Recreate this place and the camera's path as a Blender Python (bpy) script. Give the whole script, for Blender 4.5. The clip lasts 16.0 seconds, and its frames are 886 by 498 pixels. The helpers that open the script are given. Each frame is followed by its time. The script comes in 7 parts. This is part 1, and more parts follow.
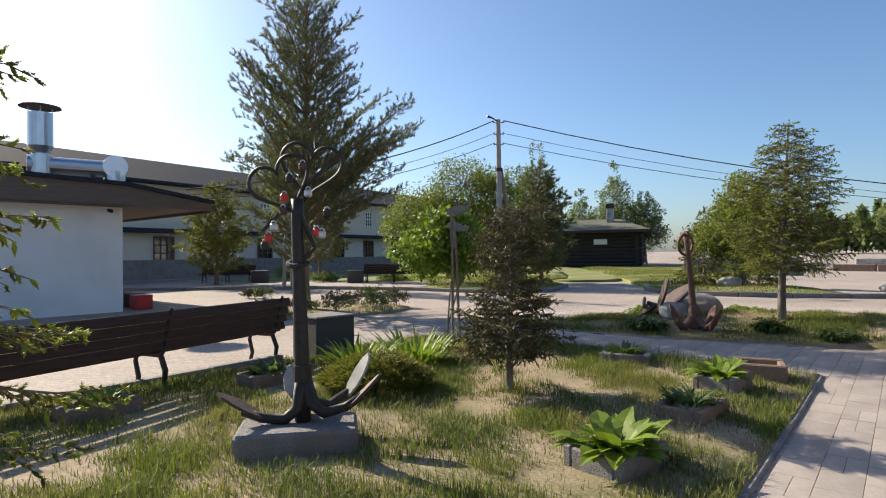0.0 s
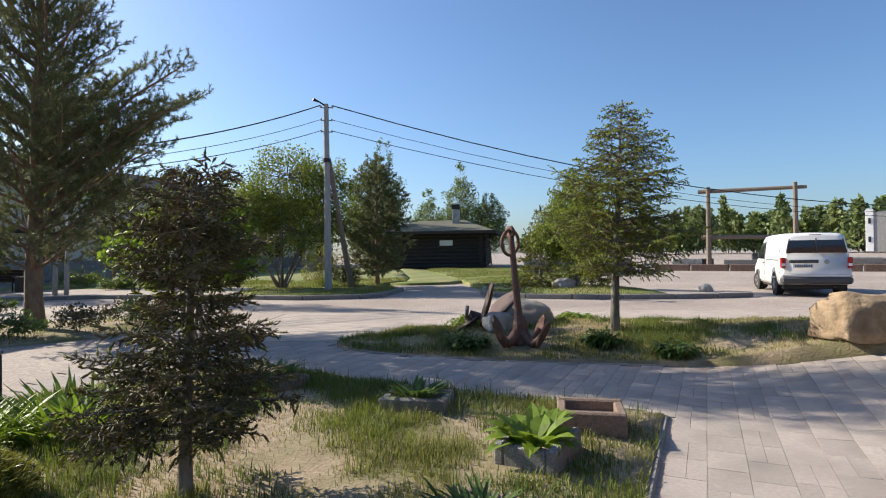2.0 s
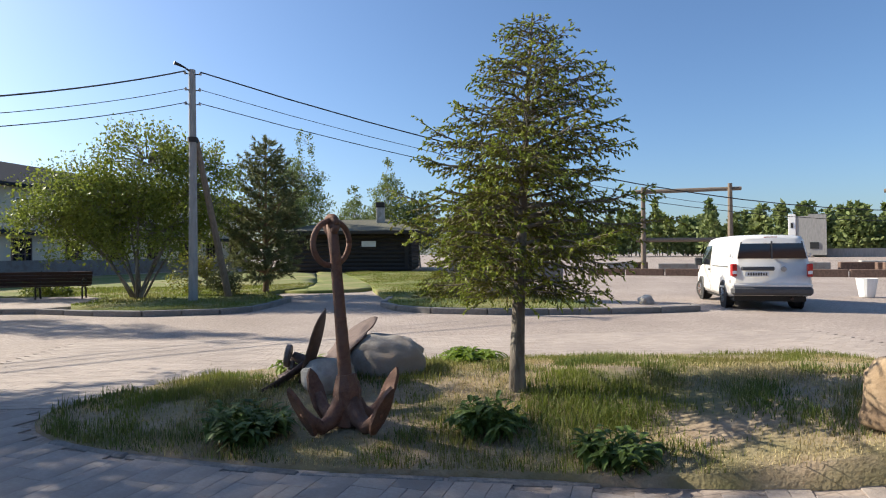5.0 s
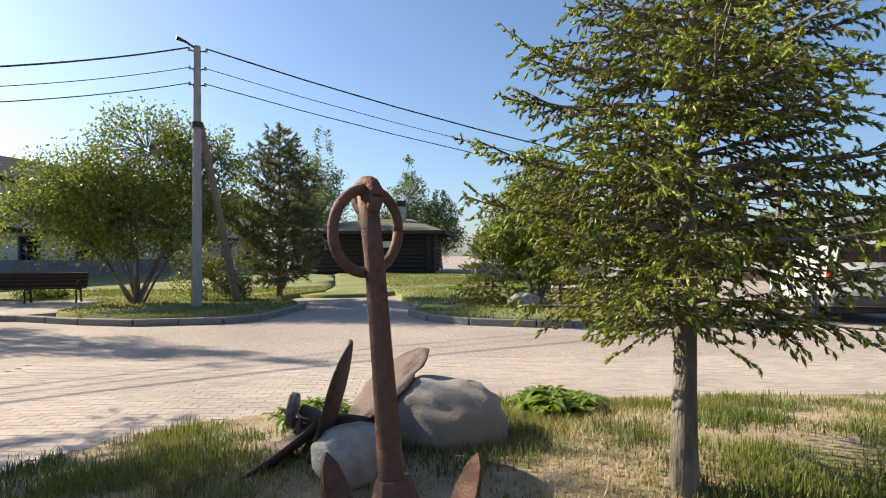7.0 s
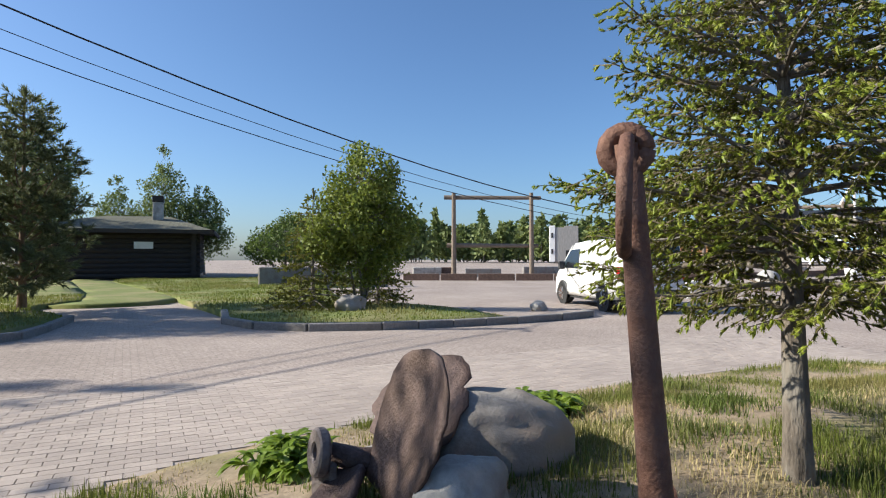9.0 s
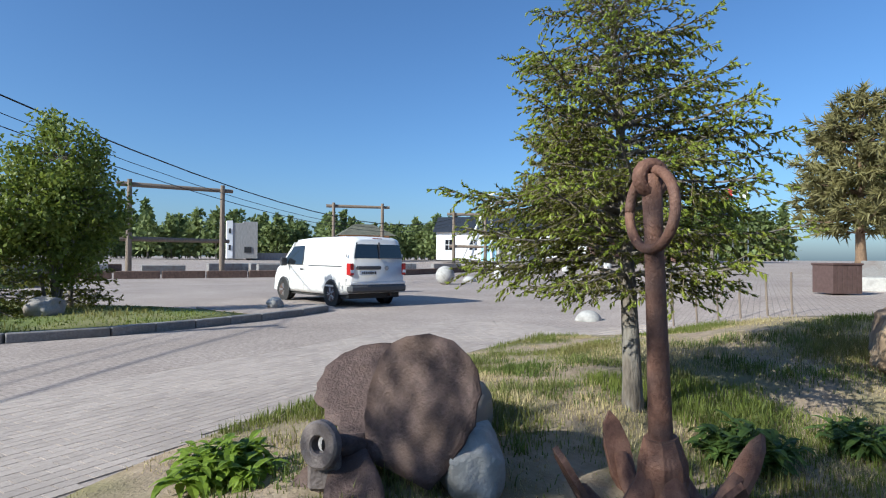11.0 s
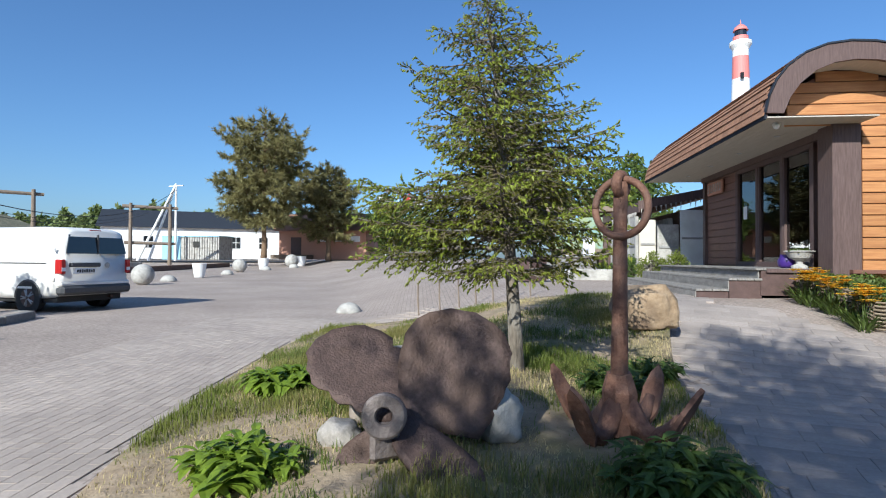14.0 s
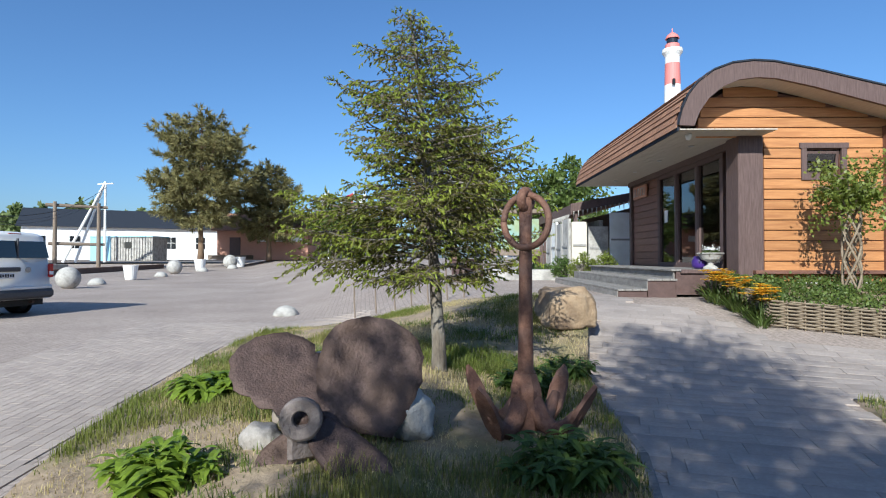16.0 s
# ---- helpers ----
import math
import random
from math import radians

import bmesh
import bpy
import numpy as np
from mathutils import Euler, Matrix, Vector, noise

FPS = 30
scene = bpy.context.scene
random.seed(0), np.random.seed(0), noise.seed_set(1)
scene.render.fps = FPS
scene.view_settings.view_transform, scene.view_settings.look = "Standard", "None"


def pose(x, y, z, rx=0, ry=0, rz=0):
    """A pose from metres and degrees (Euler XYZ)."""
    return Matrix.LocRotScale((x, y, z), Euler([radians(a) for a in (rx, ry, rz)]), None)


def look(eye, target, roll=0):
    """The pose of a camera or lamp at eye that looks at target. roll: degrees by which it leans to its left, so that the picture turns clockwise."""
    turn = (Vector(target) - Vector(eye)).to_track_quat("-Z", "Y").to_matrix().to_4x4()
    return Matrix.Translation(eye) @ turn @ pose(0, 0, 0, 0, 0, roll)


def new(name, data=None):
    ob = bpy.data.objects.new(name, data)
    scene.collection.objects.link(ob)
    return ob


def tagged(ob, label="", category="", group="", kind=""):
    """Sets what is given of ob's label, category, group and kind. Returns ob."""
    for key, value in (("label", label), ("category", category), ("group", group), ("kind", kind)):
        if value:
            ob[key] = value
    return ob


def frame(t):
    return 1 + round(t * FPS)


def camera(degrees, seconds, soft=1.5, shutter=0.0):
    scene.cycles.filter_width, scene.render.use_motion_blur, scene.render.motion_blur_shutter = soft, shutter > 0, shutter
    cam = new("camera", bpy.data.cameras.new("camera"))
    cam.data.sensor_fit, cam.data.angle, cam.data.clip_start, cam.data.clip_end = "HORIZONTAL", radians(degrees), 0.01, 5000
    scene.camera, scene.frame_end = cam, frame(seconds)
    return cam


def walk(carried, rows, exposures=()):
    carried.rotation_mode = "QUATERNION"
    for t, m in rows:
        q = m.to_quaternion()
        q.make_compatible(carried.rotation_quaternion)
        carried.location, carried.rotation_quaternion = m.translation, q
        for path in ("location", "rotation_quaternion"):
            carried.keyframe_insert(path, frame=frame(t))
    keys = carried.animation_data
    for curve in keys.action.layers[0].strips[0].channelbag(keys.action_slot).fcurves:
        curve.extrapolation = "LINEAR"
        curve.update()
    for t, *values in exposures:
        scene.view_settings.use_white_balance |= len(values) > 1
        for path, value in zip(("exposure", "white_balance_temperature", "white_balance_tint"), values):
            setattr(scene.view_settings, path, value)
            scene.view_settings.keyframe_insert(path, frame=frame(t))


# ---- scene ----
cam = camera(75.2, 16.0, soft=1.1)
PATH = [
    (0, (1.392, 1.805, 1.478), (1.33, 3.804, 1.495), -0.6),
    (0.5, (1.621, 2.446, 1.487), (1.601, 4.446, 1.504), -0.6),
    (1, (1.912, 3.061, 1.46), (2.064, 5.055, 1.478), -0.6),
    (1.5, (2.23, 3.662, 1.437), (2.507, 5.642, 1.455), -0.7),
    (2, (2.625, 4.191, 1.446), (3.057, 6.144, 1.463), -0.7),
    (2.5, (3.025, 4.763, 1.462), (3.565, 6.689, 1.477), -0.8),
    (3, (3.41, 5.292, 1.48), (4.005, 7.201, 1.495), -0.8),
    (3.5, (3.781, 5.829, 1.496), (4.413, 7.726, 1.511), -0.8),
    (4, (4.168, 6.358, 1.493), (4.804, 8.254, 1.51), -0.8),
    (4.2, (4.306, 6.57, 1.487), (4.947, 8.465, 1.502), -0.6),
    (6.3, (5.192, 8.94, 1.522), (5.782, 10.851, 1.549), -0.2),
    (6.5, (5.175, 9.166, 1.512), (5.756, 11.079, 1.532), -0.2),
    (7, (5.017, 9.727, 1.487), (5.591, 11.643, 1.512), -0.1),
    (7.5, (4.771, 10.182, 1.458), (5.354, 12.095, 1.485), -0.05),
    (8, (4.427, 10.649, 1.444), (5.17, 12.506, 1.477), 0),
    (8.5, (4.069, 10.957, 1.411), (5.062, 12.693, 1.44), -0.1),
    (8.7, (3.937, 11.064, 1.401), (5.071, 12.711, 1.434), -0.1),
    (11, (2.573, 12.403, 1.369), (4.485, 12.988, 1.4), 0.4),
    (11.5, (2.471, 12.72, 1.332), (4.466, 12.868, 1.365), 0.5),
    (12, (2.441, 13.109, 1.311), (4.436, 12.975, 1.338), 0.45),
    (12.5, (2.341, 13.428, 1.298), (4.323, 13.16, 1.33), 0.4),
    (13, (2.237, 13.767, 1.29), (4.197, 13.367, 1.329), 0.4),
    (13.5, (2.207, 14.076, 1.259), (4.15, 13.602, 1.291), 0.3),
    (14, (2.121, 14.296, 1.265), (4.057, 13.797, 1.299), 0.3),
    (14.5, (1.995, 14.385, 1.287), (3.932, 13.89, 1.325), 0.1),
    (15, (1.916, 14.312, 1.315), (3.853, 13.814, 1.346), -0.1),
    (15.5, (1.876, 14.235, 1.323), (3.798, 13.684, 1.354), -0.1),
    (16, (1.816, 14.187, 1.342), (3.696, 13.506, 1.373), 0),
]
LIGHT = [(0, 0.83, 6900, 9), (2, 0.78, 6500, 9), (4.2, 0.7, 6350, 9), (6.3, 1.0, 7200, 10), (7.5, 0.95, 7000, 10), (8.7, 0.75, 6400, 9), (11, 0.52, 5650, 5), (16, 0.5, 5650, 5)]
walk(cam, [(t, look(eye, target, roll)) for t, eye, target, roll in PATH], LIGHT)

# world and sun: clear late-afternoon sky, the sun low on the north-west side
SUN_DIR = Vector((-0.78, 0.626, 0.0)).normalized()
SUN_EL = radians(30.5)
world = bpy.data.worlds.new("sky")
scene.world = world
world.use_nodes = True
sky = world.node_tree.nodes.new("ShaderNodeTexSky")
sky.sky_type = "NISHITA"
sky.sun_disc = False
sky.sun_elevation = SUN_EL
sky.sun_rotation = math.atan2(SUN_DIR.x, SUN_DIR.y)
sky.air_density, sky.dust_density, sky.ozone_density = 1.0, 1.25, 6.5
bg = world.node_tree.nodes["Background"]
bg.inputs["Strength"].default_value = 0.1
world.node_tree.links.new(sky.outputs[0], bg.inputs["Color"])
sun = new("sun", bpy.data.lights.new("sun", "SUN"))
sun.data.energy, sun.data.angle, sun.data.color = 5.0, radians(0.53), (1.0, 0.92, 0.79)
to_sun = Vector((SUN_DIR.x * math.cos(SUN_EL), SUN_DIR.y * math.cos(SUN_EL), math.sin(SUN_EL)))
sun.matrix_world = look(to_sun * 60, (0, 0, 0))

# ------------------------------------------------------------- materials


def srgb(h):
    """Linear colour from a hex string."""
    return tuple(((int(h[i:i + 2], 16) / 255) / 12.92 if int(h[i:i + 2], 16) < 11 else ((int(h[i:i + 2], 16) / 255 + 0.055) / 1.055) ** 2.4) for i in (0, 2, 4)) + (1,)


def mat(name, c1, c2, scale=20, rough=0.8, bump=0.2, bump_scale=None, metal=0.0, big=0.5, c3=None, stretch=(1, 1, 1), rand=0.0, island=0.0, trans=0.0, spec=0.5, detail=6):
    """Principled material: fine grain c1..c2, a larger stain of c3, bump, and per-object or per-island variation."""
    m = bpy.data.materials.new(name)
    m.use_nodes = True
    n, l = m.node_tree.nodes, m.node_tree.links
    p = n["Principled BSDF"]
    p.inputs["Roughness"].default_value, p.inputs["Metallic"].default_value = rough, metal
    p.inputs["Specular IOR Level"].default_value = spec
    co = n.new("ShaderNodeTexCoord")
    mp = n.new("ShaderNodeMapping")
    mp.inputs["Scale"].default_value = stretch
    l.new(co.outputs["Object"], mp.inputs[0])
    t = n.new("ShaderNodeTexNoise")
    t.inputs["Scale"].default_value, t.inputs["Detail"].default_value, t.inputs["Roughness"].default_value = scale, detail, 0.65
    l.new(mp.outputs[0], t.inputs["Vector"])
    r = n.new("ShaderNodeValToRGB")
    r.color_ramp.elements[0].position, r.color_ramp.elements[1].position = 0.32, 0.68
    r.color_ramp.elements[0].color, r.color_ramp.elements[1].color = (*c1[:3], 1), (*c2[:3], 1)
    l.new(t.outputs["Fac"], r.inputs[0])
    out = r.outputs[0]
    if c3 is not None:
        t2 = n.new("ShaderNodeTexNoise")
        t2.inputs["Scale"].default_value, t2.inputs["Detail"].default_value = big, 5
        l.new(mp.outputs[0], t2.inputs["Vector"])
        r2 = n.new("ShaderNodeValToRGB")
        r2.color_ramp.elements[0].position, r2.color_ramp.elements[1].position = 0.45, 0.66
        l.new(t2.outputs["Fac"], r2.inputs[0])
        mx = n.new("ShaderNodeMixRGB")
        l.new(r2.outputs[0], mx.inputs[0])
        l.new(out, mx.inputs[1])
        mx.inputs[2].default_value = (*c3[:3], 1)
        out = mx.outputs[0]
    if rand or island:
        src = n.new("ShaderNodeObjectInfo").outputs["Random"] if rand else n.new("ShaderNodeNewGeometry").outputs["Random Per Island"]
        k = rand or island
        mr = n.new("ShaderNodeMapRange")
        mr.inputs["To Min"].default_value, mr.inputs["To Max"].default_value = 1 - k, 1 + k
        l.new(src, mr.inputs["Value"])
        hs = n.new("ShaderNodeHueSaturation")
        l.new(mr.outputs[0], hs.inputs["Value"])
        l.new(out, hs.inputs["Color"])
        out = hs.outputs[0]
    l.new(out, p.inputs["Base Color"])
    if bump:
        b = n.new("ShaderNodeBump")
        b.inputs["Strength"].default_value, b.inputs["Distance"].default_value = bump, 0.02
        t3 = n.new("ShaderNodeTexNoise")
        t3.inputs["Scale"].default_value, t3.inputs["Detail"].default_value = bump_scale or scale, 6
        l.new(mp.outputs[0], t3.inputs["Vector"])
        l.new(t3.outputs["Fac"], b.inputs["Height"])
        l.new(b.outputs[0], p.inputs["Normal"])
    if trans:
        td = n.new("ShaderNodeBsdfTranslucent")
        ms = n.new("ShaderNodeMixShader")
        ms.inputs[0].default_value = trans
        l.new(out, td.inputs["Color"])
        l.new(p.outputs[0], ms.inputs[1])
        l.new(td.outputs[0], ms.inputs[2])
        l.new(ms.outputs[0], n["Material Output"].inputs["Surface"])
    return m


def plain(name, c, rough=0.5, metal=0.0, spec=0.5):
    return mat(name, tuple(v * 0.92 for v in c[:3]), tuple(min(1, v * 1.06) for v in c[:3]), 6, rough, 0.0, metal=metal, spec=spec)


def brick_mat(name, c1, c2, mortar, w, h, gap, angle=0.0, offset=0.5, c3=None, bump=0.5):
    """Small pavers or shingles that stay too far off to be modelled one by one."""
    m = mat(name, c1, c2, 14, 0.9, 0.0)
    n, l = m.node_tree.nodes, m.node_tree.links
    p = n["Principled BSDF"]
    co, mp = n.new("ShaderNodeTexCoord"), n.new("ShaderNodeMapping")
    mp.inputs["Rotation"].default_value = (0, 0, angle)
    l.new(co.outputs["Object"], mp.inputs[0])
    bt = n.new("ShaderNodeTexBrick")
    bt.offset = offset
    bt.inputs["Scale"].default_value = 1.0
    bt.inputs["Brick Width"].default_value, bt.inputs["Row Height"].default_value = w, h
    bt.inputs["Mortar Size"].default_value, bt.inputs["Mortar Smooth"].default_value = gap, 0.3
    bt.inputs["Color1"].default_value, bt.inputs["Color2"].default_value, bt.inputs["Mortar"].default_value = (*c1[:3], 1), (*c2[:3], 1), (*mortar[:3], 1)
    l.new(mp.outputs[0], bt.inputs["Vector"])
    t2 = n.new("ShaderNodeTexNoise")
    t2.inputs["Scale"].default_value, t2.inputs["Detail"].default_value = 0.35, 8
    l.new(co.outputs["Object"], t2.inputs["Vector"])
    mx = n.new("ShaderNodeMixRGB")
    mx.blend_type = "MULTIPLY"
    mx.inputs[0].default_value = 0.55
    rr = n.new("ShaderNodeValToRGB")
    rr.color_ramp.elements[0].position, rr.color_ramp.elements[1].position = 0.3, 0.7
    rr.color_ramp.elements[0].color, rr.color_ramp.elements[1].color = (0.62, 0.58, 0.55, 1), (1.12, 1.1, 1.08, 1)
    l.new(t2.outputs["Fac"], rr.inputs[0])
    l.new(bt.outputs["Color"], mx.inputs[1])
    l.new(rr.outputs[0], mx.inputs[2])
    t4 = n.new("ShaderNodeTexNoise")
    t4.inputs["Scale"].default_value, t4.inputs["Detail"].default_value = 22, 8
    l.new(co.outputs["Object"], t4.inputs["Vector"])
    r4 = n.new("ShaderNodeValToRGB")
    r4.color_ramp.elements[0].position, r4.color_ramp.elements[1].position = 0.35, 0.65
    r4.color_ramp.elements[0].color, r4.color_ramp.elements[1].color = (0.78, 0.77, 0.76, 1), (1.14, 1.14, 1.14, 1)
    l.new(t4.outputs["Fac"], r4.inputs[0])
    m4 = n.new("ShaderNodeMixRGB")
    m4.blend_type = "MULTIPLY"
    m4.inputs[0].default_value = 1.0
    l.new(mx.outputs[0], m4.inputs[1])
    l.new(r4.outputs[0], m4.inputs[2])
    l.new(m4.outputs[0], p.inputs["Base Color"])
    bp = n.new("ShaderNodeBump")
    bp.inputs["Strength"].default_value, bp.inputs["Distance"].default_value = bump, 0.01
    bp.invert = True
    l.new(bt.outputs["Fac"], bp.inputs["Height"])
    l.new(bp.outputs[0], p.inputs["Normal"])
    return m


M_PAVE = brick_mat("grey_pink_pavers", (0.417, 0.348, 0.301), (0.37, 0.31, 0.267), (0.275, 0.232, 0.202), 0.2, 0.1, 0.006, radians(12))
M_SLAB = mat("worn_concrete_slab", (0.318, 0.271, 0.237), (0.396, 0.34, 0.301), 30, 0.92, 0.3, 90, c3=(0.267, 0.228, 0.202), big=1.1, rand=0.1)
M_SLAB_J = mat("worn_concrete_slabs", (0.318, 0.271, 0.237), (0.396, 0.34, 0.301), 30, 0.92, 0.3, 90, c3=(0.267, 0.228, 0.202), big=1.1, island=0.1)
M_BRICKP = mat("small_pavers", (0.387, 0.323, 0.275), (0.456, 0.383, 0.327), 26, 0.92, 0.3, 90, c3=(0.335, 0.28, 0.241), big=0.5, island=0.09)
M_KERB = mat("kerb_concrete", (0.17, 0.157, 0.145), (0.281, 0.264, 0.246), 24, 0.92, 0.5, 60, c3=(0.119, 0.111, 0.0935), big=1.6)
M_SOIL = mat("dry_sandy_soil", (0.24, 0.176, 0.112), (0.384, 0.296, 0.2), 9, 1.0, 0.6, 40, c3=(0.16, 0.148, 0.056), big=0.8)
M_LAWN = mat("lawn_ground", (0.12, 0.152, 0.032), (0.192, 0.216, 0.056), 12, 1.0, 0.8, 50, c3=(0.256, 0.224, 0.096), big=0.5)
M_GRASS = mat("grass_blades", (0.113, 0.149, 0.0208), (0.19, 0.22, 0.0356), 1.2, 0.7, 0, c3=(0.249, 0.226, 0.0713), big=0.55, island=0.3, trans=0.4)
M_GRASS_DK = mat("dark_grass_blades", (0.085, 0.125, 0.02), (0.15, 0.19, 0.035), 1.6, 0.7, 0, c3=(0.2, 0.2, 0.06), big=0.8, island=0.35, trans=0.35)
M_STRAW = mat("dry_grass", (0.384, 0.312, 0.144), (0.48, 0.4, 0.216), 2, 0.85, 0, island=0.25, trans=0.25)
M_HOSTA = mat("broad_leaves", (0.145, 0.224, 0.0198), (0.224, 0.304, 0.033), 8, 0.5, 0.1, 40, island=0.2, trans=0.4)
M_FERN = mat("dark_leaves", (0.066, 0.112, 0.0231), (0.112, 0.172, 0.033), 9, 0.6, 0.1, 40, island=0.25, trans=0.35)
M_SPRUCE = mat("spruce_needles", (0.131, 0.141, 0.0209), (0.199, 0.193, 0.034), 2.2, 0.5, 0, island=0.45, trans=0.48)
M_SPRUCE_NEW = mat("fresh_spruce_shoots", (0.257, 0.318, 0.0341), (0.364, 0.402, 0.0568), 3, 0.5, 0, island=0.25, trans=0.42)
M_TWIG = mat("bare_twigs", (0.12, 0.09, 0.06), (0.2, 0.155, 0.105), 40, 0.9, 0.2)
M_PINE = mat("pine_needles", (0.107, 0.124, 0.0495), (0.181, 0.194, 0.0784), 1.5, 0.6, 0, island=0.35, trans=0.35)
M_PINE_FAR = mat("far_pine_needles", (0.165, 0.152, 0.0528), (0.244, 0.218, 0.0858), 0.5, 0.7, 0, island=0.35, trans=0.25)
M_LEAF = mat("bright_green_leaves", (0.146, 0.19, 0.0292), (0.227, 0.263, 0.0474), 1.1, 0.5, 0, island=0.35, trans=0.45)
M_LEAF2 = mat("green_leaves", (0.0792, 0.125, 0.0231), (0.139, 0.185, 0.0396), 0.8, 0.55, 0, island=0.35, trans=0.4)
M_LEAF_FAR = mat("far_foliage", (0.13, 0.175, 0.055), (0.21, 0.25, 0.085), 0.12, 0.7, 0, island=0.3, trans=0.4)
M_SAPL = mat("dull_spruce_needles", (0.066, 0.0627, 0.0231), (0.112, 0.102, 0.0363), 5, 0.7, 0, c3=(0.132, 0.0924, 0.0429), big=3, island=0.35, trans=0.2)
M_BARK = mat("grey_bark", (0.0935, 0.0765, 0.0595), (0.212, 0.178, 0.14), 18, 0.95, 1.0, 40, stretch=(1, 1, 0.3), c3=(0.255, 0.238, 0.204), big=6)
M_PBARK = mat("pine_bark", (0.13, 0.085, 0.055), (0.26, 0.17, 0.1), 14, 0.95, 1.0, 30, stretch=(1, 1, 0.35))
M_IRON = mat("rusty_iron", (0.11, 0.05, 0.033), (0.22, 0.115, 0.075), 22, 0.75, 0.4, 70, metal=0.2, c3=(0.15, 0.09, 0.07), big=5)
M_IRON2 = mat("dark_weathered_iron", (0.068, 0.044, 0.0368), (0.128, 0.084, 0.0704), 26, 0.68, 0.5, 60, metal=0.3, c3=(0.096, 0.06, 0.044), big=4)
M_STEEL = mat("bare_grey_iron", (0.12, 0.095, 0.085), (0.22, 0.185, 0.17), 20, 0.6, 0.4, 50, metal=0.3)
M_STONE = mat("grey_boulder", (0.26, 0.235, 0.21), (0.38, 0.35, 0.315), 30, 0.95, 0.25, 60, c3=(0.3, 0.24, 0.19), big=2)
M_ROCK = mat("tan_boulder", (0.239, 0.159, 0.0892), (0.398, 0.298, 0.192), 6, 0.95, 0.9, 16, c3=(0.159, 0.106, 0.0663), big=2.4)
M_CONC = mat("pale_concrete", (0.357, 0.34, 0.31), (0.493, 0.472, 0.433), 16, 0.95, 0.5, 50, c3=(0.255, 0.242, 0.221), big=3)
M_CONCD = mat("grey_aggregate_concrete", (0.17, 0.162, 0.153), (0.306, 0.293, 0.281), 60, 0.95, 0.9, 110, c3=(0.204, 0.17, 0.153), big=3)
M_BROWNC = mat("brown_concrete", (0.17, 0.115, 0.085), (0.272, 0.191, 0.145), 40, 0.95, 0.6, 90)
M_WOOD_DK = mat("dark_brown_bench_wood", (0.042, 0.024, 0.018), (0.085, 0.048, 0.034), 12, 0.62, 0.25, 30, stretch=(0.3, 6, 6), spec=0.25)
M_CAST = mat("dark_cast_iron", (0.022, 0.018, 0.017), (0.045, 0.038, 0.034), 20, 0.55, 0.3, metal=0.3)
M_BOXBIN = mat("dark_pebble_panel", (0.045, 0.04, 0.038), (0.11, 0.1, 0.095), 70, 0.85, 0.8, 120)
M_STUCCO = mat("white_stucco", (0.76, 0.76, 0.75), (0.85, 0.85, 0.84), 60, 0.95, 0.25, 120, c3=(0.7, 0.7, 0.69), big=0.7)
M_CREAM = mat("cream_stucco", (0.55, 0.5, 0.42), (0.66, 0.61, 0.52), 50, 0.95, 0.25, 110)
M_MAP = mat("pale_green_map", (0.22, 0.28, 0.15), (0.3, 0.35, 0.2), 3, 0.5, 0.0, c3=(0.2, 0.33, 0.3), big=1.5)
M_MAP2 = mat("yellow_map_area", (0.6, 0.48, 0.16), (0.68, 0.56, 0.25), 4, 0.5, 0.0)
M_CAMO = mat("mottled_net", (0.5, 0.52, 0.56), (0.72, 0.73, 0.75), 9, 0.9, 0.6, 18, c3=(0.08, 0.1, 0.14), big=7.0)
M_ROOF_DK = mat("dark_sheet_roof", (0.02, 0.025, 0.035), (0.04, 0.046, 0.06), 5, 0.85, 0.15, stretch=(1, 8, 1), spec=0.12)
M_FASCIA = mat("grey_brown_boards", (0.1, 0.075, 0.06), (0.17, 0.13, 0.105), 10, 0.8, 0.3, stretch=(0.3, 0.3, 6))
M_LOG = mat("black_stained_logs", (0.018, 0.014, 0.012), (0.045, 0.034, 0.028), 9, 0.75, 0.5, 25, stretch=(0.3, 4, 4))
M_SHING = brick_mat("green_grey_shingles", (0.12, 0.125, 0.09), (0.17, 0.165, 0.115), (0.06, 0.06, 0.045), 0.5, 0.22, 0.02)
M_BRSHING = mat("brown_shingles", (0.22, 0.11, 0.065), (0.34, 0.18, 0.105), 12, 0.9, 0.5, 60, rand=0.14)
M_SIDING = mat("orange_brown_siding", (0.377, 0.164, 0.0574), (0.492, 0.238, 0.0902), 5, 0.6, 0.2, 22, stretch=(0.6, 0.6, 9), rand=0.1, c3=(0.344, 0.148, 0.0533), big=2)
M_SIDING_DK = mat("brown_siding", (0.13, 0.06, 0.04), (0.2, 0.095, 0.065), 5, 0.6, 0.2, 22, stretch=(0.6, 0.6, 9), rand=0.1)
M_TRIM = mat("dark_brown_trim", (0.075, 0.045, 0.04), (0.13, 0.085, 0.075), 8, 0.7, 0.2, 25, stretch=(5, 5, 0.5))
M_SOFFIT = mat("pale_soffit_boards", (0.42, 0.38, 0.32), (0.5, 0.46, 0.4), 6, 0.7, 0.1, stretch=(0.4, 5, 1))
M_DECK = mat("weathered_deck_boards", (0.16, 0.145, 0.13), (0.3, 0.28, 0.255), 9, 0.85, 0.4, 30, stretch=(0.4, 6, 1), rand=0.12)
M_DECK_BR = mat("brown_painted_board", (0.072, 0.042, 0.036), (0.108, 0.066, 0.057), 8, 0.7, 0.2, 30)
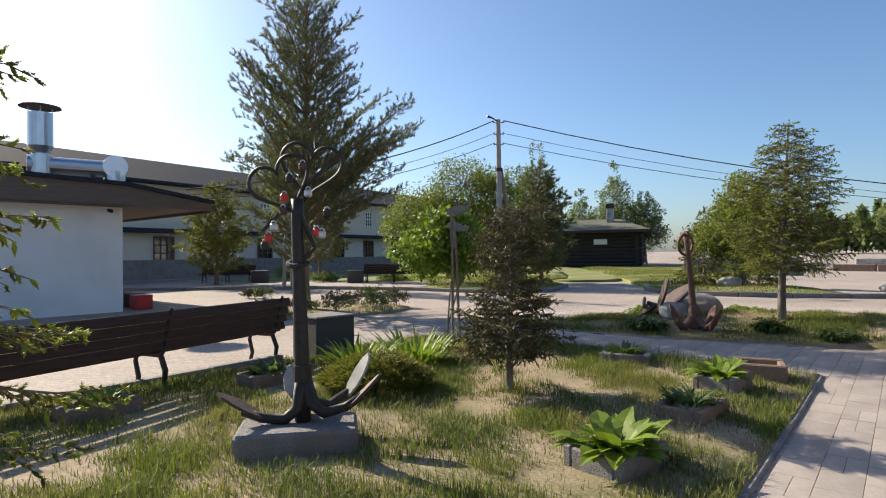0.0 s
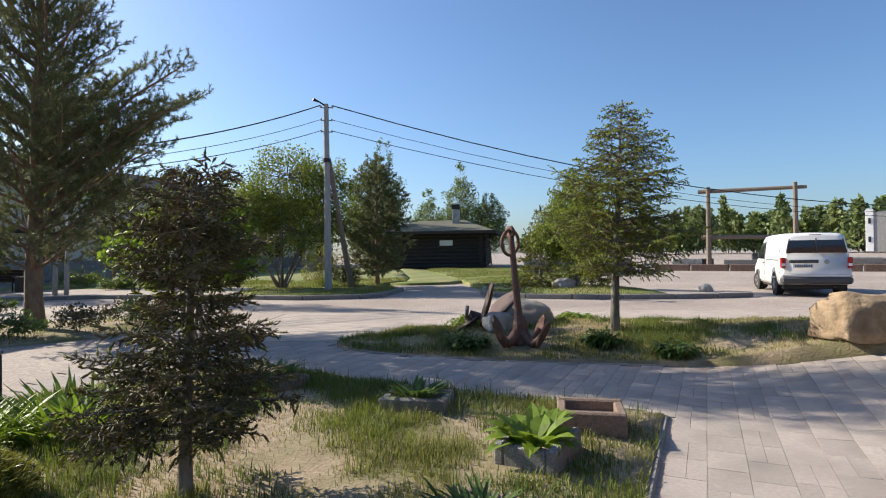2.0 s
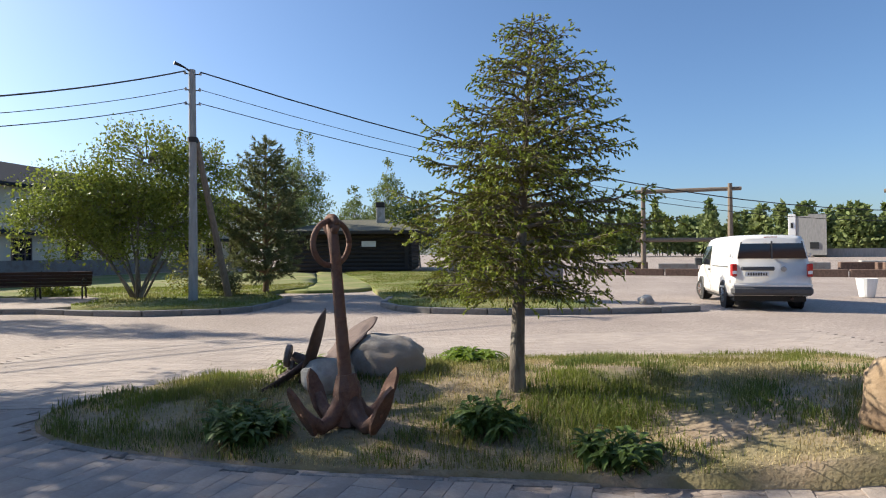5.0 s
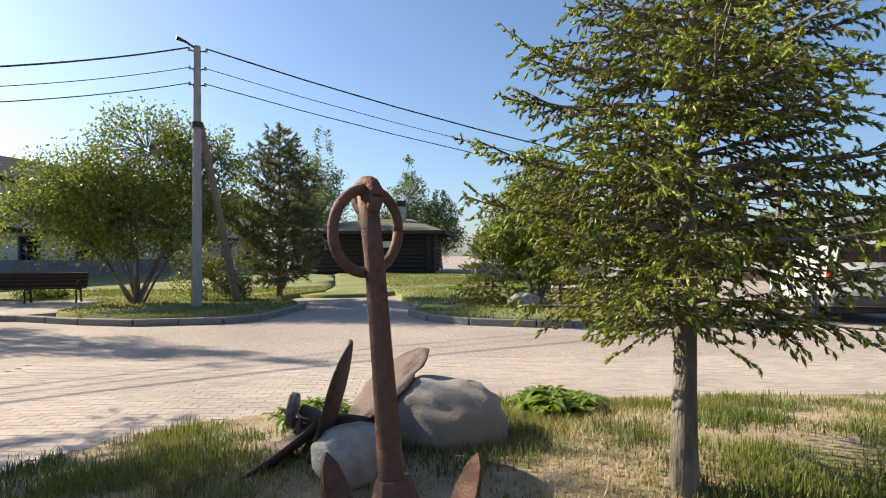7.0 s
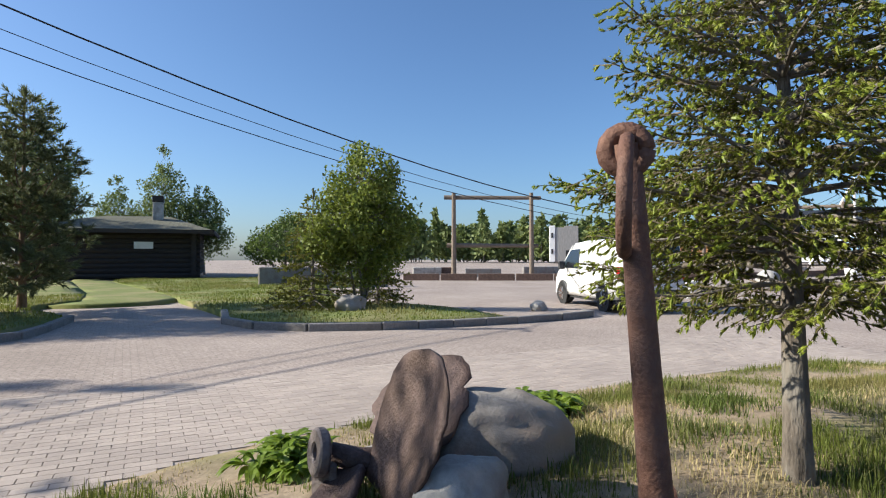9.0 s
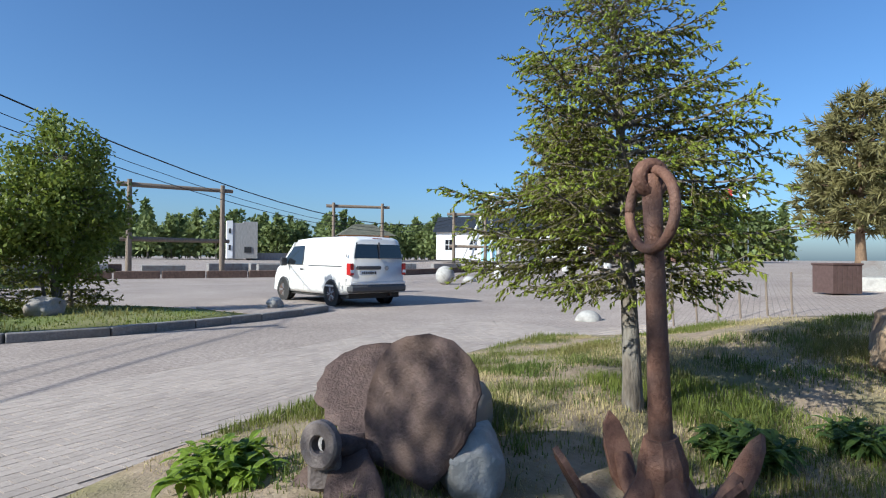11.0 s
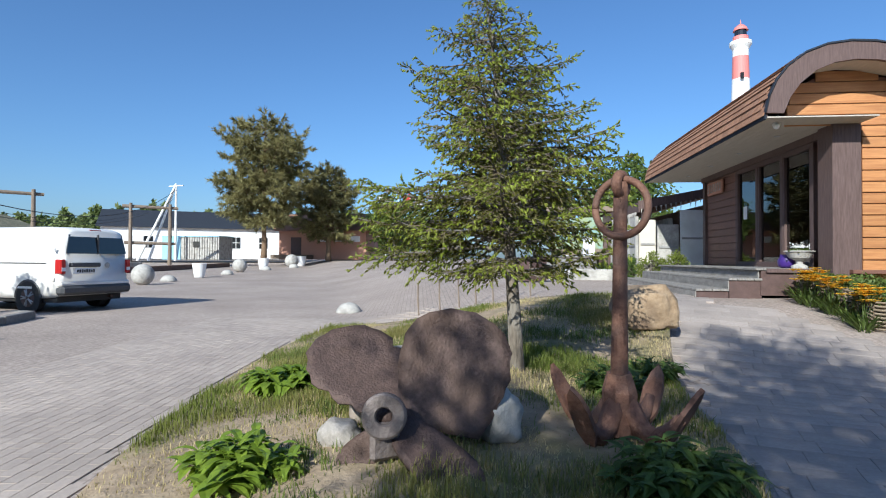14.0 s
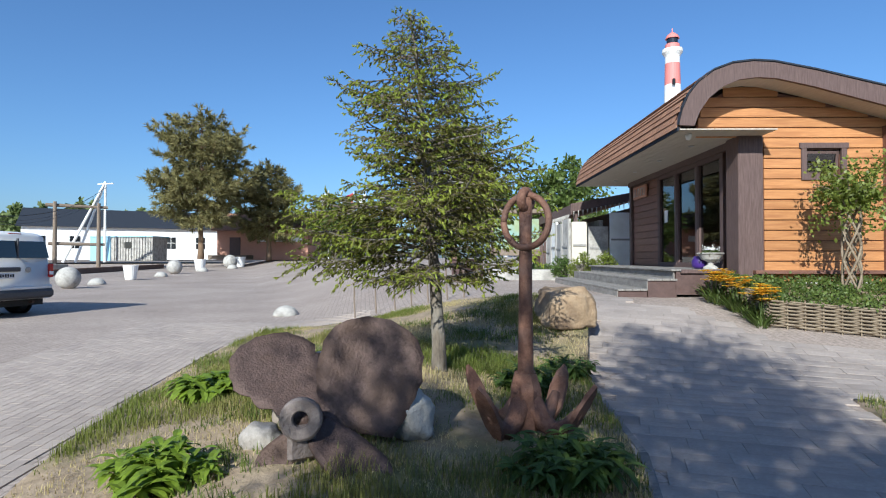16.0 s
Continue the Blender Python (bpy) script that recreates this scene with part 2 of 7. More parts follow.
M_WHITE = mat("white_paint", (0.74, 0.74, 0.72), (0.82, 0.82, 0.8), 8, 0.5, 0.05, c3=(0.68, 0.67, 0.64), big=2)
M_VAN = mat("white_car_paint", (0.72, 0.7, 0.66), (0.78, 0.765, 0.73), 3, 0.28, 0.0, c3=(0.66, 0.63, 0.58), big=1.1, spec=0.6)
M_PLASTIC = mat("dark_grey_plastic", (0.05, 0.05, 0.052), (0.085, 0.085, 0.088), 30, 0.6, 0.1)
M_TYRE = mat("tyre_rubber", (0.018, 0.018, 0.018), (0.035, 0.033, 0.03), 30, 0.85, 0.2)
M_RIM = mat("silver_wheel", (0.3, 0.3, 0.3), (0.42, 0.42, 0.42), 10, 0.35, 0, metal=0.7)
M_REDLAMP = plain("red_lamp", (0.4, 0.02, 0.02), 0.2)
M_RED = plain("red_paint", (0.5, 0.03, 0.03), 0.4)
M_CHROME = plain("galvanised_metal", (0.55, 0.57, 0.6), 0.32, 0.9)
M_POLE = mat("grey_concrete_pole", (0.25, 0.245, 0.235), (0.36, 0.35, 0.335), 10, 0.9, 0.3, stretch=(1, 1, 0.2))
M_TIMBER = mat("weathered_round_timber", (0.15, 0.115, 0.085), (0.26, 0.205, 0.155), 7, 0.9, 0.5, 20, stretch=(3, 3, 0.4))
M_BEAM = mat("brown_railway_sleepers", (0.09, 0.055, 0.042), (0.18, 0.115, 0.085), 7, 0.9, 0.5, 20)
M_CABLE = plain("black_cable", (0.02, 0.02, 0.02), 0.6)
M_WICKER = mat("woven_willow", (0.15, 0.112, 0.075), (0.27, 0.217, 0.15), 14, 0.9, 0.3, island=0.3)
M_YELLOW = mat("yellow_petals", (0.75, 0.42, 0.02), (0.85, 0.56, 0.05), 5, 0.5, 0, island=0.15, trans=0.3)
M_PURPLE = plain("purple_pot", (0.05, 0.02, 0.17), 0.35)
M_BLUE = mat("faded_blue_steel", (0.22, 0.42, 0.55), (0.32, 0.52, 0.63), 5, 0.6, 0.1, stretch=(6, 6, 0.4))
M_BRICKRED = mat("pink_red_boards", (0.42, 0.21, 0.14), (0.52, 0.28, 0.2), 5, 0.8, 0.2, stretch=(0.4, 0.4, 9))
M_LHRED = plain("lighthouse_red", (0.6, 0.2, 0.18), 0.6)
M_PLATE = plain("number_plate_white", (0.75, 0.76, 0.78), 0.4)
M_BLACKTXT = plain("black_lettering", (0.02, 0.02, 0.02), 0.5)


def glass_mat(name, tint, rough=0.02):
    m = bpy.data.materials.new(name)
    m.use_nodes = True
    n, l = m.node_tree.nodes, m.node_tree.links
    n.remove(n["Principled BSDF"])
    tr, gl, mx, fr = n.new("ShaderNodeBsdfTransparent"), n.new("ShaderNodeBsdfGlossy"), n.new("ShaderNodeMixShader"), n.new("ShaderNodeFresnel")
    tr.inputs[0].default_value = (*tint, 1)
    gl.inputs["Roughness"].default_value = rough
    fr.inputs["IOR"].default_value = 2.5
    l.new(fr.outputs[0], mx.inputs[0])
    l.new(tr.outputs[0], mx.inputs[1])
    l.new(gl.outputs[0], mx.inputs[2])
    l.new(mx.outputs[0], n["Material Output"].inputs["Surface"])
    return m


M_GLASS = glass_mat("window_glass", (0.55, 0.6, 0.6))
M_DKGLASS = mat("dark_tinted_glass", (0.012, 0.014, 0.018), (0.016, 0.018, 0.022), 2, 0.06, 0.0, spec=0.8)

# ------------------------------------------------------------- geometry helpers


class Geo:
    """A small mesh builder: everything added becomes one mesh."""

    def __init__(self):
        self.v, self.f = [], []

    def add(self, verts, faces):
        o = len(self.v)
        self.v.extend([tuple(p) for p in verts])
        self.f.extend([tuple(i + o for i in q) for q in faces])
        return self

    def box(self, c, s, m=None, bevel=0.0):
        """Box with centre c, size s; bevel cuts the twelve edges."""
        h = [x / 2 for x in s]
        if bevel <= 0:
            p = [Vector((c[0] + i * h[0], c[1] + j * h[1], c[2] + k * h[2])) for k in (-1, 1) for j in (-1, 1) for i in (-1, 1)]
            q = [(0, 2, 3, 1), (4, 5, 7, 6), (0, 1, 5, 4), (2, 6, 7, 3), (0, 4, 6, 2), (1, 3, 7, 5)]
        else:
            b = min(bevel, min(h) * 0.9)
            bm = bmesh.new()
            bmesh.ops.create_cube(bm, size=1, matrix=Matrix.Translation(c) @ Matrix.Diagonal((*s, 1)))
            bmesh.ops.bevel(bm, geom=bm.edges[:], offset=b, segments=1, affect="EDGES")
            bm.verts.index_update()
            p = [x.co.copy() for x in bm.verts]
            q = [[x.index for x in fc.verts] for fc in bm.faces]
            bm.free()
        if m is not None:
            p = [m @ x for x in p]
        return self.add(p, q)

    def tube(self, pts, radii, n=8, caps=True, flat=1.0):
        """A tapering tube along the points."""
        pts = [Vector(p) for p in pts]
        if not hasattr(radii, "__len__"):
            radii = [radii] * len(pts)
        rings, up = [], None
        for i, p in enumerate(pts):
            d = (pts[min(i + 1, len(pts) - 1)] - pts[max(i - 1, 0)]).normalized()
            if up is None:
                up = Vector((0, 0, 1)) if abs(d.z) < 0.9 else Vector((1, 0, 0))
            a = d.cross(up).normalized()
            b = a.cross(d).normalized()
            up = b
            rings.append([p + (a * math.cos(t) + b * math.sin(t) * flat) * radii[i] for t in [2 * math.pi * k / n for k in range(n)]])
        faces = [(i * n + k, i * n + (k + 1) % n, (i + 1) * n + (k + 1) % n, (i + 1) * n + k) for i in range(len(pts) - 1) for k in range(n)]
        if caps:
            faces += [tuple(range(n - 1, -1, -1)), tuple((len(pts) - 1) * n + k for k in range(n))]
        return self.add([p for r in rings for p in r], faces)

    def prism(self, poly, z0, z1):
        n = len(poly)
        v = [(*p[:2], z0) for p in poly] + [(*p[:2], z1) for p in poly]
        return self.add(v, [tuple(range(n - 1, -1, -1)), tuple(range(n, 2 * n))] + [(i, (i + 1) % n, n + (i + 1) % n, n + i) for i in range(n)])

    def lathe(self, prof, n=20, c=(0, 0, 0)):
        """Turned body from (radius, height) pairs."""
        v = [(c[0] + r * math.cos(2 * math.pi * k / n), c[1] + r * math.sin(2 * math.pi * k / n), c[2] + z) for r, z in prof for k in range(n)]
        f = [(i * n + k, i * n + (k + 1) % n, (i + 1) * n + (k + 1) % n, (i + 1) * n + k) for i in range(len(prof) - 1) for k in range(n)]
        return self.add(v, f + [tuple(range(n - 1, -1, -1)), tuple((len(prof) - 1) * n + k for k in range(n))])

    def loft(self, rings, close=True, caps=True):
        """Skin over rings of the same count."""
        n = len(rings[0])
        k = n if close else n - 1
        f = [(i * n + j, i * n + (j + 1) % n, (i + 1) * n + (j + 1) % n, (i + 1) * n + j) for i in range(len(rings) - 1) for j in range(k)]
        if caps and close:
            f += [tuple(range(n - 1, -1, -1)), tuple((len(rings) - 1) * n + j for j in range(n))]
        return self.add([p for r in rings for p in r], f)

    def mesh(self, name, material, smooth=False):
        me = bpy.data.meshes.new(name)
        me.from_pydata(self.v, [], self.f)
        me.update()
        if material:
            me.materials.append(material)
        if smooth:
            me.polygons.foreach_set("use_smooth", [True] * len(me.polygons))
        return me


def fix_normals(me):
    bm = bmesh.new()
    bm.from_mesh(me)
    bmesh.ops.recalc_face_normals(bm, faces=bm.faces[:])
    bm.to_mesh(me)
    bm.free()


def part(name, geo, material, parent=None, label="", smooth=False, at=None):
    """Links a Geo (or a ready mesh) as one mesh object under a thing or a part."""
    me = geo
    if isinstance(geo, Geo):
        me = geo.mesh(name, material, smooth)
        if len(geo.f) < 4000:
            fix_normals(me)
    ob = new(name, me)
    if parent is not None:
        ob.parent = parent
    if at is not None:
        ob.matrix_basis = at
    if label:
        tagged(ob, label=label)
    return ob


def thing(name, label, category, m=None, group="", kind=""):
    """An Empty at the base of a thing, which parents its parts."""
    ob = new(name)
    ob.empty_display_size = 0.1
    if m is not None:
        ob.matrix_basis = m
    return tagged(ob, label, category, group, kind)


def solid(name, geo, material, label, category, m=None, group="", kind="", smooth=False):
    """A thing of one mesh."""
    ob = part(name, geo, material, None, "", smooth)
    if m is not None:
        ob.matrix_basis = m
    return tagged(ob, label, category, group, kind)


def tri_mesh(name, verts, material, per=3, mats=None, idx=None):
    """A mesh of loose triangles (per=3) or quads (per=4) from an array of corners."""
    verts = np.asarray(verts, dtype=np.float32).reshape(-1, 3)
    n = len(verts) // per
    me = bpy.data.meshes.new(name)
    me.vertices.add(n * per)
    me.vertices.foreach_set("co", verts[:n * per].ravel())
    me.loops.add(n * per)
    me.loops.foreach_set("vertex_index", np.arange(n * per, dtype=np.int32))
    me.polygons.add(n)
    me.polygons.foreach_set("loop_start", np.arange(0, n * per, per, dtype=np.int32))
    for m in (mats or [material]):
        me.materials.append(m)
    if idx is not None:
        me.polygons.foreach_set("material_index", np.asarray(idx, dtype=np.int32))
    me.update()
    return me


def smooth01(x):
    x = min(1.0, max(0.0, x))
    return x * x * (3 - 2 * x)


def gz(x, y):
    """Height of the paved ground: level road, a rise towards the wooden pavilion, a slow rise far off."""
    s = 0.9 * x - 0.3 * y
    return 0.62 * smooth01((s - 3.0) / 4.6) * smooth01((13.2 - y) / 4) + 0.011 * max(0.0, math.hypot(x - 5, y - 12) - 30)




def inside(x, y, poly):
    r = False
    for i in range(len(poly)):
        (x1, y1), (x2, y2) = poly[i - 1], poly[i]
        if (y1 > y) != (y2 > y) and x < (x2 - x1) * (y - y1) / (y2 - y1) + x1:
            r = not r
    return r


def edge_dist(x, y, poly):
    best = 1e9
    for i in range(len(poly)):
        (x1, y1), (x2, y2) = poly[i - 1], poly[i]
        dx, dy = x2 - x1, y2 - y1
        t = max(0, min(1, ((x - x1) * dx + (y - y1) * dy) / (dx * dx + dy * dy + 1e-9)))
        best = min(best, math.hypot(x - x1 - t * dx, y - y1 - t * dy))
    return best


def rounded(poly, k=2):
    """Corner-cutting of a closed outline."""
    for _ in range(k):
        out = []
        for i in range(len(poly)):
            (x1, y1), (x2, y2) = poly[i], poly[(i + 1) % len(poly)]
            out += [(0.78 * x1 + 0.22 * x2, 0.78 * y1 + 0.22 * y2), (0.22 * x1 + 0.78 * x2, 0.22 * y1 + 0.78 * y2)]
        poly = out
    return poly


def nz(x, y, s=1.0, o=0.0):
    return noise.noise((x * s + o, y * s - o, o * 0.37))


# outlines of the beds and lawns
ISLAND = rounded([(2.8, 13.65), (3.45, 12.65), (5.05, 11.6), (6.9, 10.75), (9.2, 9.2), (10.2, 8.45), (11.3, 8.9), (12.6, 11.6), (13.1, 13.4), (11.2, 14.3), (8.0, 15.05), (6.0, 15.4), (4.7, 15.35), (3.5, 14.7)], 2)
BED = [(-8.2, -0.2), (-2.98, 7.12), (-1.1, 9.75), (-0.35, 10.9), (0.4, 11.6), (1.6, 11.95), (2.7, 11.3), (3.75, 10.25), (4.8, 9.35), (5.6, 8.72), (4.24, 6.89), (3.05, 5.32), (-0.9, 0.1), (-4.2, -4.4)]
LAWN1 = rounded([(-0.3, 25.6), (2.0, 24.0), (4.2, 23.7), (5.3, 25.4), (5.9, 27.0), (5.2, 30.5), (7.5, 33.0), (9.6, 53.5), (-2.0, 57.0), (-14.0, 33.5), (-4.5, 31.0), (0.3, 30.2)], 1)
LAWN2 = rounded([(9.0, 26.0), (8.5, 23.6), (8.9, 22.0), (10.4, 20.9), (13.2, 19.8), (13.9, 21.4), (14.2, 24.0), (13.2, 27.5), (23.0, 46.0), (18.0, 49.0), (11.2, 52.0), (10.3, 36.0), (9.4, 30.0)], 1)
LAWN3 = rounded([(5.7, 31.5), (7.2, 30.6), (9.5, 30.8), (11.0, 36.0), (11.4, 52.0), (9.4, 53.5), (7.3, 33.2)], 1)
SHRUBBED = rounded([(-4.2, 14.4), (-2.2, 15.1), (-0.3, 16.3), (0.1, 17.6), (-0.6, 18.9), (-2.6, 18.9), (-4.6, 17.6)], 2)


def bed_z(x, y, poly, rise, ramp):
    d = edge_dist(x, y, poly)
    return gz(x, y) + 0.02 + rise * smooth01(d / ramp) + 0.03 * nz(x, y, 1.7) * smooth01(d / 0.4)


def island_z(x, y):
    return bed_z(x, y, ISLAND, 0.2, 2.2) + 0.08 * math.exp(-((x - 7.4) ** 2 + (y - 12.3) ** 2) / 2.5) + 0.16 * math.exp(-((x - 8.6) ** 2 + (y - 9.9) ** 2) / 1.3)


def turf_z(x, y):
    return bed_z(x, y, BED, 0.05, 0.7)


def lawn1_z(x, y):
    return gz(x, y) + 0.13 + 0.03 * nz(x, y, 0.6)


def lawn2_z(x, y):
    return gz(x, y) + 0.12 + 0.05 * smooth01(edge_dist(x, y, LAWN2) / 2) + 0.03 * nz(x, y, 0.6)


def shrub_z(x, y):
    return bed_z(x, y, SHRUBBED, 0.05, 0.5)


def sheet(name, poly, zf, step, material, label, skirt=0.3):
    """A bed's surface: a grid clipped to the outline, stitched to a fringe that goes into the ground."""
    xs, ys = [p[0] for p in poly], [p[1] for p in poly]
    bm = bmesh.new()
    vs = [bm.verts.new((*p, 0)) for p in poly]
    bm.faces.new(vs)
    for axis, lo, hi in ((0, min(xs), max(xs)), (1, min(ys), max(ys))):
        k = lo + step
        while k < hi:
            co, no = ((k, 0, 0), (1, 0, 0)) if axis == 0 else ((0, k, 0), (0, 1, 0))
            bmesh.ops.bisect_plane(bm, geom=bm.verts[:] + bm.edges[:] + bm.faces[:], plane_co=co, plane_no=no)
            k += step
    for v in bm.verts:
        v.co.z = zf(v.co.x, v.co.y)
    rim = [e for e in bm.edges if len(e.link_faces) == 1]
    ext = bmesh.ops.extrude_edge_only(bm, edges=rim)
    for v in [g for g in ext["geom"] if isinstance(g, bmesh.types.BMVert)]:
        v.co.z -= skirt
    me = bpy.data.meshes.new(name)
    bmesh.ops.recalc_face_normals(bm, faces=bm.faces[:])
    bm.to_mesh(me)
    bm.free()
    me.materials.append(material)
    me.polygons.foreach_set("use_smooth", [True] * len(me.polygons))
    return tagged(new(name, me), label, "ground", kind="structure")

# ------------------------------------------------------------- ground
R = [0.0] + [1.2 * k for k in range(1, 34)] + [42 + 4 * k for k in range(12)] + [95, 110, 130, 160, 220, 320, 500, 900, 2000]
NA = 128
gv, gf = [], []
for r in R:
    for k in range(NA if r else 1):
        a = 2 * math.pi * k / NA
        x, y = 6 + r * math.cos(a), 13 + r * math.sin(a)
        gv.append((x, y, gz(x, y) - 0.013 if r < 95 else gz(6 + 95, 13) * 1.02))
gf += [(0, 1 + k, 1 + (k + 1) % NA) for k in range(NA)]
for i in range(len(R) - 2):
    o = 1 + i * NA
    gf += [(o + k, o + NA + k, o + NA + (k + 1) % NA, o + (k + 1) % NA) for k in range(NA)]
ground = part("ground", Geo().add(gv, gf), M_PAVE, smooth=True)
tagged(ground, "pale pinkish-grey paved square and road", "ground", kind="structure")

sheet("grass_island", ISLAND, island_z, 0.35, M_SOIL, "low grass island with bare sandy soil")
sheet("grass_bed", BED, turf_z, 0.4, M_SOIL, "planted bed of sparse grass and sandy soil")
sheet("lawn_1", LAWN1, lawn1_z, 1.2, M_LAWN, "mown lawn behind the kerb")
sheet("lawn_2", LAWN2, lawn2_z, 0.9, M_LAWN, "shaded lawn strip with a bush")
sheet("lawn_3", LAWN3, lambda x, y: gz(x, y) + 0.1 + 0.03 * nz(x, y, 0.5), 0.9, M_LAWN, "rough grass strip before the cabin")
sheet("shrub_bed", SHRUBBED, shrub_z, 0.4, M_SOIL, "small soil bed with low shrubs")


def kerb(name, pts, w, h, label, length=0.98):
    """A kerb of single stones along a line, each with its own joint."""
    th = thing(name, label, "kerb", kind="structure")
    pts = [Vector((p[0], p[1], 0)) for p in pts]
    for a, b in zip(pts, pts[1:]):
        n = max(1, round((b - a).length / length))
        for i in range(n):
            p, q = a.lerp(b, i / n), a.lerp(b, (i + 1) / n)
            L = (q - p).length - 0.012
            c = (p + q) / 2
            yaw = math.atan2(q.y - p.y, q.x - p.x)
            part("kerb_stone", Geo().box((0, 0, 0), (L, w, h + 0.3), bevel=0.015), M_KERB, th, at=Matrix.Translation((c.x, c.y, gz(c.x, c.y) + h / 2 - 0.15 + random.uniform(-0.006, 0.006))) @ Matrix.Rotation(yaw, 4, "Z"))
    return th


kerb("kerb_1", [(-13.6, 26.7), (-5.0, 26.9), (-0.6, 25.4), (1.0, 24.2), (2.2, 23.55), (4.0, 23.45), (4.75, 23.9), (5.3, 25.1), (5.95, 26.9)], 0.16, 0.13, "grey concrete kerb along the lawn")
kerb("kerb_2", [(9.15, 26.0), (8.45, 24.0), (8.55, 22.6), (9.2, 21.6), (10.4, 20.8), (11.8, 20.25), (13.3, 19.82), (14.6, 19.6), (15.75, 19.55), (16.05, 20.0), (15.5, 20.6)], 0.18, 0.14, "dark concrete kerb round the lawn end")
kerb("kerb_3", [(-9.0, -1.3), (-2.98, 7.12), (-1.12, 9.75)], 0.12, 0.1, "dark kerb between bed and bench")
# flush edging of the island and of the bed
kerb("edging_1", [(3.25, 12.9), (3.9, 12.33), (5.1, 11.53), (6.95, 10.68)], 0.08, 0.012, "flush concrete edging of the island")
kerb("edging_2", [(-0.9, 0.1), (3.05, 5.32), (4.24, 6.89), (5.6, 8.72)], 0.08, 0.012, "flush concrete edging of the bed")
# raised strip beside the lawn end, paved
solid("traffic_strip", Geo().prism([(13.3, 19.9), (15.7, 19.65), (15.9, 20.0), (15.3, 20.7), (14.3, 22.3), (13.8, 21.5)], -0.3, 0.125), M_PAVE, "raised paved strip behind the kerb", "pavement", kind="structure")
# seat terrace in front of the lawn
solid("terrace", Geo().prism([(-13.5, 26.8), (-5.0, 27.0), (-0.6, 25.5), (0.2, 26.2), (0.5, 30.4), (-4.5, 31.2), (-14.0, 32.5)], -0.3, 0.12), M_PAVE, "raised paved terrace under the benches", "pavement", kind="structure")

# ------------------------------------------------------------- buildings


def frame_at(o, u, z):
    """Matrix whose x axis runs along u and whose y axis lies to its left."""
    d = Vector((u[0], u[1], 0)).normalized()
    return Matrix(((d.x, -d.y, 0, o[0]), (d.y, d.x, 0, o[1]), (0, 0, 1, z), (0, 0, 0, 1)))


# wooden pavilion: local x along the eave, local y towards the square, z from the porch ground
PAV = frame_at((9.6, 5.24), (0.937, -0.35), 0.62)
pav = thing("wooden_pavilion", "brown timber pavilion with a curved shingle roof and glazed porch", "building", PAV)
# roof section as (y, z): a barrel curve over the porch eave, a shallow slope behind
ROOF = [(1.72, 2.98), (1.66, 3.25), (1.55, 3.5), (1.38, 3.72), (1.12, 3.92), (0.8, 4.04), (0.45, 4.08), (0.1, 4.06), (-0.6, 3.92), (-2.0, 3.58), (-5.2, 2.8)]
wall_prof = [(-5.0, 0.0), (-0.02, 0.0), (-0.02, 2.98), (1.2, 2.98), (1.05, 3.55), (0.6, 3.78), (0.1, 3.8), (-0.6, 3.68), (-2.0, 3.34), (-5.0, 2.62)]


def inside_prof(y, z):
    return inside(y, z, wall_prof)


# gable wall body behind the boards, with a window opening
g = Geo()
WY0, WY1, WZ0, WZ1 = -1.42, -0.8, 2.22, 2.68
for y0, y1, z0, z1 in ((-5.0, WY0, 0.28, 2.6), (WY1, -0.02, 0.28, 3.0), (WY0, WY1, 0.28, WZ0), (WY0, WY1, WZ1, 3.0)):
    g.box((0.11, (y0 + y1) / 2, (z0 + z1) / 2), (0.14, y1 - y0, z1 - z0))
g.loft([[(x, y, z) for y, z in ((-5.0, 2.6), (-0.6, 2.95), (1.18, 2.99), (1.05, 3.5), (0.6, 3.76), (0.1, 3.78), (-0.6, 3.66), (-2.0, 3.32))] for x in (0.04, 0.18)])
part("gable_wall", g, M_SIDING_DK, pav)
gs = pav
# boards of the gable, each its own piece
z = 0.29
while z < 3.75:
    z1 = z + 0.182
    zc = (z + z1) / 2
    ys = [k * 0.02 for k in range(-250, 62) if inside_prof(k * 0.02, zc)]
    if ys:
        spans = [(min(ys), max(ys))]
        if WZ0 - 0.1 < zc < WZ1 + 0.1:
            spans = [(min(ys), WY0 - 0.02), (WY1 + 0.02, max(ys))]
        for a, b in spans:
            if b - a > 0.05:
                part("siding_board", Geo().box((0.02, (a + b) / 2, zc), (0.03, b - a, 0.172), bevel=0.008), M_SIDING, gs)
    z = z1 + 0.004
part("foundation", Geo().box((0.1, -2.5, 0.05), (0.2, 5.0, 0.46)), M_STUCCO, pav, "white rendered plinth")
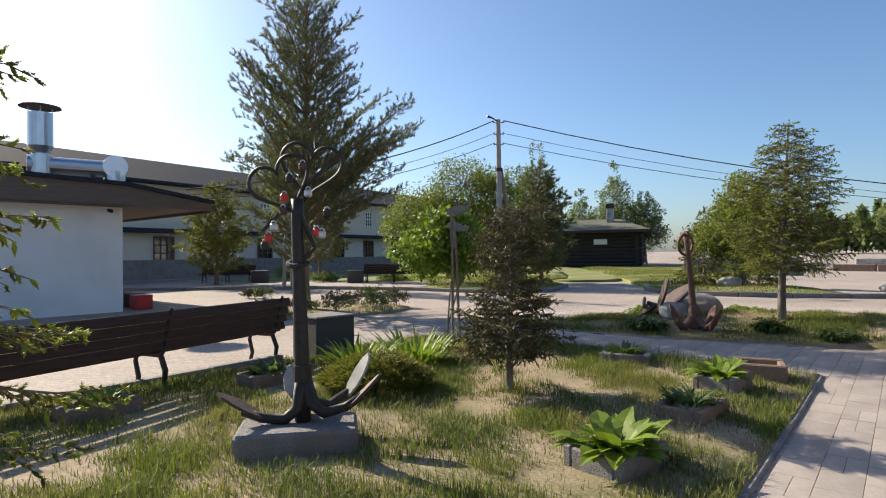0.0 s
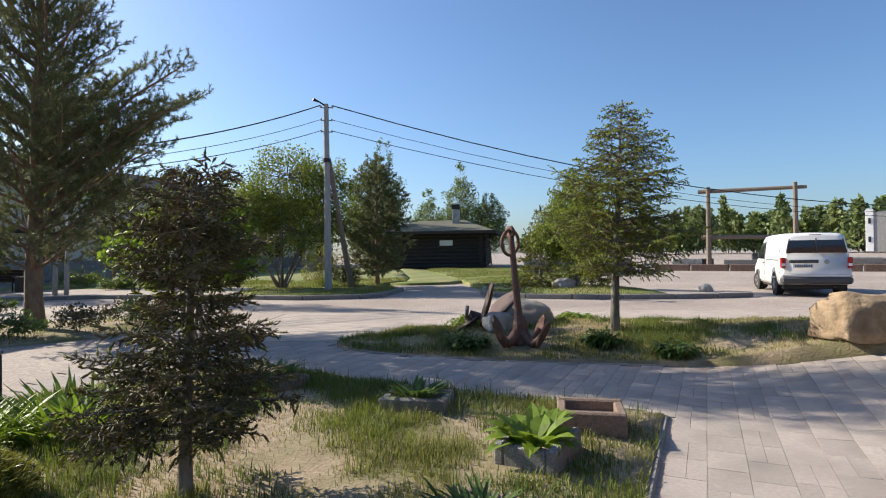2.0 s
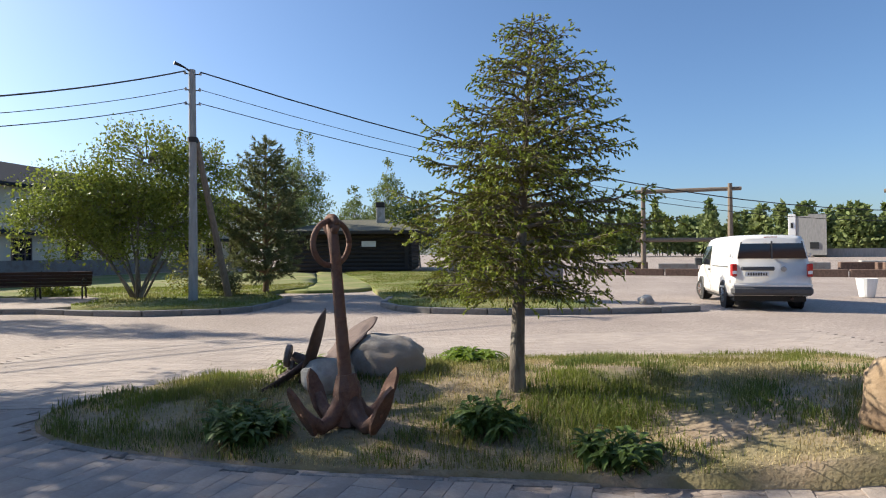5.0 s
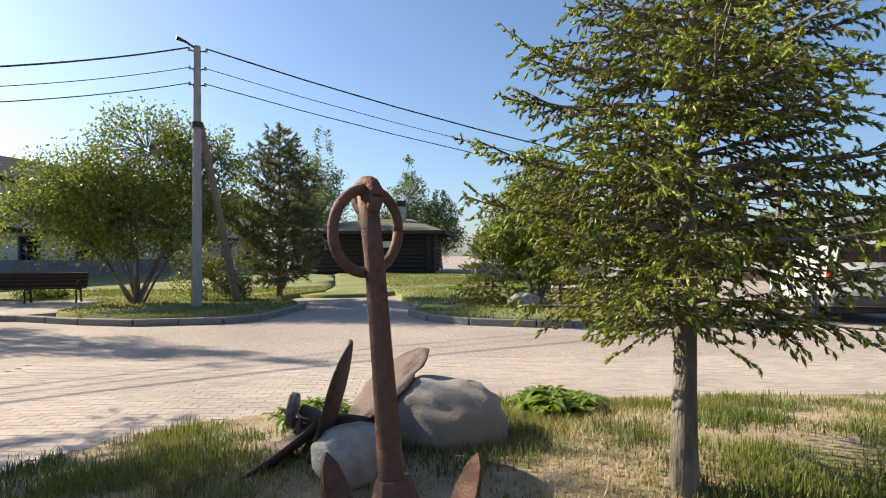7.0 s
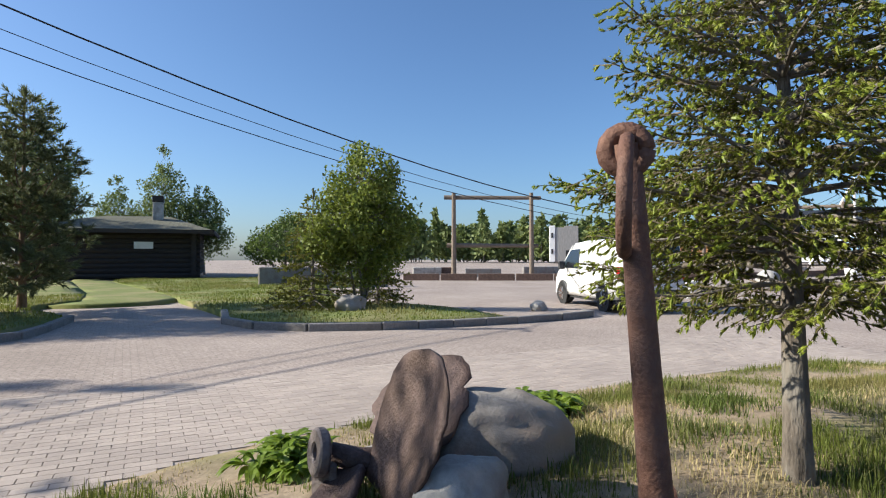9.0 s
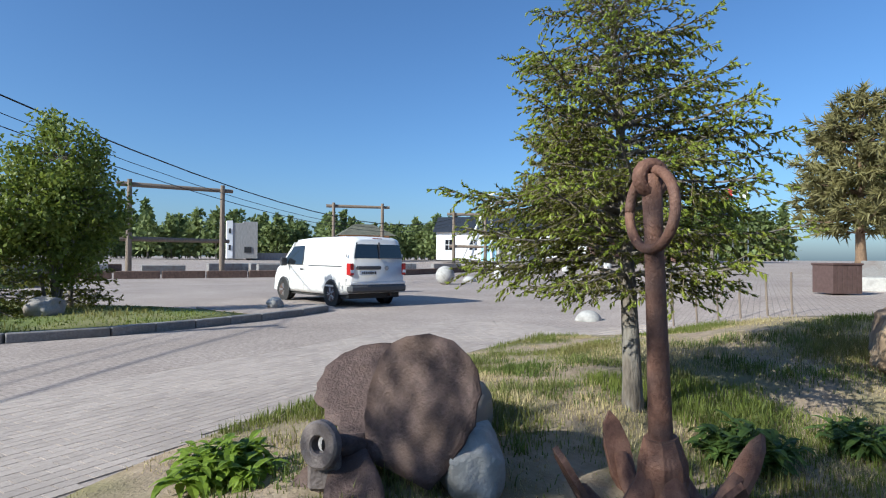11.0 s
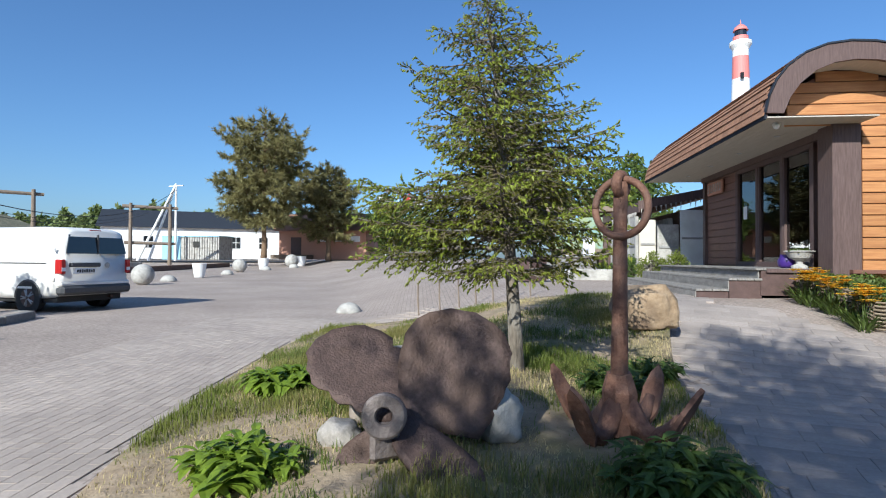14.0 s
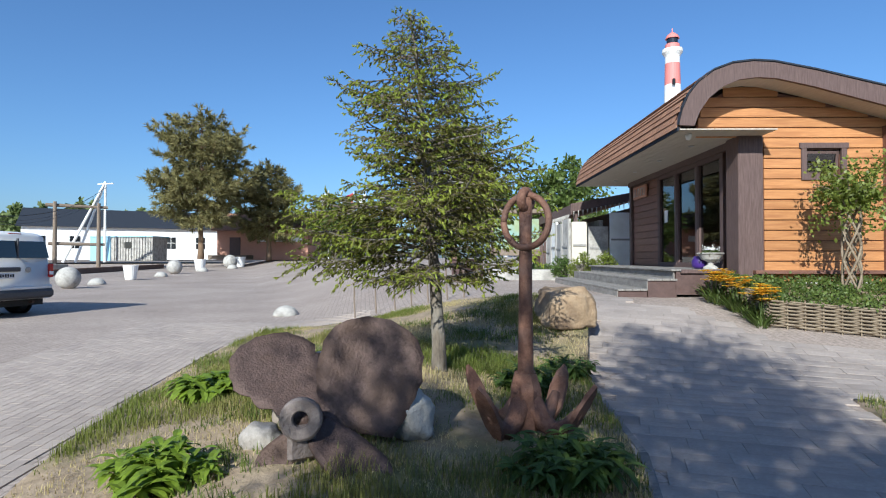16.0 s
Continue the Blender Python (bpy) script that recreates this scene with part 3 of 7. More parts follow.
# gable window with frame and tilted sash
win = part("window", Geo().box((0.0, (WY0 + WY1) / 2, WZ1 + 0.07), (0.06, WY1 - WY0 + 0.26, 0.1), bevel=0.005)
           .box((0.0, WY0 - 0.05, (WZ0 + WZ1) / 2), (0.05, 0.1, WZ1 - WZ0 + 0.04), bevel=0.005).box((0.0, WY1 + 0.05, (WZ0 + WZ1) / 2), (0.05, 0.1, WZ1 - WZ0 + 0.04), bevel=0.005)
           .box((0.0, (WY0 + WY1) / 2, WZ0 - 0.05), (0.06, WY1 - WY0 + 0.2, 0.09), bevel=0.005), M_TRIM, pav, "dark brown window frame")
part("sash", Geo().box((0.0, -0.285, 0), (0.04, 0.05, 0.44)).box((0.0, 0.285, 0), (0.04, 0.05, 0.44)).box((0, 0, 0.195), (0.04, 0.52, 0.05)).box((0, 0, -0.195), (0.04, 0.52, 0.05)), M_TRIM, win, at=Matrix.Translation((0.1, (WY0 + WY1) / 2, (WZ0 + WZ1) / 2)) @ Matrix.Rotation(radians(-10), 4, "Y"))
part("pane", Geo().box((0.0, 0, 0), (0.006, 0.52, 0.34)), M_GLASS, win, at=Matrix.Translation((0.1, (WY0 + WY1) / 2, (WZ0 + WZ1) / 2)) @ Matrix.Rotation(radians(-10), 4, "Y"))
# roof skin, rafters' board and soffit
X0, X1 = -0.55, 7.3
outer = [(y, z) for y, z in ROOF]
inner = [(y * 0.985, z - 0.06) for y, z in ROOF]
g = Geo()
sec = outer + inner[::-1]
g.loft([[(x, y, z) for y, z in sec] for x in (X0, X1)])
part("roof", g, M_TRIM, pav)
# fascia board that follows the curve at the gable
low = [(y * 0.9 - 0.03, z - 0.27) for y, z in ROOF]
low[0] = (1.5, 2.98)
g = Geo()
sec = [(y, z + 0.01) for y, z in outer] + low[::-1]
g.loft([[(x, y, z) for y, z in sec] for x in (X0 - 0.05, X0 + 0.02)])
part("fascia", g, M_TRIM, pav, "wide curved dark brown fascia board")
part("edge_flashing", Geo().loft([[(x, y * 1.01, z + d) for y, z in outer for d in (0.012,)] + [(x, y * 1.01, z + 0.04) for y, z in outer[::-1]] for x in (X0 - 0.07, X0 + 0.03)]), M_ROOF_DK, pav)
part("eave_board", Geo().box(((X0 + X1) / 2, 1.72, 2.95), (X1 - X0, 0.03, 0.1)), M_ROOF_DK, pav)
# gable soffit boards under the overhang and the porch ceiling
g = Geo()
for (y0, z0), (y1, z1) in zip(low[1:], low[2:]):
    g.loft([[(X0, y0, z0 + 0.02), (0.0, y0, z0 + 0.02)], [(X0, y1, z1 + 0.02), (0.0, y1, z1 + 0.02)]], close=False)
part("soffit", g, M_SOFFIT, pav)
g = Geo()
k = 0.0
while k < 1.66:
    g.box(((X0 + X1) / 2, 0.02 + k + 0.06, 2.93), (X1 - X0, 0.114, 0.02))
    k += 0.12
tagged(part("porch_ceiling", g, M_SOFFIT, pav, "pale boarded porch ceiling"), kind="stuff")
for k in range(4):
    part("downlight", Geo().lathe([(0.05, 0), (0.055, -0.012), (0.03, -0.014)], 12, (0.9 + 1.7 * k, 0.9, 2.92)), M_CHROME, pav)
part("camera_dome", Geo().lathe([(0.06, 0), (0.06, -0.05), (0.045, -0.1), (0.02, -0.12)], 12, (-0.2, 1.4, 2.93)), M_WHITE, pav, "small white dome camera", smooth=True)
# porch side wall: boards, three glazed panels, posts
g = Geo()
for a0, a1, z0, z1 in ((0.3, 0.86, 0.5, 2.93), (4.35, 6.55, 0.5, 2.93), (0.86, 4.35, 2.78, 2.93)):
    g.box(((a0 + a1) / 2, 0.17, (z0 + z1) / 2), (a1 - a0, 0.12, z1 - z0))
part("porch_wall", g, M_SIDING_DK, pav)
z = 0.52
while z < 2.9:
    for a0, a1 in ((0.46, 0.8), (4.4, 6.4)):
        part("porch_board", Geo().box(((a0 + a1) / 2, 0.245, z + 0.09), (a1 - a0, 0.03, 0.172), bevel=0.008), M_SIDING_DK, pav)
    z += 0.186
door = part("glazed_door", Geo().box((2.6, 0.25, 2.75), (3.5, 0.1, 0.1)), M_TRIM, pav, "dark brown framed glass doors")
part("threshold", Geo().box((2.6, 0.25, 0.56), (3.5, 0.1, 0.12)), M_TRIM, door)
for a in (0.9, 2.05, 3.2, 4.32):
    part("door_post", Geo().box((a, 0.25, 1.66), (0.1, 0.11, 2.2), bevel=0.006), M_TRIM, door)
for a in (1.48, 2.62, 3.76):
    part("door_glass", Geo().box((a, 0.24, 1.66), (1.06, 0.012, 2.1)), M_GLASS, door)
    part("sash_frame", Geo().box((a - 0.5, 0.27, 1.66), (0.05, 0.05, 2.1)).box((a + 0.5, 0.27, 1.66), (0.05, 0.05, 2.1)), M_TRIM, door)
part("notice", Geo().box((3.9, 0.262, 1.75), (0.2, 0.004, 0.3)), M_WHITE, door, "white paper notice on the glass")
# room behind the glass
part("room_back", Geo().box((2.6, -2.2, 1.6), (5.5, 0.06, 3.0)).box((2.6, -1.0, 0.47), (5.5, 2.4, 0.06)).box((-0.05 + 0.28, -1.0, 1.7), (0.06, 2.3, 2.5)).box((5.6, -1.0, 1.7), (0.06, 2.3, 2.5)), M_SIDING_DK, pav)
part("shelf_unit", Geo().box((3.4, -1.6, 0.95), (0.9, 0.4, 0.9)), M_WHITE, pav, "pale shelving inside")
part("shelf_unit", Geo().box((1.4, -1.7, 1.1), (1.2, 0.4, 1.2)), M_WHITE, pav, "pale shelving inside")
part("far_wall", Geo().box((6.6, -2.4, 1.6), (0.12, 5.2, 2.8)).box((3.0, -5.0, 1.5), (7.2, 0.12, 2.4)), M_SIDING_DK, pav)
# big corner post and far post
part("corner_post", Geo().box((0.02, 0.225, 1.36), (0.12, 0.45, 3.2), bevel=0.01).box((0.24, 0.4, 1.5), (0.36, 0.1, 2.9), bevel=0.01), M_TRIM, pav, "broad dark brown corner board")
part("far_post", Geo().box((6.5, 0.27, 1.7), (0.16, 0.12, 2.5), bevel=0.008), M_TRIM, pav)
part("beam", Geo().box((3.4, 0.3, 2.86), (6.4, 0.12, 0.14)), M_TRIM, pav)
# sign over the far wall end: a wooden board with raised unreadable letters
sign = part("sign_board", Geo().box((5.65, 0.32, 2.55), (1.05, 0.05, 0.34), bevel=0.01), M_BRICKRED, pav, "brown wooden name board with pale letters")
for k in range(7):
    part("letter_bar", Geo().box((5.23 + 0.14 * k, 0.352, 2.55), (0.03, 0.014, 0.22)).box((5.265 + 0.14 * k, 0.352, 2.64 if k % 2 else 2.46), (0.06, 0.014, 0.03)), M_CONC, sign)
# deck and steps
part("deck", Geo().box((3.6, 0.78, 0.25), (6.3, 1.2, 0.44)), M_DECK_BR, pav, "brown painted deck base")
for k in range(9):
    part("deck_board", Geo().box((3.6, 0.36 + 0.132 * k, 0.49), (6.36, 0.124, 0.035), bevel=0.004), M_DECK, pav)
part("deck_rim", Geo().box((0.42, 0.5, 0.47), (0.05, 1.6, 0.07)), M_TRIM, pav)
for n, (yf, zt, a0) in enumerate(((1.92, 0.31, 0.45), (2.48, 0.12, 0.45))):
    st = part("step", Geo().box((3.62, yf - 0.29, zt / 2 - 0.1), (6.3, 0.54, zt + 0.16)), M_DECK_BR, pav)
    for k in range(4):
        part("tread_board", Geo().box((3.62, yf - 0.07 - 0.142 * k, zt), (6.36, 0.134, 0.04), bevel=0.005), M_DECK, st)
    part("riser_board", Geo().box((3.62, yf - 0.005, zt - 0.1), (6.3, 0.02, 0.15)), M_DECK, st)
part("top_riser", Geo().box((3.62, 1.41, 0.38), (6.3, 0.02, 0.17)), M_DECK, pav)
# shingles on the curved face, row by row
arc = []
for (y0, z0), (y1, z1) in zip(ROOF[:8], ROOF[1:8]):
    n = max(1, round(math.hypot(y1 - y0, z1 - z0) / 0.145))
    arc += [(y0 + (y1 - y0) * k / n, z0 + (z1 - z0) * k / n) for k in range(n)]
arc.append(ROOF[7])
shingle_roof = part("shingle_rows", Geo().box((3.4, 1.7, 2.975), (7.8, 0.02, 0.03)), M_BRSHING, pav)
for r, ((y0, z0), (y1, z1)) in enumerate(zip(arc, arc[1:])):
    d = Vector((0, y1 - y0, z1 - z0))
    nrm = Vector((0, d.z, -d.y)).normalized()
    w, x, k = 0.3, X0 + (0.15 if r % 2 else 0.0), 0
    while x < X1 - 0.1:
        ww = min(w, X1 - x)
        lo, hi = Vector((0, y0, z0)) - d * 0.25, Vector((0, y1, z1))
        a = [Vector((x + 0.006, lo.y, lo.z)) + nrm * 0.034, Vector((x + ww - 0.006, lo.y, lo.z)) + nrm * 0.034, Vector((x + ww - 0.006, hi.y, hi.z)) + nrm * 0.012, Vector((x + 0.006, hi.y, hi.z)) + nrm * 0.012]
        gg = Geo().loft([a, [p - nrm * 0.012 for p in a]])
        part("shingle", gg, M_BRSHING, shingle_roof)
        x += w

# low white annex with a flat eave and steel flue
ANX = frame_at((-7.9, 17.34), (-0.62, -0.78), 0.0)
anx = thing("white_annex", "low white rendered building with dark overhanging roof", "building", ANX)
part("wall", Geo().box((6, -4.0, 1.5), (12, 8.0, 3.1)), M_STUCCO, anx)
part("roof", Geo().loft([[(-2.2, y, 3.02), (0.2, y, 3.36), (12.5, y, 3.66), (12.5, y, 3.76), (0.2, y, 3.46), (-2.2, y, 3.12)] for y in (0.9, -9.0)]), M_ROOF_DK, anx, "dark sheet-metal roof")
part("fascia", Geo().loft([[(-2.1, y, 2.8), (0.2, y, 2.86), (12.4, y, 2.82), (12.4, y, 3.64), (0.2, y, 3.36), (-2.1, y, 3.02)] for y in (0.8, 0.74)]), M_FASCIA, anx, "grey-brown boarded fascia")
part("soffit", Geo().box((5.1, -4.0, 2.86), (14.4, 9.4, 0.04)), M_FASCIA, anx)
part("end_fascia", Geo().box((-2.11, -4.0, 2.9), (0.05, 9.6, 0.3)), M_FASCIA, anx)
part("lamp", Geo().tube([(0.35, 0.02, 2.75), (0.35, 0.2, 2.72)], 0.05, 8), M_CAST, anx)
for k in (1.6, 2.6, 4.4):
    part("vent_slit", Geo().box((-0.012, -k, 1.7), (0.02, 0.12, 0.7)), M_FASCIA, anx)
flue = thing("steel_flue", "galvanised ventilation flue with a rain cap on the roof", "flue", frame_at((-9.95, 17.0), (-0.78, -0.62), 3.45))
part("pipe", Geo().lathe([(0.2, 0.75), (0.2, 0.85), (0.3, 1.05), (0.3, 1.95)], 24), M_CHROME, flue, smooth=False)
part("cap", Geo().lathe([(0.5, 2.1), (0.48, 2.13), (0.2, 2.2), (0.04, 2.23)], 20), M_IRON2, flue, "dark rain cap")
for k in range(4):
    part("cap_strut", Geo().tube([(0.27 * math.cos(k * 1.57), 0.27 * math.sin(k * 1.57), 1.9), (0.27 * math.cos(k * 1.57), 0.27 * math.sin(k * 1.57), 2.15)], 0.015, 5), M_CHROME, flue)
part("duct", Geo().tube([(0.3, 0, 0.55), (-1.75, 0, 0.55)], 0.24, 16), M_CHROME, flue)
part("elbow", Geo().tube([(-1.75, 0.25, 0.62), (-1.75, -0.25, 0.62)], 0.32, 18).tube([(-1.75, 0, 0.5), (-1.75, 0, -0.3)], 0.28, 16), M_CHROME, flue)
part("duct_base", Geo().tube([(0, 0, 0.8), (0, 0, -0.3)], 0.29, 16), M_CHROME, flue)
part("duct_bracket", Geo().box((-1.2, 0, 0.0), (0.1, 0.5, 0.7)).box((0.9, 0, 0.1), (0.12, 0.3, 0.9)).box((0.75, 0, 0.5), (0.6, 0.2, 0.14)), M_IRON2, flue)
# crates by the annex
for k, (dx, dy) in enumerate(((-0.4, -0.3), (-0.55, -1.1), (-0.5, -2.0))):
    solid("crate", Geo().box((0, 0, 0.2), (0.45, 0.5, 0.4), bevel=0.02), (M_RED, M_WOOD_DK, M_TIMBER)[k], "small crate stacked against the white wall", "crate", ANX @ Matrix.Translation((dx - 0.2, dy, 0)), "crates by the annex")

# long two-storey white building
A, Bp = Vector((-18.6, 34.2, 0)), Vector((-2.0, 62.0, 0))
LNG = frame_at((A.x - 3.5, A.y - 6.0), (Bp.x - A.x, Bp.y - A.y), 0.15)
lng = thing("long_white_building", "long two-storey white building with dark roof and lattice windows", "building", LNG)
LL = 52.0
part("wall", Geo().box((LL / 2, 3.5, 2.9), (LL, 7, 6.2)), M_CREAM, lng)
part("roof", Geo().loft([[(x, -0.9, 5.9), (x, 3.5, 7.8), (x, 7.9, 5.9), (x, 7.9, 5.75), (x, -0.9, 5.75)] for x in (-0.8, LL + 0.8)]), M_ROOF_DK, lng, "dark blue-grey sheet roof")
part("ledge", Geo().box((LL / 2, -0.4, 2.85), (LL, 1.0, 0.14)).box((LL / 2, -0.88, 2.92), (LL, 0.06, 0.24)), M_ROOF_DK, lng, "dark ledge between the storeys")
part("stone_plinth", Geo().box((LL / 2, -0.04, 0.55), (LL, 0.12, 1.2)), M_CONCD, lng)
for k in range(13):
    x = 2.2 + 3.9 * k
    for zz, hh, ww in ((1.55, 2.0, 1.3), (4.5, 1.2, 0.9)):
        w = part("window", Geo().box((x, -0.01, zz), (ww, 0.08, hh)), M_DKGLASS, lng)
        fr = Geo()
        for j in range(4):
            fr.box((x - ww / 2 + ww * j / 3, -0.07, zz), (0.07, 0.05, hh))
        for j in range(5):
            fr.box((x, -0.07, zz - hh / 2 + hh * j / 4), (ww, 0.05, 0.07))
        part("lattice", fr, M_TRIM if zz < 2 else M_WHITE, w)

# log cabin with shingled hip roof
CAB = frame_at((7.9, 54.6), (0.93, -0.37), 0.15) @ Matrix.Scale(1.25, 4)
cab = thing("log_cabin", "black-stained log cabin with a shingled hip roof", "building", CAB)
for k in range(9):
    part("log", Geo().tube([(-0.3, 0, 0.2 + 0.26 * k), (7.6, 0, 0.2 + 0.26 * k)], 0.15, 8), M_LOG, cab)
    part("log", Geo().tube([(7.3, -0.3, 0.33 + 0.26 * k), (7.3, 6.3, 0.33 + 0.26 * k)], 0.15, 8), M_LOG, cab)
part("core", Geo().box((3.65, 3.1, 1.25), (7.1, 6.0, 2.5)), M_LOG, cab)
e0, e1, ez, rz_ = (-1.0, -1.1), (8.3, 7.2), 2.55, 3.5
part("roof", Geo().add([(e0[0], e0[1], ez), (e1[0], e0[1], ez), (e1[0], e1[1], ez), (e0[0], e1[1], ez), (2.6, 3.0, rz_), (5.8, 3.0, rz_)], [(0, 1, 5, 4), (1, 2, 5), (2, 3, 4, 5), (3, 0, 4), (0, 3, 2, 1)]), M_SHING, cab, "grey-green shingle roof")
part("eave", Geo().box((3.65, -1.1, 2.48), (9.3, 0.08, 0.2)).box((8.3, 3.05, 2.48), (0.08, 8.3, 0.2)), M_LOG, cab)
part("notice_board", Geo().box((4.9, -0.19, 1.78), (0.9, 0.05, 0.36)), M_WHITE, cab, "pale notice board on the logs")
part("chimney", Geo().box((5.3, 2.0, 3.6), (0.5, 0.5, 1.5), bevel=0.02), M_CONC, cab, "pale chimney with dark cap")
part("chimney_cap", Geo().box((5.3, 2.0, 4.4), (0.56, 0.56, 0.36), bevel=0.02), M_LOG, cab)
solid("low_stone_wall", Geo().box((0, 0, 0.45), (6.5, 0.5, 1.1), bevel=0.05), M_CONCD, "low dark stone wall beside the cabin", "wall", frame_at((18.5, 37.5), (0.93, -0.37), 0.05))

# far side of the square
wh = thing("white_hall", "long white single-storey hall with a dark roof", "building", frame_at((86.9, 13.5), (-0.12, 0.99), 1.3))
part("wall", Geo().box((12, -4, 1.9), (26, 8, 4.2)), M_STUCCO, wh)
part("roof", Geo().loft([[(x, 0.5, 3.9), (x, -4, 6.4), (x, -9, 3.9)] for x in (-1.5, 25.5)]), M_ROOF_DK, wh)
for k in range(7):
    w = part("window", Geo().box((1.5 + 3.6 * k, 0.02, 2.0), (1.1, 0.08, 1.5)), M_DKGLASS, wh)
    part("window_frame", Geo().box((1.5 + 3.6 * k, 0.07, 2.0), (0.08, 0.05, 1.5)).box((1.5 + 3.6 * k, 0.07, 2.0), (1.1, 0.05, 0.08)), M_WHITE, w)
rd = thing("red_board_house", "pinkish red boarded house with a brown roof", "building", frame_at((71.5, 6.0), (0.38, 0.92), 1.3))
part("wall", Geo().box((5.5, -3, 1.6), (11, 6, 3.6)), M_BRICKRED, rd)
part("roof", Geo().loft([[(x, 0.7, 3.3), (x, -3, 5.6), (x, -6.8, 3.3)] for x in (-0.6, 11.6)]), M_BRSHING, rd)
part("door", Geo().box((8.8, 0.03, 1.3), (1.3, 0.1, 2.4)), M_TRIM, rd)
part("terrace", Geo().box((8.8, 1.2, 0.1), (4.5, 2.2, 0.5)), M_TIMBER, rd)
for k in range(3):
    part("light_panel", Geo().box((1.4 + 2.0 * k, 0.04, 2.3), (1.3, 0.06, 0.7)), M_STUCCO, rd)
shed = thing("container_shed", "pale blue and grey steel container shed", "shed", frame_at((66.3, 22.0), (0.44, 0.9), 1.05))
part("body", Geo().box((3.3, -1.3, 1.2), (6.6, 2.5, 2.4)), M_CONC, shed)
part("end_panel", Geo().box((5.6, 0.0, 1.2), (2.2, 0.1, 2.42)), M_BLUE, shed, "faded blue panel")
for k in range(14):
    part("rib", Geo().box((0.2 + 0.3 * k, 0.0, 1.2), (0.08, 0.08, 2.3)), M_CONC, shed)
part("window", Geo().box((2.6, 0.06, 1.6), (0.7, 0.06, 0.6)), M_DKGLASS, shed)
part("roof_rim", Geo().box((3.3, -1.3, 2.45), (6.8, 2.8, 0.1)), M_BLUE, shed)
tw = thing("grey_block_tower", "small grey concrete block tower with a square opening", "building", frame_at((88.6, 72.8), (-0.63, 0.78), 0.9) @ Matrix.Scale(1.6, 4))
part("wall", Geo().box((0.7, 1.5, 2.0), (1.4, 3.0, 3.8)).box((2.2, 1.5, 1.9), (1.6, 3.0, 3.7)), M_POLE, tw)
part("white_corner", Geo().box((2.72, 1.52, 2.02), (0.6, 3.08, 3.86), bevel=0.02), M_STUCCO, tw, "white rendered corner")
for c_, s_ in (((0.95, 3.02, 1.0), (0.7, 0.08, 0.6)), ((2.72, 3.07, 1.2), (0.2, 0.06, 0.5)), ((2.72, 3.07, 2.9), (0.2, 0.06, 0.5))):
    part("opening", Geo().box(c_, s_), M_BLACKTXT, tw)
part("plinth", Geo().box((-2.5, 1.2, 0.3), (7, 0.3, 0.8)), M_POLE, tw)
oh = thing("orange_brick_house", "orange brick house with a brown hip roof", "building", frame_at((95, 50.5), (-0.55, 0.83), 1.4))
part("wall", Geo().box((5, 4, 1.8), (7, 8, 4)), mat("orange_brick", (0.5, 0.23, 0.1), (0.62, 0.32, 0.15), 6, 0.9, 0.2), oh)
part("roof", Geo().add([(0.5, -1, 3.4), (9.5, -1, 3.4), (9.5, 9, 3.4), (0.5, 9, 3.4), (3.5, 4, 5.4), (6.5, 4, 5.4)], [(0, 1, 5, 4), (1, 2, 5), (2, 3, 4, 5), (3, 0, 4)]), M_SHING, oh)

# row of sheds beyond the pavilion
row = thing("market_row", "row of low stalls under a brown lean-to roof", "building", frame_at((17.6, 3.0), (0.945, -0.327), 0.62))
part("roof", Geo().loft([[(x, 0.9, 2.35), (x, -2.6, 3.0), (x, -2.6, 3.12), (x, 0.9, 2.47)] for x in (0.3, 14.0)]), M_BRSHING, row)
part("valance", Geo().box((7.0, 0.92, 2.3), (13.6, 0.05, 0.32)), M_TRIM, row)
part("back_wall", Geo().box((7.0, -2.4, 1.3), (13.6, 0.12, 2.8)), M_FASCIA, row)
for k in range(5):
    part("stall_front", Geo().box((1.6 + 2.7 * k, -0.2, 1.0), (1.7, 0.15, 2.0), bevel=0.02), (M_CONC, M_FASCIA, M_WHITE, M_CONC, M_BRICKRED)[k], row)
for k in range(6):
    part("stall_post", Geo().box((0.4 + 2.6 * k, 0.75, 1.15), (0.12, 0.12, 2.4)), M_TRIM, row)
for k in range(34):
    part("icicle_trim", Geo().tube([(0.4 + 0.11 * k, 0.97, 2.16), (0.4 + 0.11 * k, 0.97, 2.04 - 0.07 * (k % 3))], [0.022, 0.004], 5), M_CONC, row)
for k, (x, w, h, m_) in enumerate(((0.5, 0.9, 2.0, M_CONC), (1.5, 0.8, 1.9, M_POLE), (2.4, 0.8, 2.0, M_WHITE), (3.3, 0.8, 1.7, M_CONC))):
    pn = part("stall_panel", Geo().box((x, 1.02, h / 2), (w, 0.08, h), bevel=0.01), m_, row, "pale upright stall panel")
    part("panel_frame", Geo().box((x - w / 2 + 0.03, 1.07, h / 2), (0.06, 0.04, h)).box((x + w / 2 - 0.03, 1.07, h / 2), (0.06, 0.04, h)).box((x, 1.07, h * 0.55), (w - 0.12, 0.04, 0.06)), M_POLE, pn)
for y0, y1, h, m_ in ((0.45, 0.95, 1.9, M_CREAM), (-0.25, 0.4, 1.75, M_CONC), (-1.0, -0.3, 2.2, M_WHITE), (-1.6, -1.05, 2.25, M_POLE), (-2.35, -1.65, 1.35, M_CAMO)):
    ep = part("end_panel", Geo().box((0.12, (y0 + y1) / 2, h / 2), (0.08, y1 - y0, h), bevel=0.01), m_, row, "pale panel at the open end of the stalls")
    part("panel_rail", Geo().box((0.06, (y0 + y1) / 2, h * 0.6), (0.03, y1 - y0 - 0.08, 0.06)), M_POLE, ep)
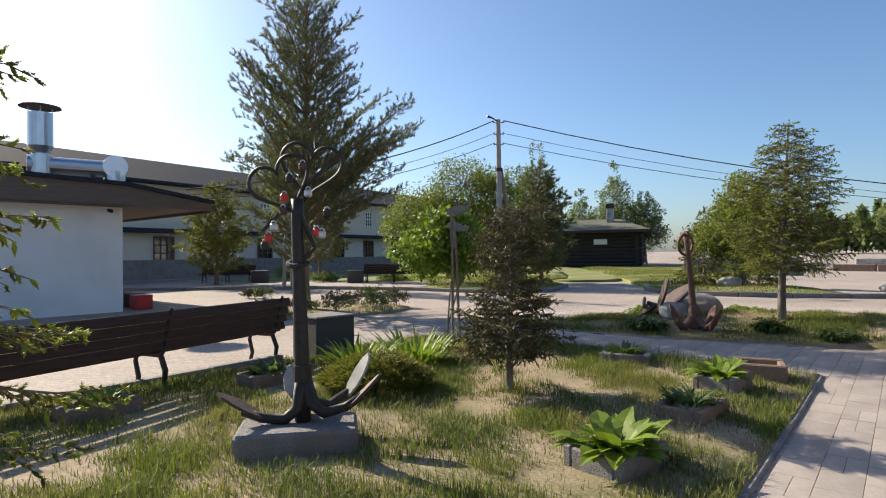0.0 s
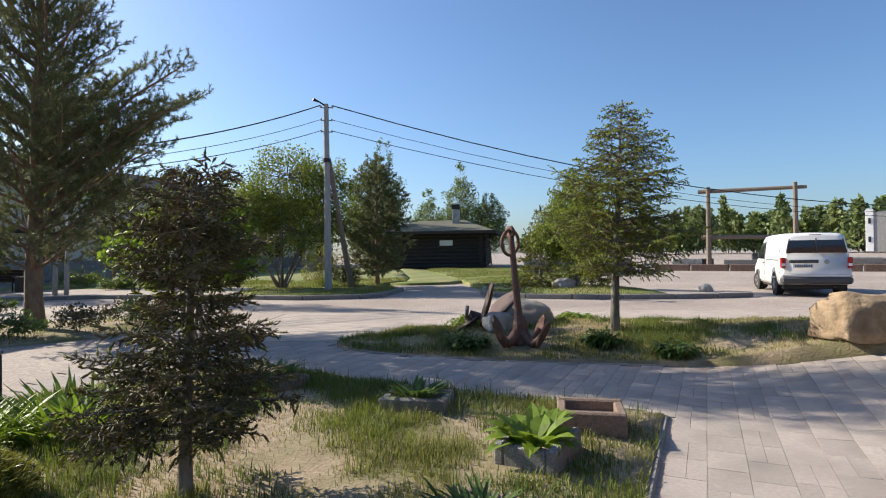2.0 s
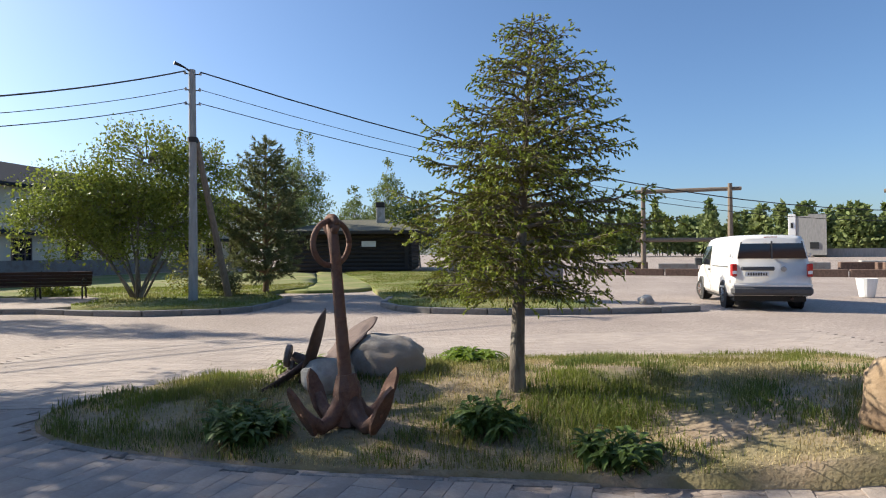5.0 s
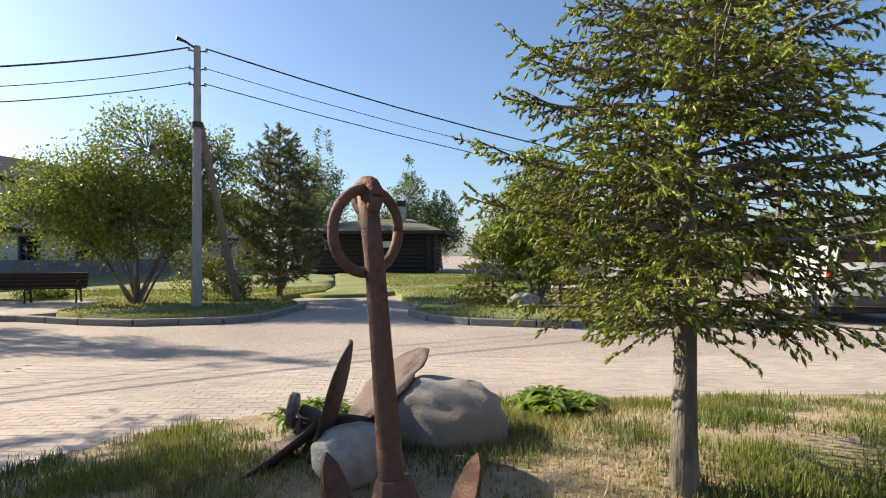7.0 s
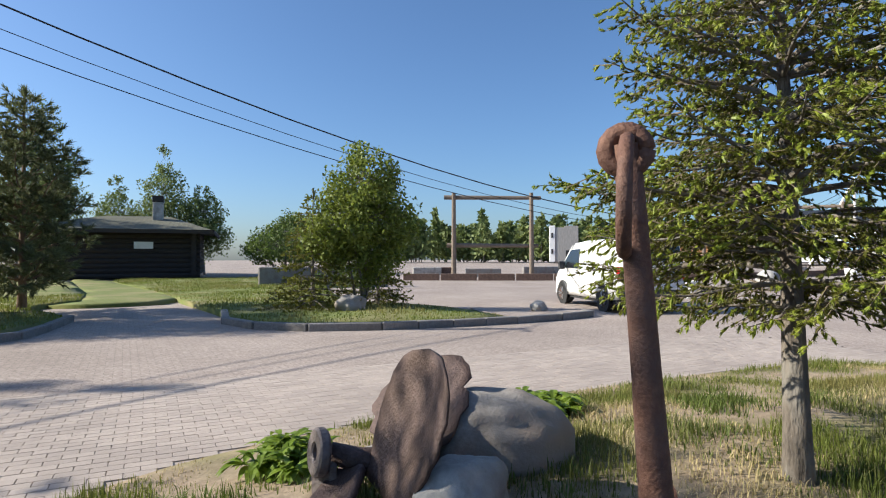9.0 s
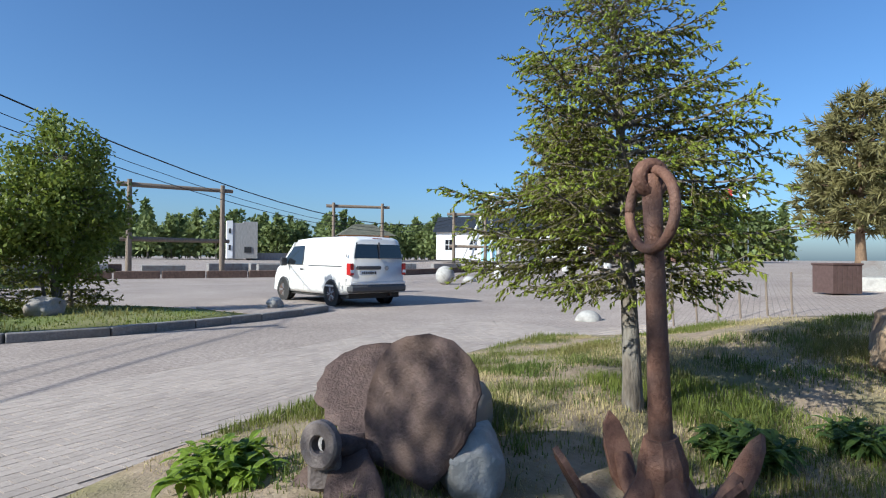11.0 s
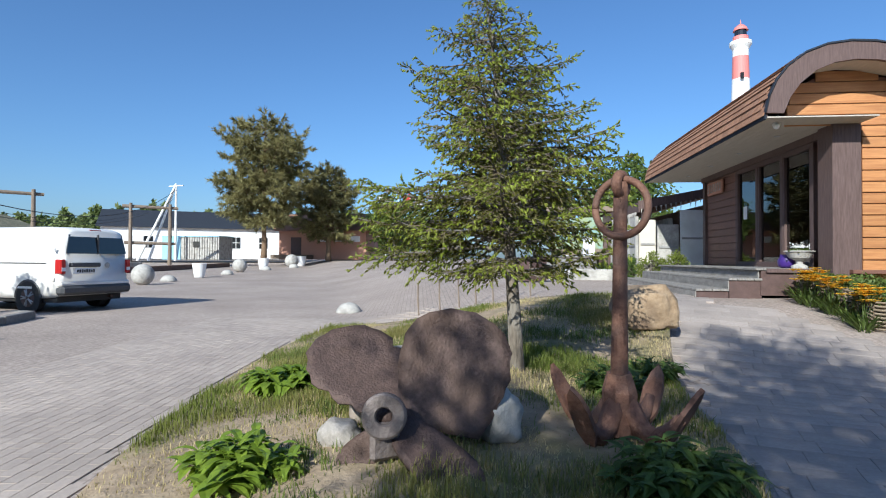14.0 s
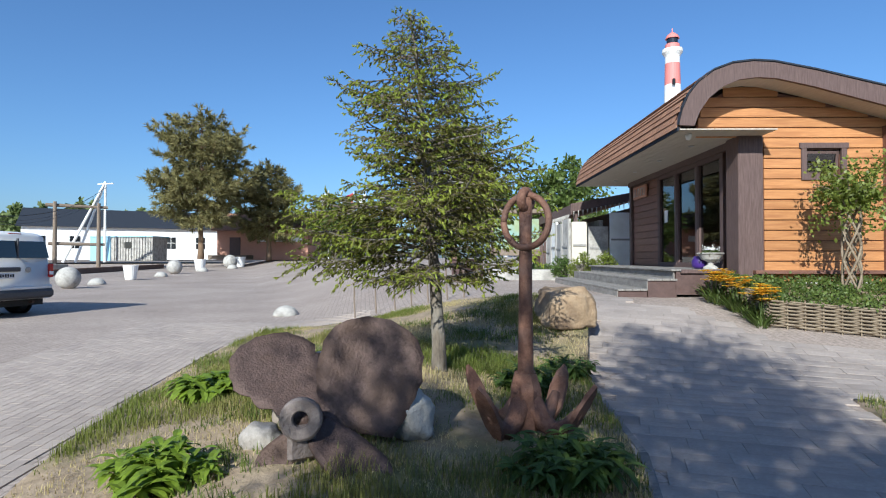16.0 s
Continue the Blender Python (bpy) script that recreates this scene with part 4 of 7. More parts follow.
part("end_fascia", Geo().loft([[(x, 0.95, 2.22), (x, -2.6, 2.88), (x, -2.6, 3.16), (x, 0.95, 2.5)] for x in (0.22, 0.28)]), M_TRIM, row)
for k in range(22):
    zt = 2.24 + 0.186 * (0.9 - (0.85 - 0.15 * k))
    part("icicle_trim", Geo().tube([(0.2, 0.85 - 0.15 * k, zt), (0.2, 0.85 - 0.15 * k, zt - 0.14 - 0.07 * (k % 3))], [0.025, 0.004], 5), M_CONC, row)
nf = thing("net_fence", "low fence covered with white and dark mottled netting", "fence", frame_at((17.6, 3.0), (0.945, -0.327), 0.62))
for k in range(6):
    x = 3.9 + 1.3 * k
    part("post", Geo().box((x, 1.75, 0.72), (0.22, 0.22, 1.5), bevel=0.02), M_STUCCO, nf, "white square fence post")
    part("cap", Geo().box((x, 1.75, 1.5), (0.3, 0.3, 0.1), bevel=0.03), M_WHITE, nf)
    V = [(x + 0.12 + 1.06 * i / 10, 1.75 + 0.05 * math.sin(i * 1.7 + k) + 0.03 * math.sin(q * 2.3 + i), 0.06 + 1.02 * q / 6) for q in range(7) for i in range(11)]
    F = [(q * 11 + i, q * 11 + i + 1, (q + 1) * 11 + i + 1, (q + 1) * 11 + i) for q in range(6) for i in range(10)]
    n0 = len(V)
    part("netting", Geo().add(V + [(x_, y_ - 0.03, z_) for x_, y_, z_ in V], F + [tuple(n0 + v for v in f[::-1]) for f in F]), M_CAMO, nf, smooth=True)
# map board on two posts
mb = thing("map_board", "large painted map board on timber posts", "sign", frame_at((24.5, 3.75), (-0.44, -0.9), 0.62))
part("panel", Geo().box((1.1, 0, 1.75), (1.9, 0.06, 1.3)), M_MAP, mb, "pale green map panel")
part("frame_board", Geo().box((1.1, 0.03, 1.02), (2.3, 0.1, 0.4), bevel=0.01), M_TIMBER, mb)
part("map_patch", Geo().prism([(0.3, 0.2), (0.7, 0.4), (1.2, 0.25), (1.9, 0.4), (1.8, 0.9), (1.1, 1.1), (0.5, 0.8)], 0, 0.02), M_MAP2, mb, at=Matrix.Translation((0, 0.05, 1.1)) @ Matrix.Rotation(radians(90), 4, "X"))
part("roof", Geo().box((1.1, 0, 2.72), (2.7, 0.8, 0.22), bevel=0.02), M_TIMBER, mb)
for x in (0.05, 2.15):
    part("post", Geo().box((x, 0, 1.3), (0.14, 0.14, 2.7)), M_TRIM, mb)
solid("concrete_ledge", Geo().box((0, 0, 0.2), (2.8, 1.0, 0.5), bevel=0.03), M_CONC, "long pale concrete ledge by the stalls", "ledge", frame_at((19.4, 5.1), (0.5, 0.87), 0.5))
solid("stage_block", Geo().box((0, 0, 0.4), (2.0, 0.7, 0.95), bevel=0.02), M_CONCD, "brown slatted block beside the ledge", "block", frame_at((20.3, 5.2), (0.5, 0.87), 0.5))

# lighthouse far behind
lh = thing("lighthouse", "tall red and white banded lighthouse", "lighthouse", Matrix.Translation((113.7, -85.7, 1.0)) @ Matrix.Diagonal((0.88, 0.88, 1.0, 1.0)))
for i in range(9):
    z0, z1 = 5.28 * i, 5.28 * (i + 1)
    part("band", Geo().lathe([(3.3 - 0.028 * z0, z0), (3.3 - 0.028 * z1, z1)], 24), M_WHITE if i % 2 else M_LHRED, lh, "red painted band" if i % 2 == 0 else "white painted band")
part("gallery", Geo().lathe([(1.95, 47.5), (1.95, 49.0), (2.1, 49.4), (2.7, 50.2), (2.7, 51.0), (2.3, 51.05)], 24), M_WHITE, lh)
part("lantern", Geo().lathe([(1.9, 51.0), (1.9, 52.2), (1.7, 52.3)], 20), M_LHRED, lh)
part("lantern_glass", Geo().lathe([(1.5, 52.2), (1.5, 53.6)], 16), M_DKGLASS, lh)
part("dome", Geo().lathe([(1.9, 53.6), (1.5, 54.4), (0.7, 55.0), (0.15, 55.3), (0.1, 56.2)], 20), M_LHRED, lh)
for k in range(4):
    part("slit_window", Geo().box((-2.3 + 0.0 * k, 1.6, 26 + 5.5 * k), (0.6, 0.6, 1.4)), M_BLACKTXT, lh)

# ------------------------------------------------------------- van
VAN = frame_at((17.52, 18.86), (0.53, 0.848), 0.0)
van = thing("delivery_van", "dusty white panel van parked on the square", "van", VAN)
# local: x forward from the rear bumper, y left, z up


def van_ring(x, zb, zt, wb, wt, r=0.16):
    """Half-rounded cross-section at x."""
    out = []
    for s in (1, -1):
        side = [(x, s * (wb - 0.06), zb), (x, s * wb, zb + 0.12), (x, s * wb, zb + 0.55), (x, s * (wb - 0.01), 1.0), (x, s * (wb * 0.45 + wt * 0.55), 1.45), (x, s * wt, zt - r), (x, s * (wt - r * 0.35), zt - r * 0.32), (x, s * (wt - r * 1.2), zt - 0.02)]
        out.append(side)
    left, right = out
    return left + [(x, 0.0, zt)] + right[::-1] + [(x, 0.0, zb)]


st = [(0.03, 0.5, 1.86, 0.86, 0.72), (0.09, 0.42, 1.9, 0.93, 0.78), (0.25, 0.34, 1.955, 0.95, 0.82), (0.9, 0.3, 1.985, 0.952, 0.84), (2.6, 0.3, 1.985, 0.952, 0.84), (3.35, 0.3, 1.95, 0.952, 0.82), (3.6, 0.3, 1.8, 0.95, 0.78)]
g = Geo()
g.loft([van_ring(*s) for s in st])
part("body", g, M_VAN, van, smooth=True)
# bonnet and windscreen
nose = [(3.58, 1.84, 0.78), (3.9, 1.5, 0.84), (4.22, 1.16, 0.88), (4.6, 1.02, 0.86), (4.82, 0.86, 0.78), (4.88, 0.6, 0.74), (4.86, 0.32, 0.7)]
part("front", Geo().loft([[(x, -w, z), (x, w, z), (x * 1.0, min(0.95, w + 0.08), max(0.3, z - 0.22)), (x, 0.93 if x < 4.7 else 0.85, 0.3), (x, -0.93 if x < 4.7 else -0.85, 0.3), (x, -min(0.95, w + 0.08), max(0.3, z - 0.22))] for x, z, w in nose]), M_VAN, van)
part("windscreen", Geo().loft([[(3.66, -0.72, 1.79), (3.66, 0.72, 1.79)], [(4.2, -0.84, 1.2), (4.2, 0.84, 1.2)]], close=False), M_DKGLASS, van)
for s in (1, -1):
    part("cab_window", Geo().loft([[(2.72, s * 0.86, 1.72), (3.42, s * 0.86, 1.7), (3.88, s * 0.935, 1.3), (3.8, s * 0.955, 1.14), (2.72, s * 0.962, 1.14)], [(2.72, s * 0.84, 1.72), (3.42, s * 0.84, 1.7), (3.88, s * 0.91, 1.3), (3.8, s * 0.93, 1.14), (2.72, s * 0.93, 1.14)]]), M_DKGLASS, van)
    mir = part("wing_mirror", Geo().box((3.72, s * 1.08, 1.22), (0.1, 0.22, 0.26), bevel=0.03), M_PLASTIC, van)
    part("side_moulding", Geo().box((1.95, s * 0.955, 0.56), (2.2, 0.02, 0.05)), M_VAN, van)
    part("slide_rail", Geo().box((1.4, s * 0.945, 1.12), (1.9, 0.012, 0.02)), M_PLASTIC, van)
    lamp = part("tail_lamp", Geo().box((0.085, s * 0.885, 1.04), (0.2, 0.13, 0.33), bevel=0.02), M_REDLAMP, van, "red tail lamp cluster")
    part("lens", Geo().box((0.0, s * 0.88, 0.98), (0.04, 0.1, 0.08)), M_PLATE, lamp)
    part("door_gap", Geo().box((2.6, s * 0.954, 1.0), (0.012, 0.01, 1.2)), M_PLASTIC, van)
    part("door_handle", Geo().box((2.75, s * 0.965, 1.0), (0.18, 0.03, 0.05), bevel=0.01), M_PLASTIC, van)
    part("hinge", Geo().box((0.2, s * 0.945, 1.42), (0.06, 0.04, 0.09), bevel=0.01), M_VAN, van)
    part("hinge", Geo().box((0.2, s * 0.955, 0.75), (0.06, 0.04, 0.09), bevel=0.01), M_VAN, van)
# rear window, split wipers, plate recess, bumper
rw = part("rear_window", Geo().loft([[(0.035, -0.72, 1.78), (0.035, 0.72, 1.78), (-0.012, 0.81, 1.34), (-0.012, -0.81, 1.34)], [(0.06, -0.72, 1.78), (0.06, 0.72, 1.78), (0.02, 0.81, 1.34), (0.02, -0.81, 1.34)]]), M_DKGLASS, van, "dark tinted rear window")
part("window_divider", Geo().box((0.0, 0, 1.56), (0.04, 0.03, 0.46)), M_PLASTIC, rw)
part("plate_grip", Geo().box((0.0, 0.33, 1.08), (0.1, 0.78, 0.1), bevel=0.02), M_PLASTIC, van)
plate = part("number_plate", Geo().box((0.0, 0.35, 0.94), (0.09, 0.54, 0.13), bevel=0.005), M_PLATE, van, "white number plate")
for k in range(8):
    part("plate_digit", Geo().box((-0.05, 0.56 - 0.06 * k, 0.94), (0.01, 0.035, 0.075 if k % 3 else 0.06)), M_BLACKTXT, plate)
part("badge", Geo().lathe([(0.065, 0), (0.07, 0.012), (0.05, 0.02)], 20), M_RIM, van, at=Matrix.Translation((0.02, -0.28, 1.07)) @ Matrix.Rotation(radians(-90), 4, "Y"))
part("bumper", Geo().box((0.06, 0, 0.5), (0.26, 1.9, 0.22), bevel=0.06), M_PLASTIC, van, "dark plastic rear bumper")
part("bumper_skin", Geo().box((0.1, 0, 0.64), (0.22, 1.9, 0.12), bevel=0.04), M_VAN, van)
part("brake_light", Geo().box((0.1, 0, 1.895), (0.05, 0.3, 0.025)), M_REDLAMP, van)
part("underbody", Geo().box((2.4, 0, 0.32), (4.4, 1.7, 0.2)), M_TYRE, van)
part("exhaust", Geo().tube([(0.1, -0.5, 0.3), (0.5, -0.5, 0.3)], 0.035, 8), M_IRON2, van)
for x, s, turn in ((0.98, 1, 0), (0.98, -1, 0), (3.98, 1, 22), (3.98, -1, 22)):
    wm = Matrix.Translation((x, s * 0.84, 0.325)) @ Matrix.Rotation(radians(turn), 4, "Z") @ Matrix.Rotation(radians(-90 * s), 4, "X")
    wh_ = part("wheel", Geo().lathe([(0.2, -0.11), (0.3, -0.115), (0.325, -0.09), (0.325, 0.09), (0.3, 0.115), (0.2, 0.11)], 28), M_TYRE, van, "", at=wm)
    part("arch", Geo().tube([(x + 0.4 * math.cos(a), s * 0.948, 0.325 + 0.4 * math.sin(a)) for a in [math.pi * k / 10 for k in range(11)]], 0.025, 5), M_PLASTIC, van)
    part("wheel_housing", Geo().lathe([(0.39, -0.02), (0.39, 0.012)], 24), M_TYRE, van, at=Matrix.Translation((x, s * 0.945, 0.325)) @ Matrix.Rotation(radians(-90 * s), 4, "X"))
    rim = part("rim", Geo().lathe([(0.05, 0.1), (0.205, 0.085), (0.215, 0.118), (0.2, 0.12)], 24), M_IRON2, wh_)
    sp = Geo()
    for k in range(5):
        a = k * 2 * math.pi / 5
        for d in (-0.16, 0.16):
            sp.tube([(0.04 * math.cos(a), 0.04 * math.sin(a), 0.125), (0.2 * math.cos(a + d), 0.2 * math.sin(a + d), 0.122)], [0.02, 0.014], 5)
    part("spokes", sp, M_RIM, wh_, "silver five-spoke rim")

# ------------------------------------------------------------- trees
rng = np.random.default_rng(7)


def unit(a):
    return a / (np.linalg.norm(a, axis=-1, keepdims=True) + 1e-9)


def needles(P, D, n, length, width, shoot, angle=50.0, r=None):
    """Needle triangles round shoots that start at P and run along D."""
    r = r or rng
    N = len(P)
    P, D = np.repeat(P, n, 0), np.repeat(unit(D), n, 0)
    u = r.random((N * n, 1))
    rad = unit(np.cross(D, r.normal(size=(N * n, 3))))
    a = np.radians(angle) * (1.05 - 0.45 * u)
    nd = unit(D * np.cos(a) + rad * np.sin(a) + r.normal(size=(N * n, 3)) * 0.12)
    L = length * (0.75 + 0.5 * r.random((N * n, 1)))
    base = P + D * shoot * u
    side = unit(np.cross(nd, r.normal(size=(N * n, 3)))) * width / 2
    return np.stack([base - side, base + side, base + nd * L], 1).reshape(-1, 3)


def fingers(P, D, length, rad, sag, r):
    """Drooping spindle-shaped shoots, four-sided, that carry the needles."""
    N = len(P)
    D = unit(D)
    L = length * (0.7 + 0.6 * r.random((N, 1)))
    a = unit(np.cross(D, r.normal(size=(N, 3)))) * rad
    b = unit(np.cross(D, a)) * rad
    dn = np.array([0, 0, -1.0])
    m, e = P + D * L * 0.45 + dn * L * sag * 0.2, P + D * L + dn * L * sag * 0.75
    c = [P + a * 0.5, P + b * 0.5, P - a * 0.5, P - b * 0.5]
    q = [m + a, m + b, m - a, m - b]
    tri = []
    for k in range(4):
        j = (k + 1) % 4
        tri += [c[k], c[j], q[j], c[k], q[j], q[k], q[k], q[j], e]
    return np.stack(tri, 1).reshape(-1, 3)


def leaves(P, size, r=None, droop=0.0):
    """Leaf quads at points P, turned at random."""
    r = r or rng
    N = len(P)
    a = unit(r.normal(size=(N, 3)) + np.array([0, 0, -droop]))
    b = unit(np.cross(a, r.normal(size=(N, 3))))
    s = size * (0.6 + 0.8 * r.random((N, 1)))
    return np.stack([P, P + a * s * 0.5 + b * s * 0.3, P + a * s, P + a * s * 0.5 - b * s * 0.3], 1).reshape(-1, 3)


def conifer(name, label, pos, H, prof, whorls, per, shoot_step, needle, nw, nper, mats, trunk_r, bark, seed, rise=0.25, droop=0.2, z0=0.2, new_tips=0.3, lean=(0, 0), twig_gap=0.09, angle=50, shoot=0.07, extra=(), twig_len=0.42, near=False, hang=0.0, inner=0.3, finger=0.0, spread=(0.62, 1.18), lift=(-0.35, 0.15)):
    """A spruce or pine: trunk, whorled limbs, side twigs, and needle-bearing shoots."""
    r = np.random.default_rng(seed)
    th = thing(name, label, "tree", Matrix.Translation(pos))
    ax = lambda z: np.array([lean[0] * (z / H) ** 1.5 + 0.02 * H * 0.1 * math.sin(z * 2.1 + seed), lean[1] * (z / H) ** 1.5 + 0.02 * H * 0.1 * math.cos(z * 1.7 + seed), z])
    zs = [H * k / 14 for k in range(15)]
    part("trunk", Geo().tube([ax(z) for z in [-0.25] + zs[1:]], [trunk_r * (1.25 if k == 0 else 1) * (1 - 0.93 * (k / 14) ** 0.9) + 0.004 for k in range(15)], 10), bark, th, smooth=True)
    shoots, dirs, tips = [], [], []
    limb = Geo()
    twigs = Geo()
    branches = []
    for w in range(whorls):
        zr = z0 + (1 - z0) * (w + r.uniform(-0.3, 0.3)) / whorls
        if zr > 0.985:
            continue
        zr = max(z0 * 0.95, zr)
        rad = np.interp(zr, [p[0] for p in prof], [p[1] for p in prof])
        a0 = r.uniform(0, 6.28)
        for k in range(per):
            a = a0 + 6.283 * k / per + r.uniform(-0.35, 0.35)
            branches.append((zr, a, rad * r.uniform(*spread)))
    branches += list(extra)
    for zr, a, L in branches:
        p = ax(zr * H)
        up0 = rise * (0.35 + 1.2 * zr) + r.uniform(-0.08, 0.08)
        pts = [p]
        d = unit(np.array([math.cos(a), math.sin(a), up0]))
        n = max(4, int(L / 0.14))
        for i in range(n):
            f = i / n
            d = unit(d + np.array([0, 0, (-droop if f < 0.55 else droop * 1.15) / n * 2]) + r.normal(size=3) * 0.05)
            pts.append(pts[-1] + d * L / n)
        pts = np.array(pts)
        rb = max(0.006, trunk_r * 0.3 * (L / max(p_[1] for p_ in prof)) ** 0.8)
        if near:
            part("limb", Geo().tube([tuple(q) for q in pts], [rb * (1 - 0.85 * i / n) for i in range(n + 1)], 6), bark, th)
        else:
            limb.tube([tuple(q) for q in pts], [rb * (1 - 0.85 * i / n) for i in range(n + 1)], 5, caps=False)
        s = 0.16 * L
        side = 1
        while s < L:
            f = s / L
            i = min(n - 1, int(f * n))
            q = pts[i] + (pts[i + 1] - pts[i]) * (f * n - i)
            bd = unit(pts[i + 1] - pts[i])
            lat = unit(np.cross(bd, [0, 0, 1])) * side
            tl = twig_len * L * (1 - 0.72 * f) * r.uniform(0.6, 1.2) + 0.05
            td = unit(bd * 0.75 + lat * 0.85 + np.array([0, 0, r.uniform(*lift)]))
            e = q + td * tl + np.array([0, 0, -0.12 * tl * droop * 3])
            if tl > 0.08:
                twigs.tube([tuple(q), tuple(e)], [0.0045, 0.002], 3, caps=False)
            m = max(1, int(tl / shoot_step))
            for j in range(m):
                g = (j + r.uniform(0.2, 1)) / m
                if f < inner and r.random() < 0.75:
                    continue
                pp = q + (e - q) * g
                jd = unit(td + np.cross(td, r.normal(size=3)) * 0.7 + np.array([0, 0, r.uniform(-0.3, 0.25) - hang]))
                shoots.append(pp)
                dirs.append(jd)
                tips.append(g > 0.7 or f > 0.85)
            side = -side
            s += twig_gap * r.uniform(0.7, 1.3)
        shoots.append(pts[-1])
        dirs.append(d)
        tips.append(True)
    for k in range(8):
        shoots.append(ax(H * (0.93 + 0.07 * k / 8)))
        dirs.append(np.array([r.normal() * 0.3, r.normal() * 0.3, 1.0]))
        tips.append(True)
    if not near:
        tagged(part("branchwork", limb, bark, th), kind="stuff")
    tagged(part("twiggery", twigs, M_TWIG, th), kind="stuff")
    P, D, T = np.array(shoots), np.array(dirs), np.array(tips) & (r.random(len(tips)) < new_tips)
    V1 = needles(P[~T], D[~T], nper, needle, nw, shoot, angle, r)
    if finger:
        V1 = np.concatenate([V1, fingers(P[~T], D[~T], shoot, finger, 0.3, r)])
    tagged(part("foliage", tri_mesh("foliage", V1, mats[0]), None, th), kind="stuff")
    if T.any():
        V2 = needles(P[T], D[T], nper, needle, nw * 1.1, shoot, angle, r)
        if finger:
            V2 = np.concatenate([V2, fingers(P[T], D[T], shoot * 1.15, finger * 1.2, 0.4, r)])
        tagged(part("fresh_foliage", tri_mesh("fresh_foliage", V2, mats[1]), None, th, "fresh bright green shoots"), kind="stuff")
    return th


def broadleaf(name, label, pos, H, blobs, stems, nleaf, size, leaf, bark, seed, trunk_r=0.06, twigs=60, droop=0.3, blossom=0):
    """A many-stemmed leafy tree: stems, limbs, and leaves gathered in uneven clumps."""
    r = np.random.default_rng(seed)
    th = thing(name, label, "tree", Matrix.Translation(pos))
    B = np.array(blobs, dtype=float)
    for k in range(stems):
        a = 6.283 * k / stems + r.uniform(-0.3, 0.3)
        b = B[k % len(B)]
        top = b[:3] + r.normal(size=3) * b[3:6] * 0.25
        s = np.array([math.cos(a) * trunk_r * 2, math.sin(a) * trunk_r * 2, -0.2])
        pts = [tuple(s + (top - s) * f + np.array([0, 0, 0.12 * H * math.sin(f * 3.14) * 0.6]) + r.normal(size=3) * 0.05 * f) for f in (0, 0.2, 0.4, 0.6, 0.8, 1)]
        part("stem", Geo().tube(pts, [trunk_r * (1 - 0.16 * i) for i in range(6)], 7), bark, th, smooth=True)
    cl, tw = [], Geo()
    vol = B[:, 3] * B[:, 4] * B[:, 5]
    for k in range(twigs):
        b = B[r.choice(len(B), p=vol / vol.sum())]
        d = unit(r.normal(size=3))
        c = b[:3] + d * b[3:6] * r.uniform(0.35, 1.0) ** 0.5
        cl.append((c, b))
        tw.tube([tuple(b[:3] + (c - b[:3]) * 0.1), tuple(b[:3] + (c - b[:3]) * 0.6 + np.array([0, 0, 0.05])), tuple(c)], [0.016, 0.01, 0.004], 4, caps=False)
    tagged(part("branchwork", tw, bark, th), kind="stuff")
    C = np.array([c for c, _ in cl])
    S = np.array([b[3:6].mean() for _, b in cl])
    i = r.integers(0, len(C), nleaf)
    off = np.cross(r.normal(size=(nleaf, 3)), r.normal(size=(nleaf, 3)))
    off *= np.minimum(1, 1.7 / (np.linalg.norm(off, axis=1, keepdims=True) + 1e-6))
    P = C[i] + off * (S[i][:, None] * 0.17)
    P[:, 2] -= np.abs(r.normal(size=nleaf)) * 0.06 * droop * H
    P = P[P[:, 2] > 0.08]
    tagged(part("crown", tri_mesh("crown", leaves(P, size, r, droop), leaf, 4), None, th), kind="stuff")
    if blossom:
        Q = C[r.integers(0, len(C), blossom)] + r.normal(size=(blossom, 3)) * 0.12
        part("blossom", tri_mesh("blossom", leaves(np.repeat(Q, 6, 0) + r.normal(size=(blossom * 6, 3)) * 0.04, size * 0.6, r), M_CONC, 4), None, th, "small white blossom")
    return th


# the spruce on the island
SPX, SPY = 7.13, 12.3
conifer("spruce", "young spruce with light green new shoots on the grass island", (SPX, SPY, island_z(SPX, SPY)), 3.62,
        [(0.24, 0.95), (0.3, 1.12), (0.4, 1.26), (0.5, 1.16), (0.6, 1.0), (0.7, 0.85), (0.82, 0.64), (0.92, 0.36), (1.0, 0.12)], 24, 6, 0.031, 0.0175, 0.0048, 22, (M_SPRUCE, M_SPRUCE_NEW), 0.072, M_BARK, 11,
        rise=0.42, droop=0.34, z0=0.25, new_tips=0.8, lean=(0.3, 0.22), twig_gap=0.046, shoot=0.034, angle=62, near=True, twig_len=0.42, hang=0.4, inner=0.2, finger=0.0075, lift=(-0.65, 0.45), spread=(0.6, 1.08),
        extra=((0.76, -1.8, 0.8), (0.55, -1.8, 0.95), (0.5, -1.65, 1.05), (0.4, 1.3, 1.45), (0.44, 1.15, 1.4), (0.36, 1.0, 1.4), (0.3, 1.6, 1.3), (0.72, 1.3, 0.9), (0.42, 1.7, 1.4), (0.34, 0.4, 1.2), (0.3, 1.45, 1.4), (0.3, 1.1, 1.35), (0.36, 1.4, 1.45)))
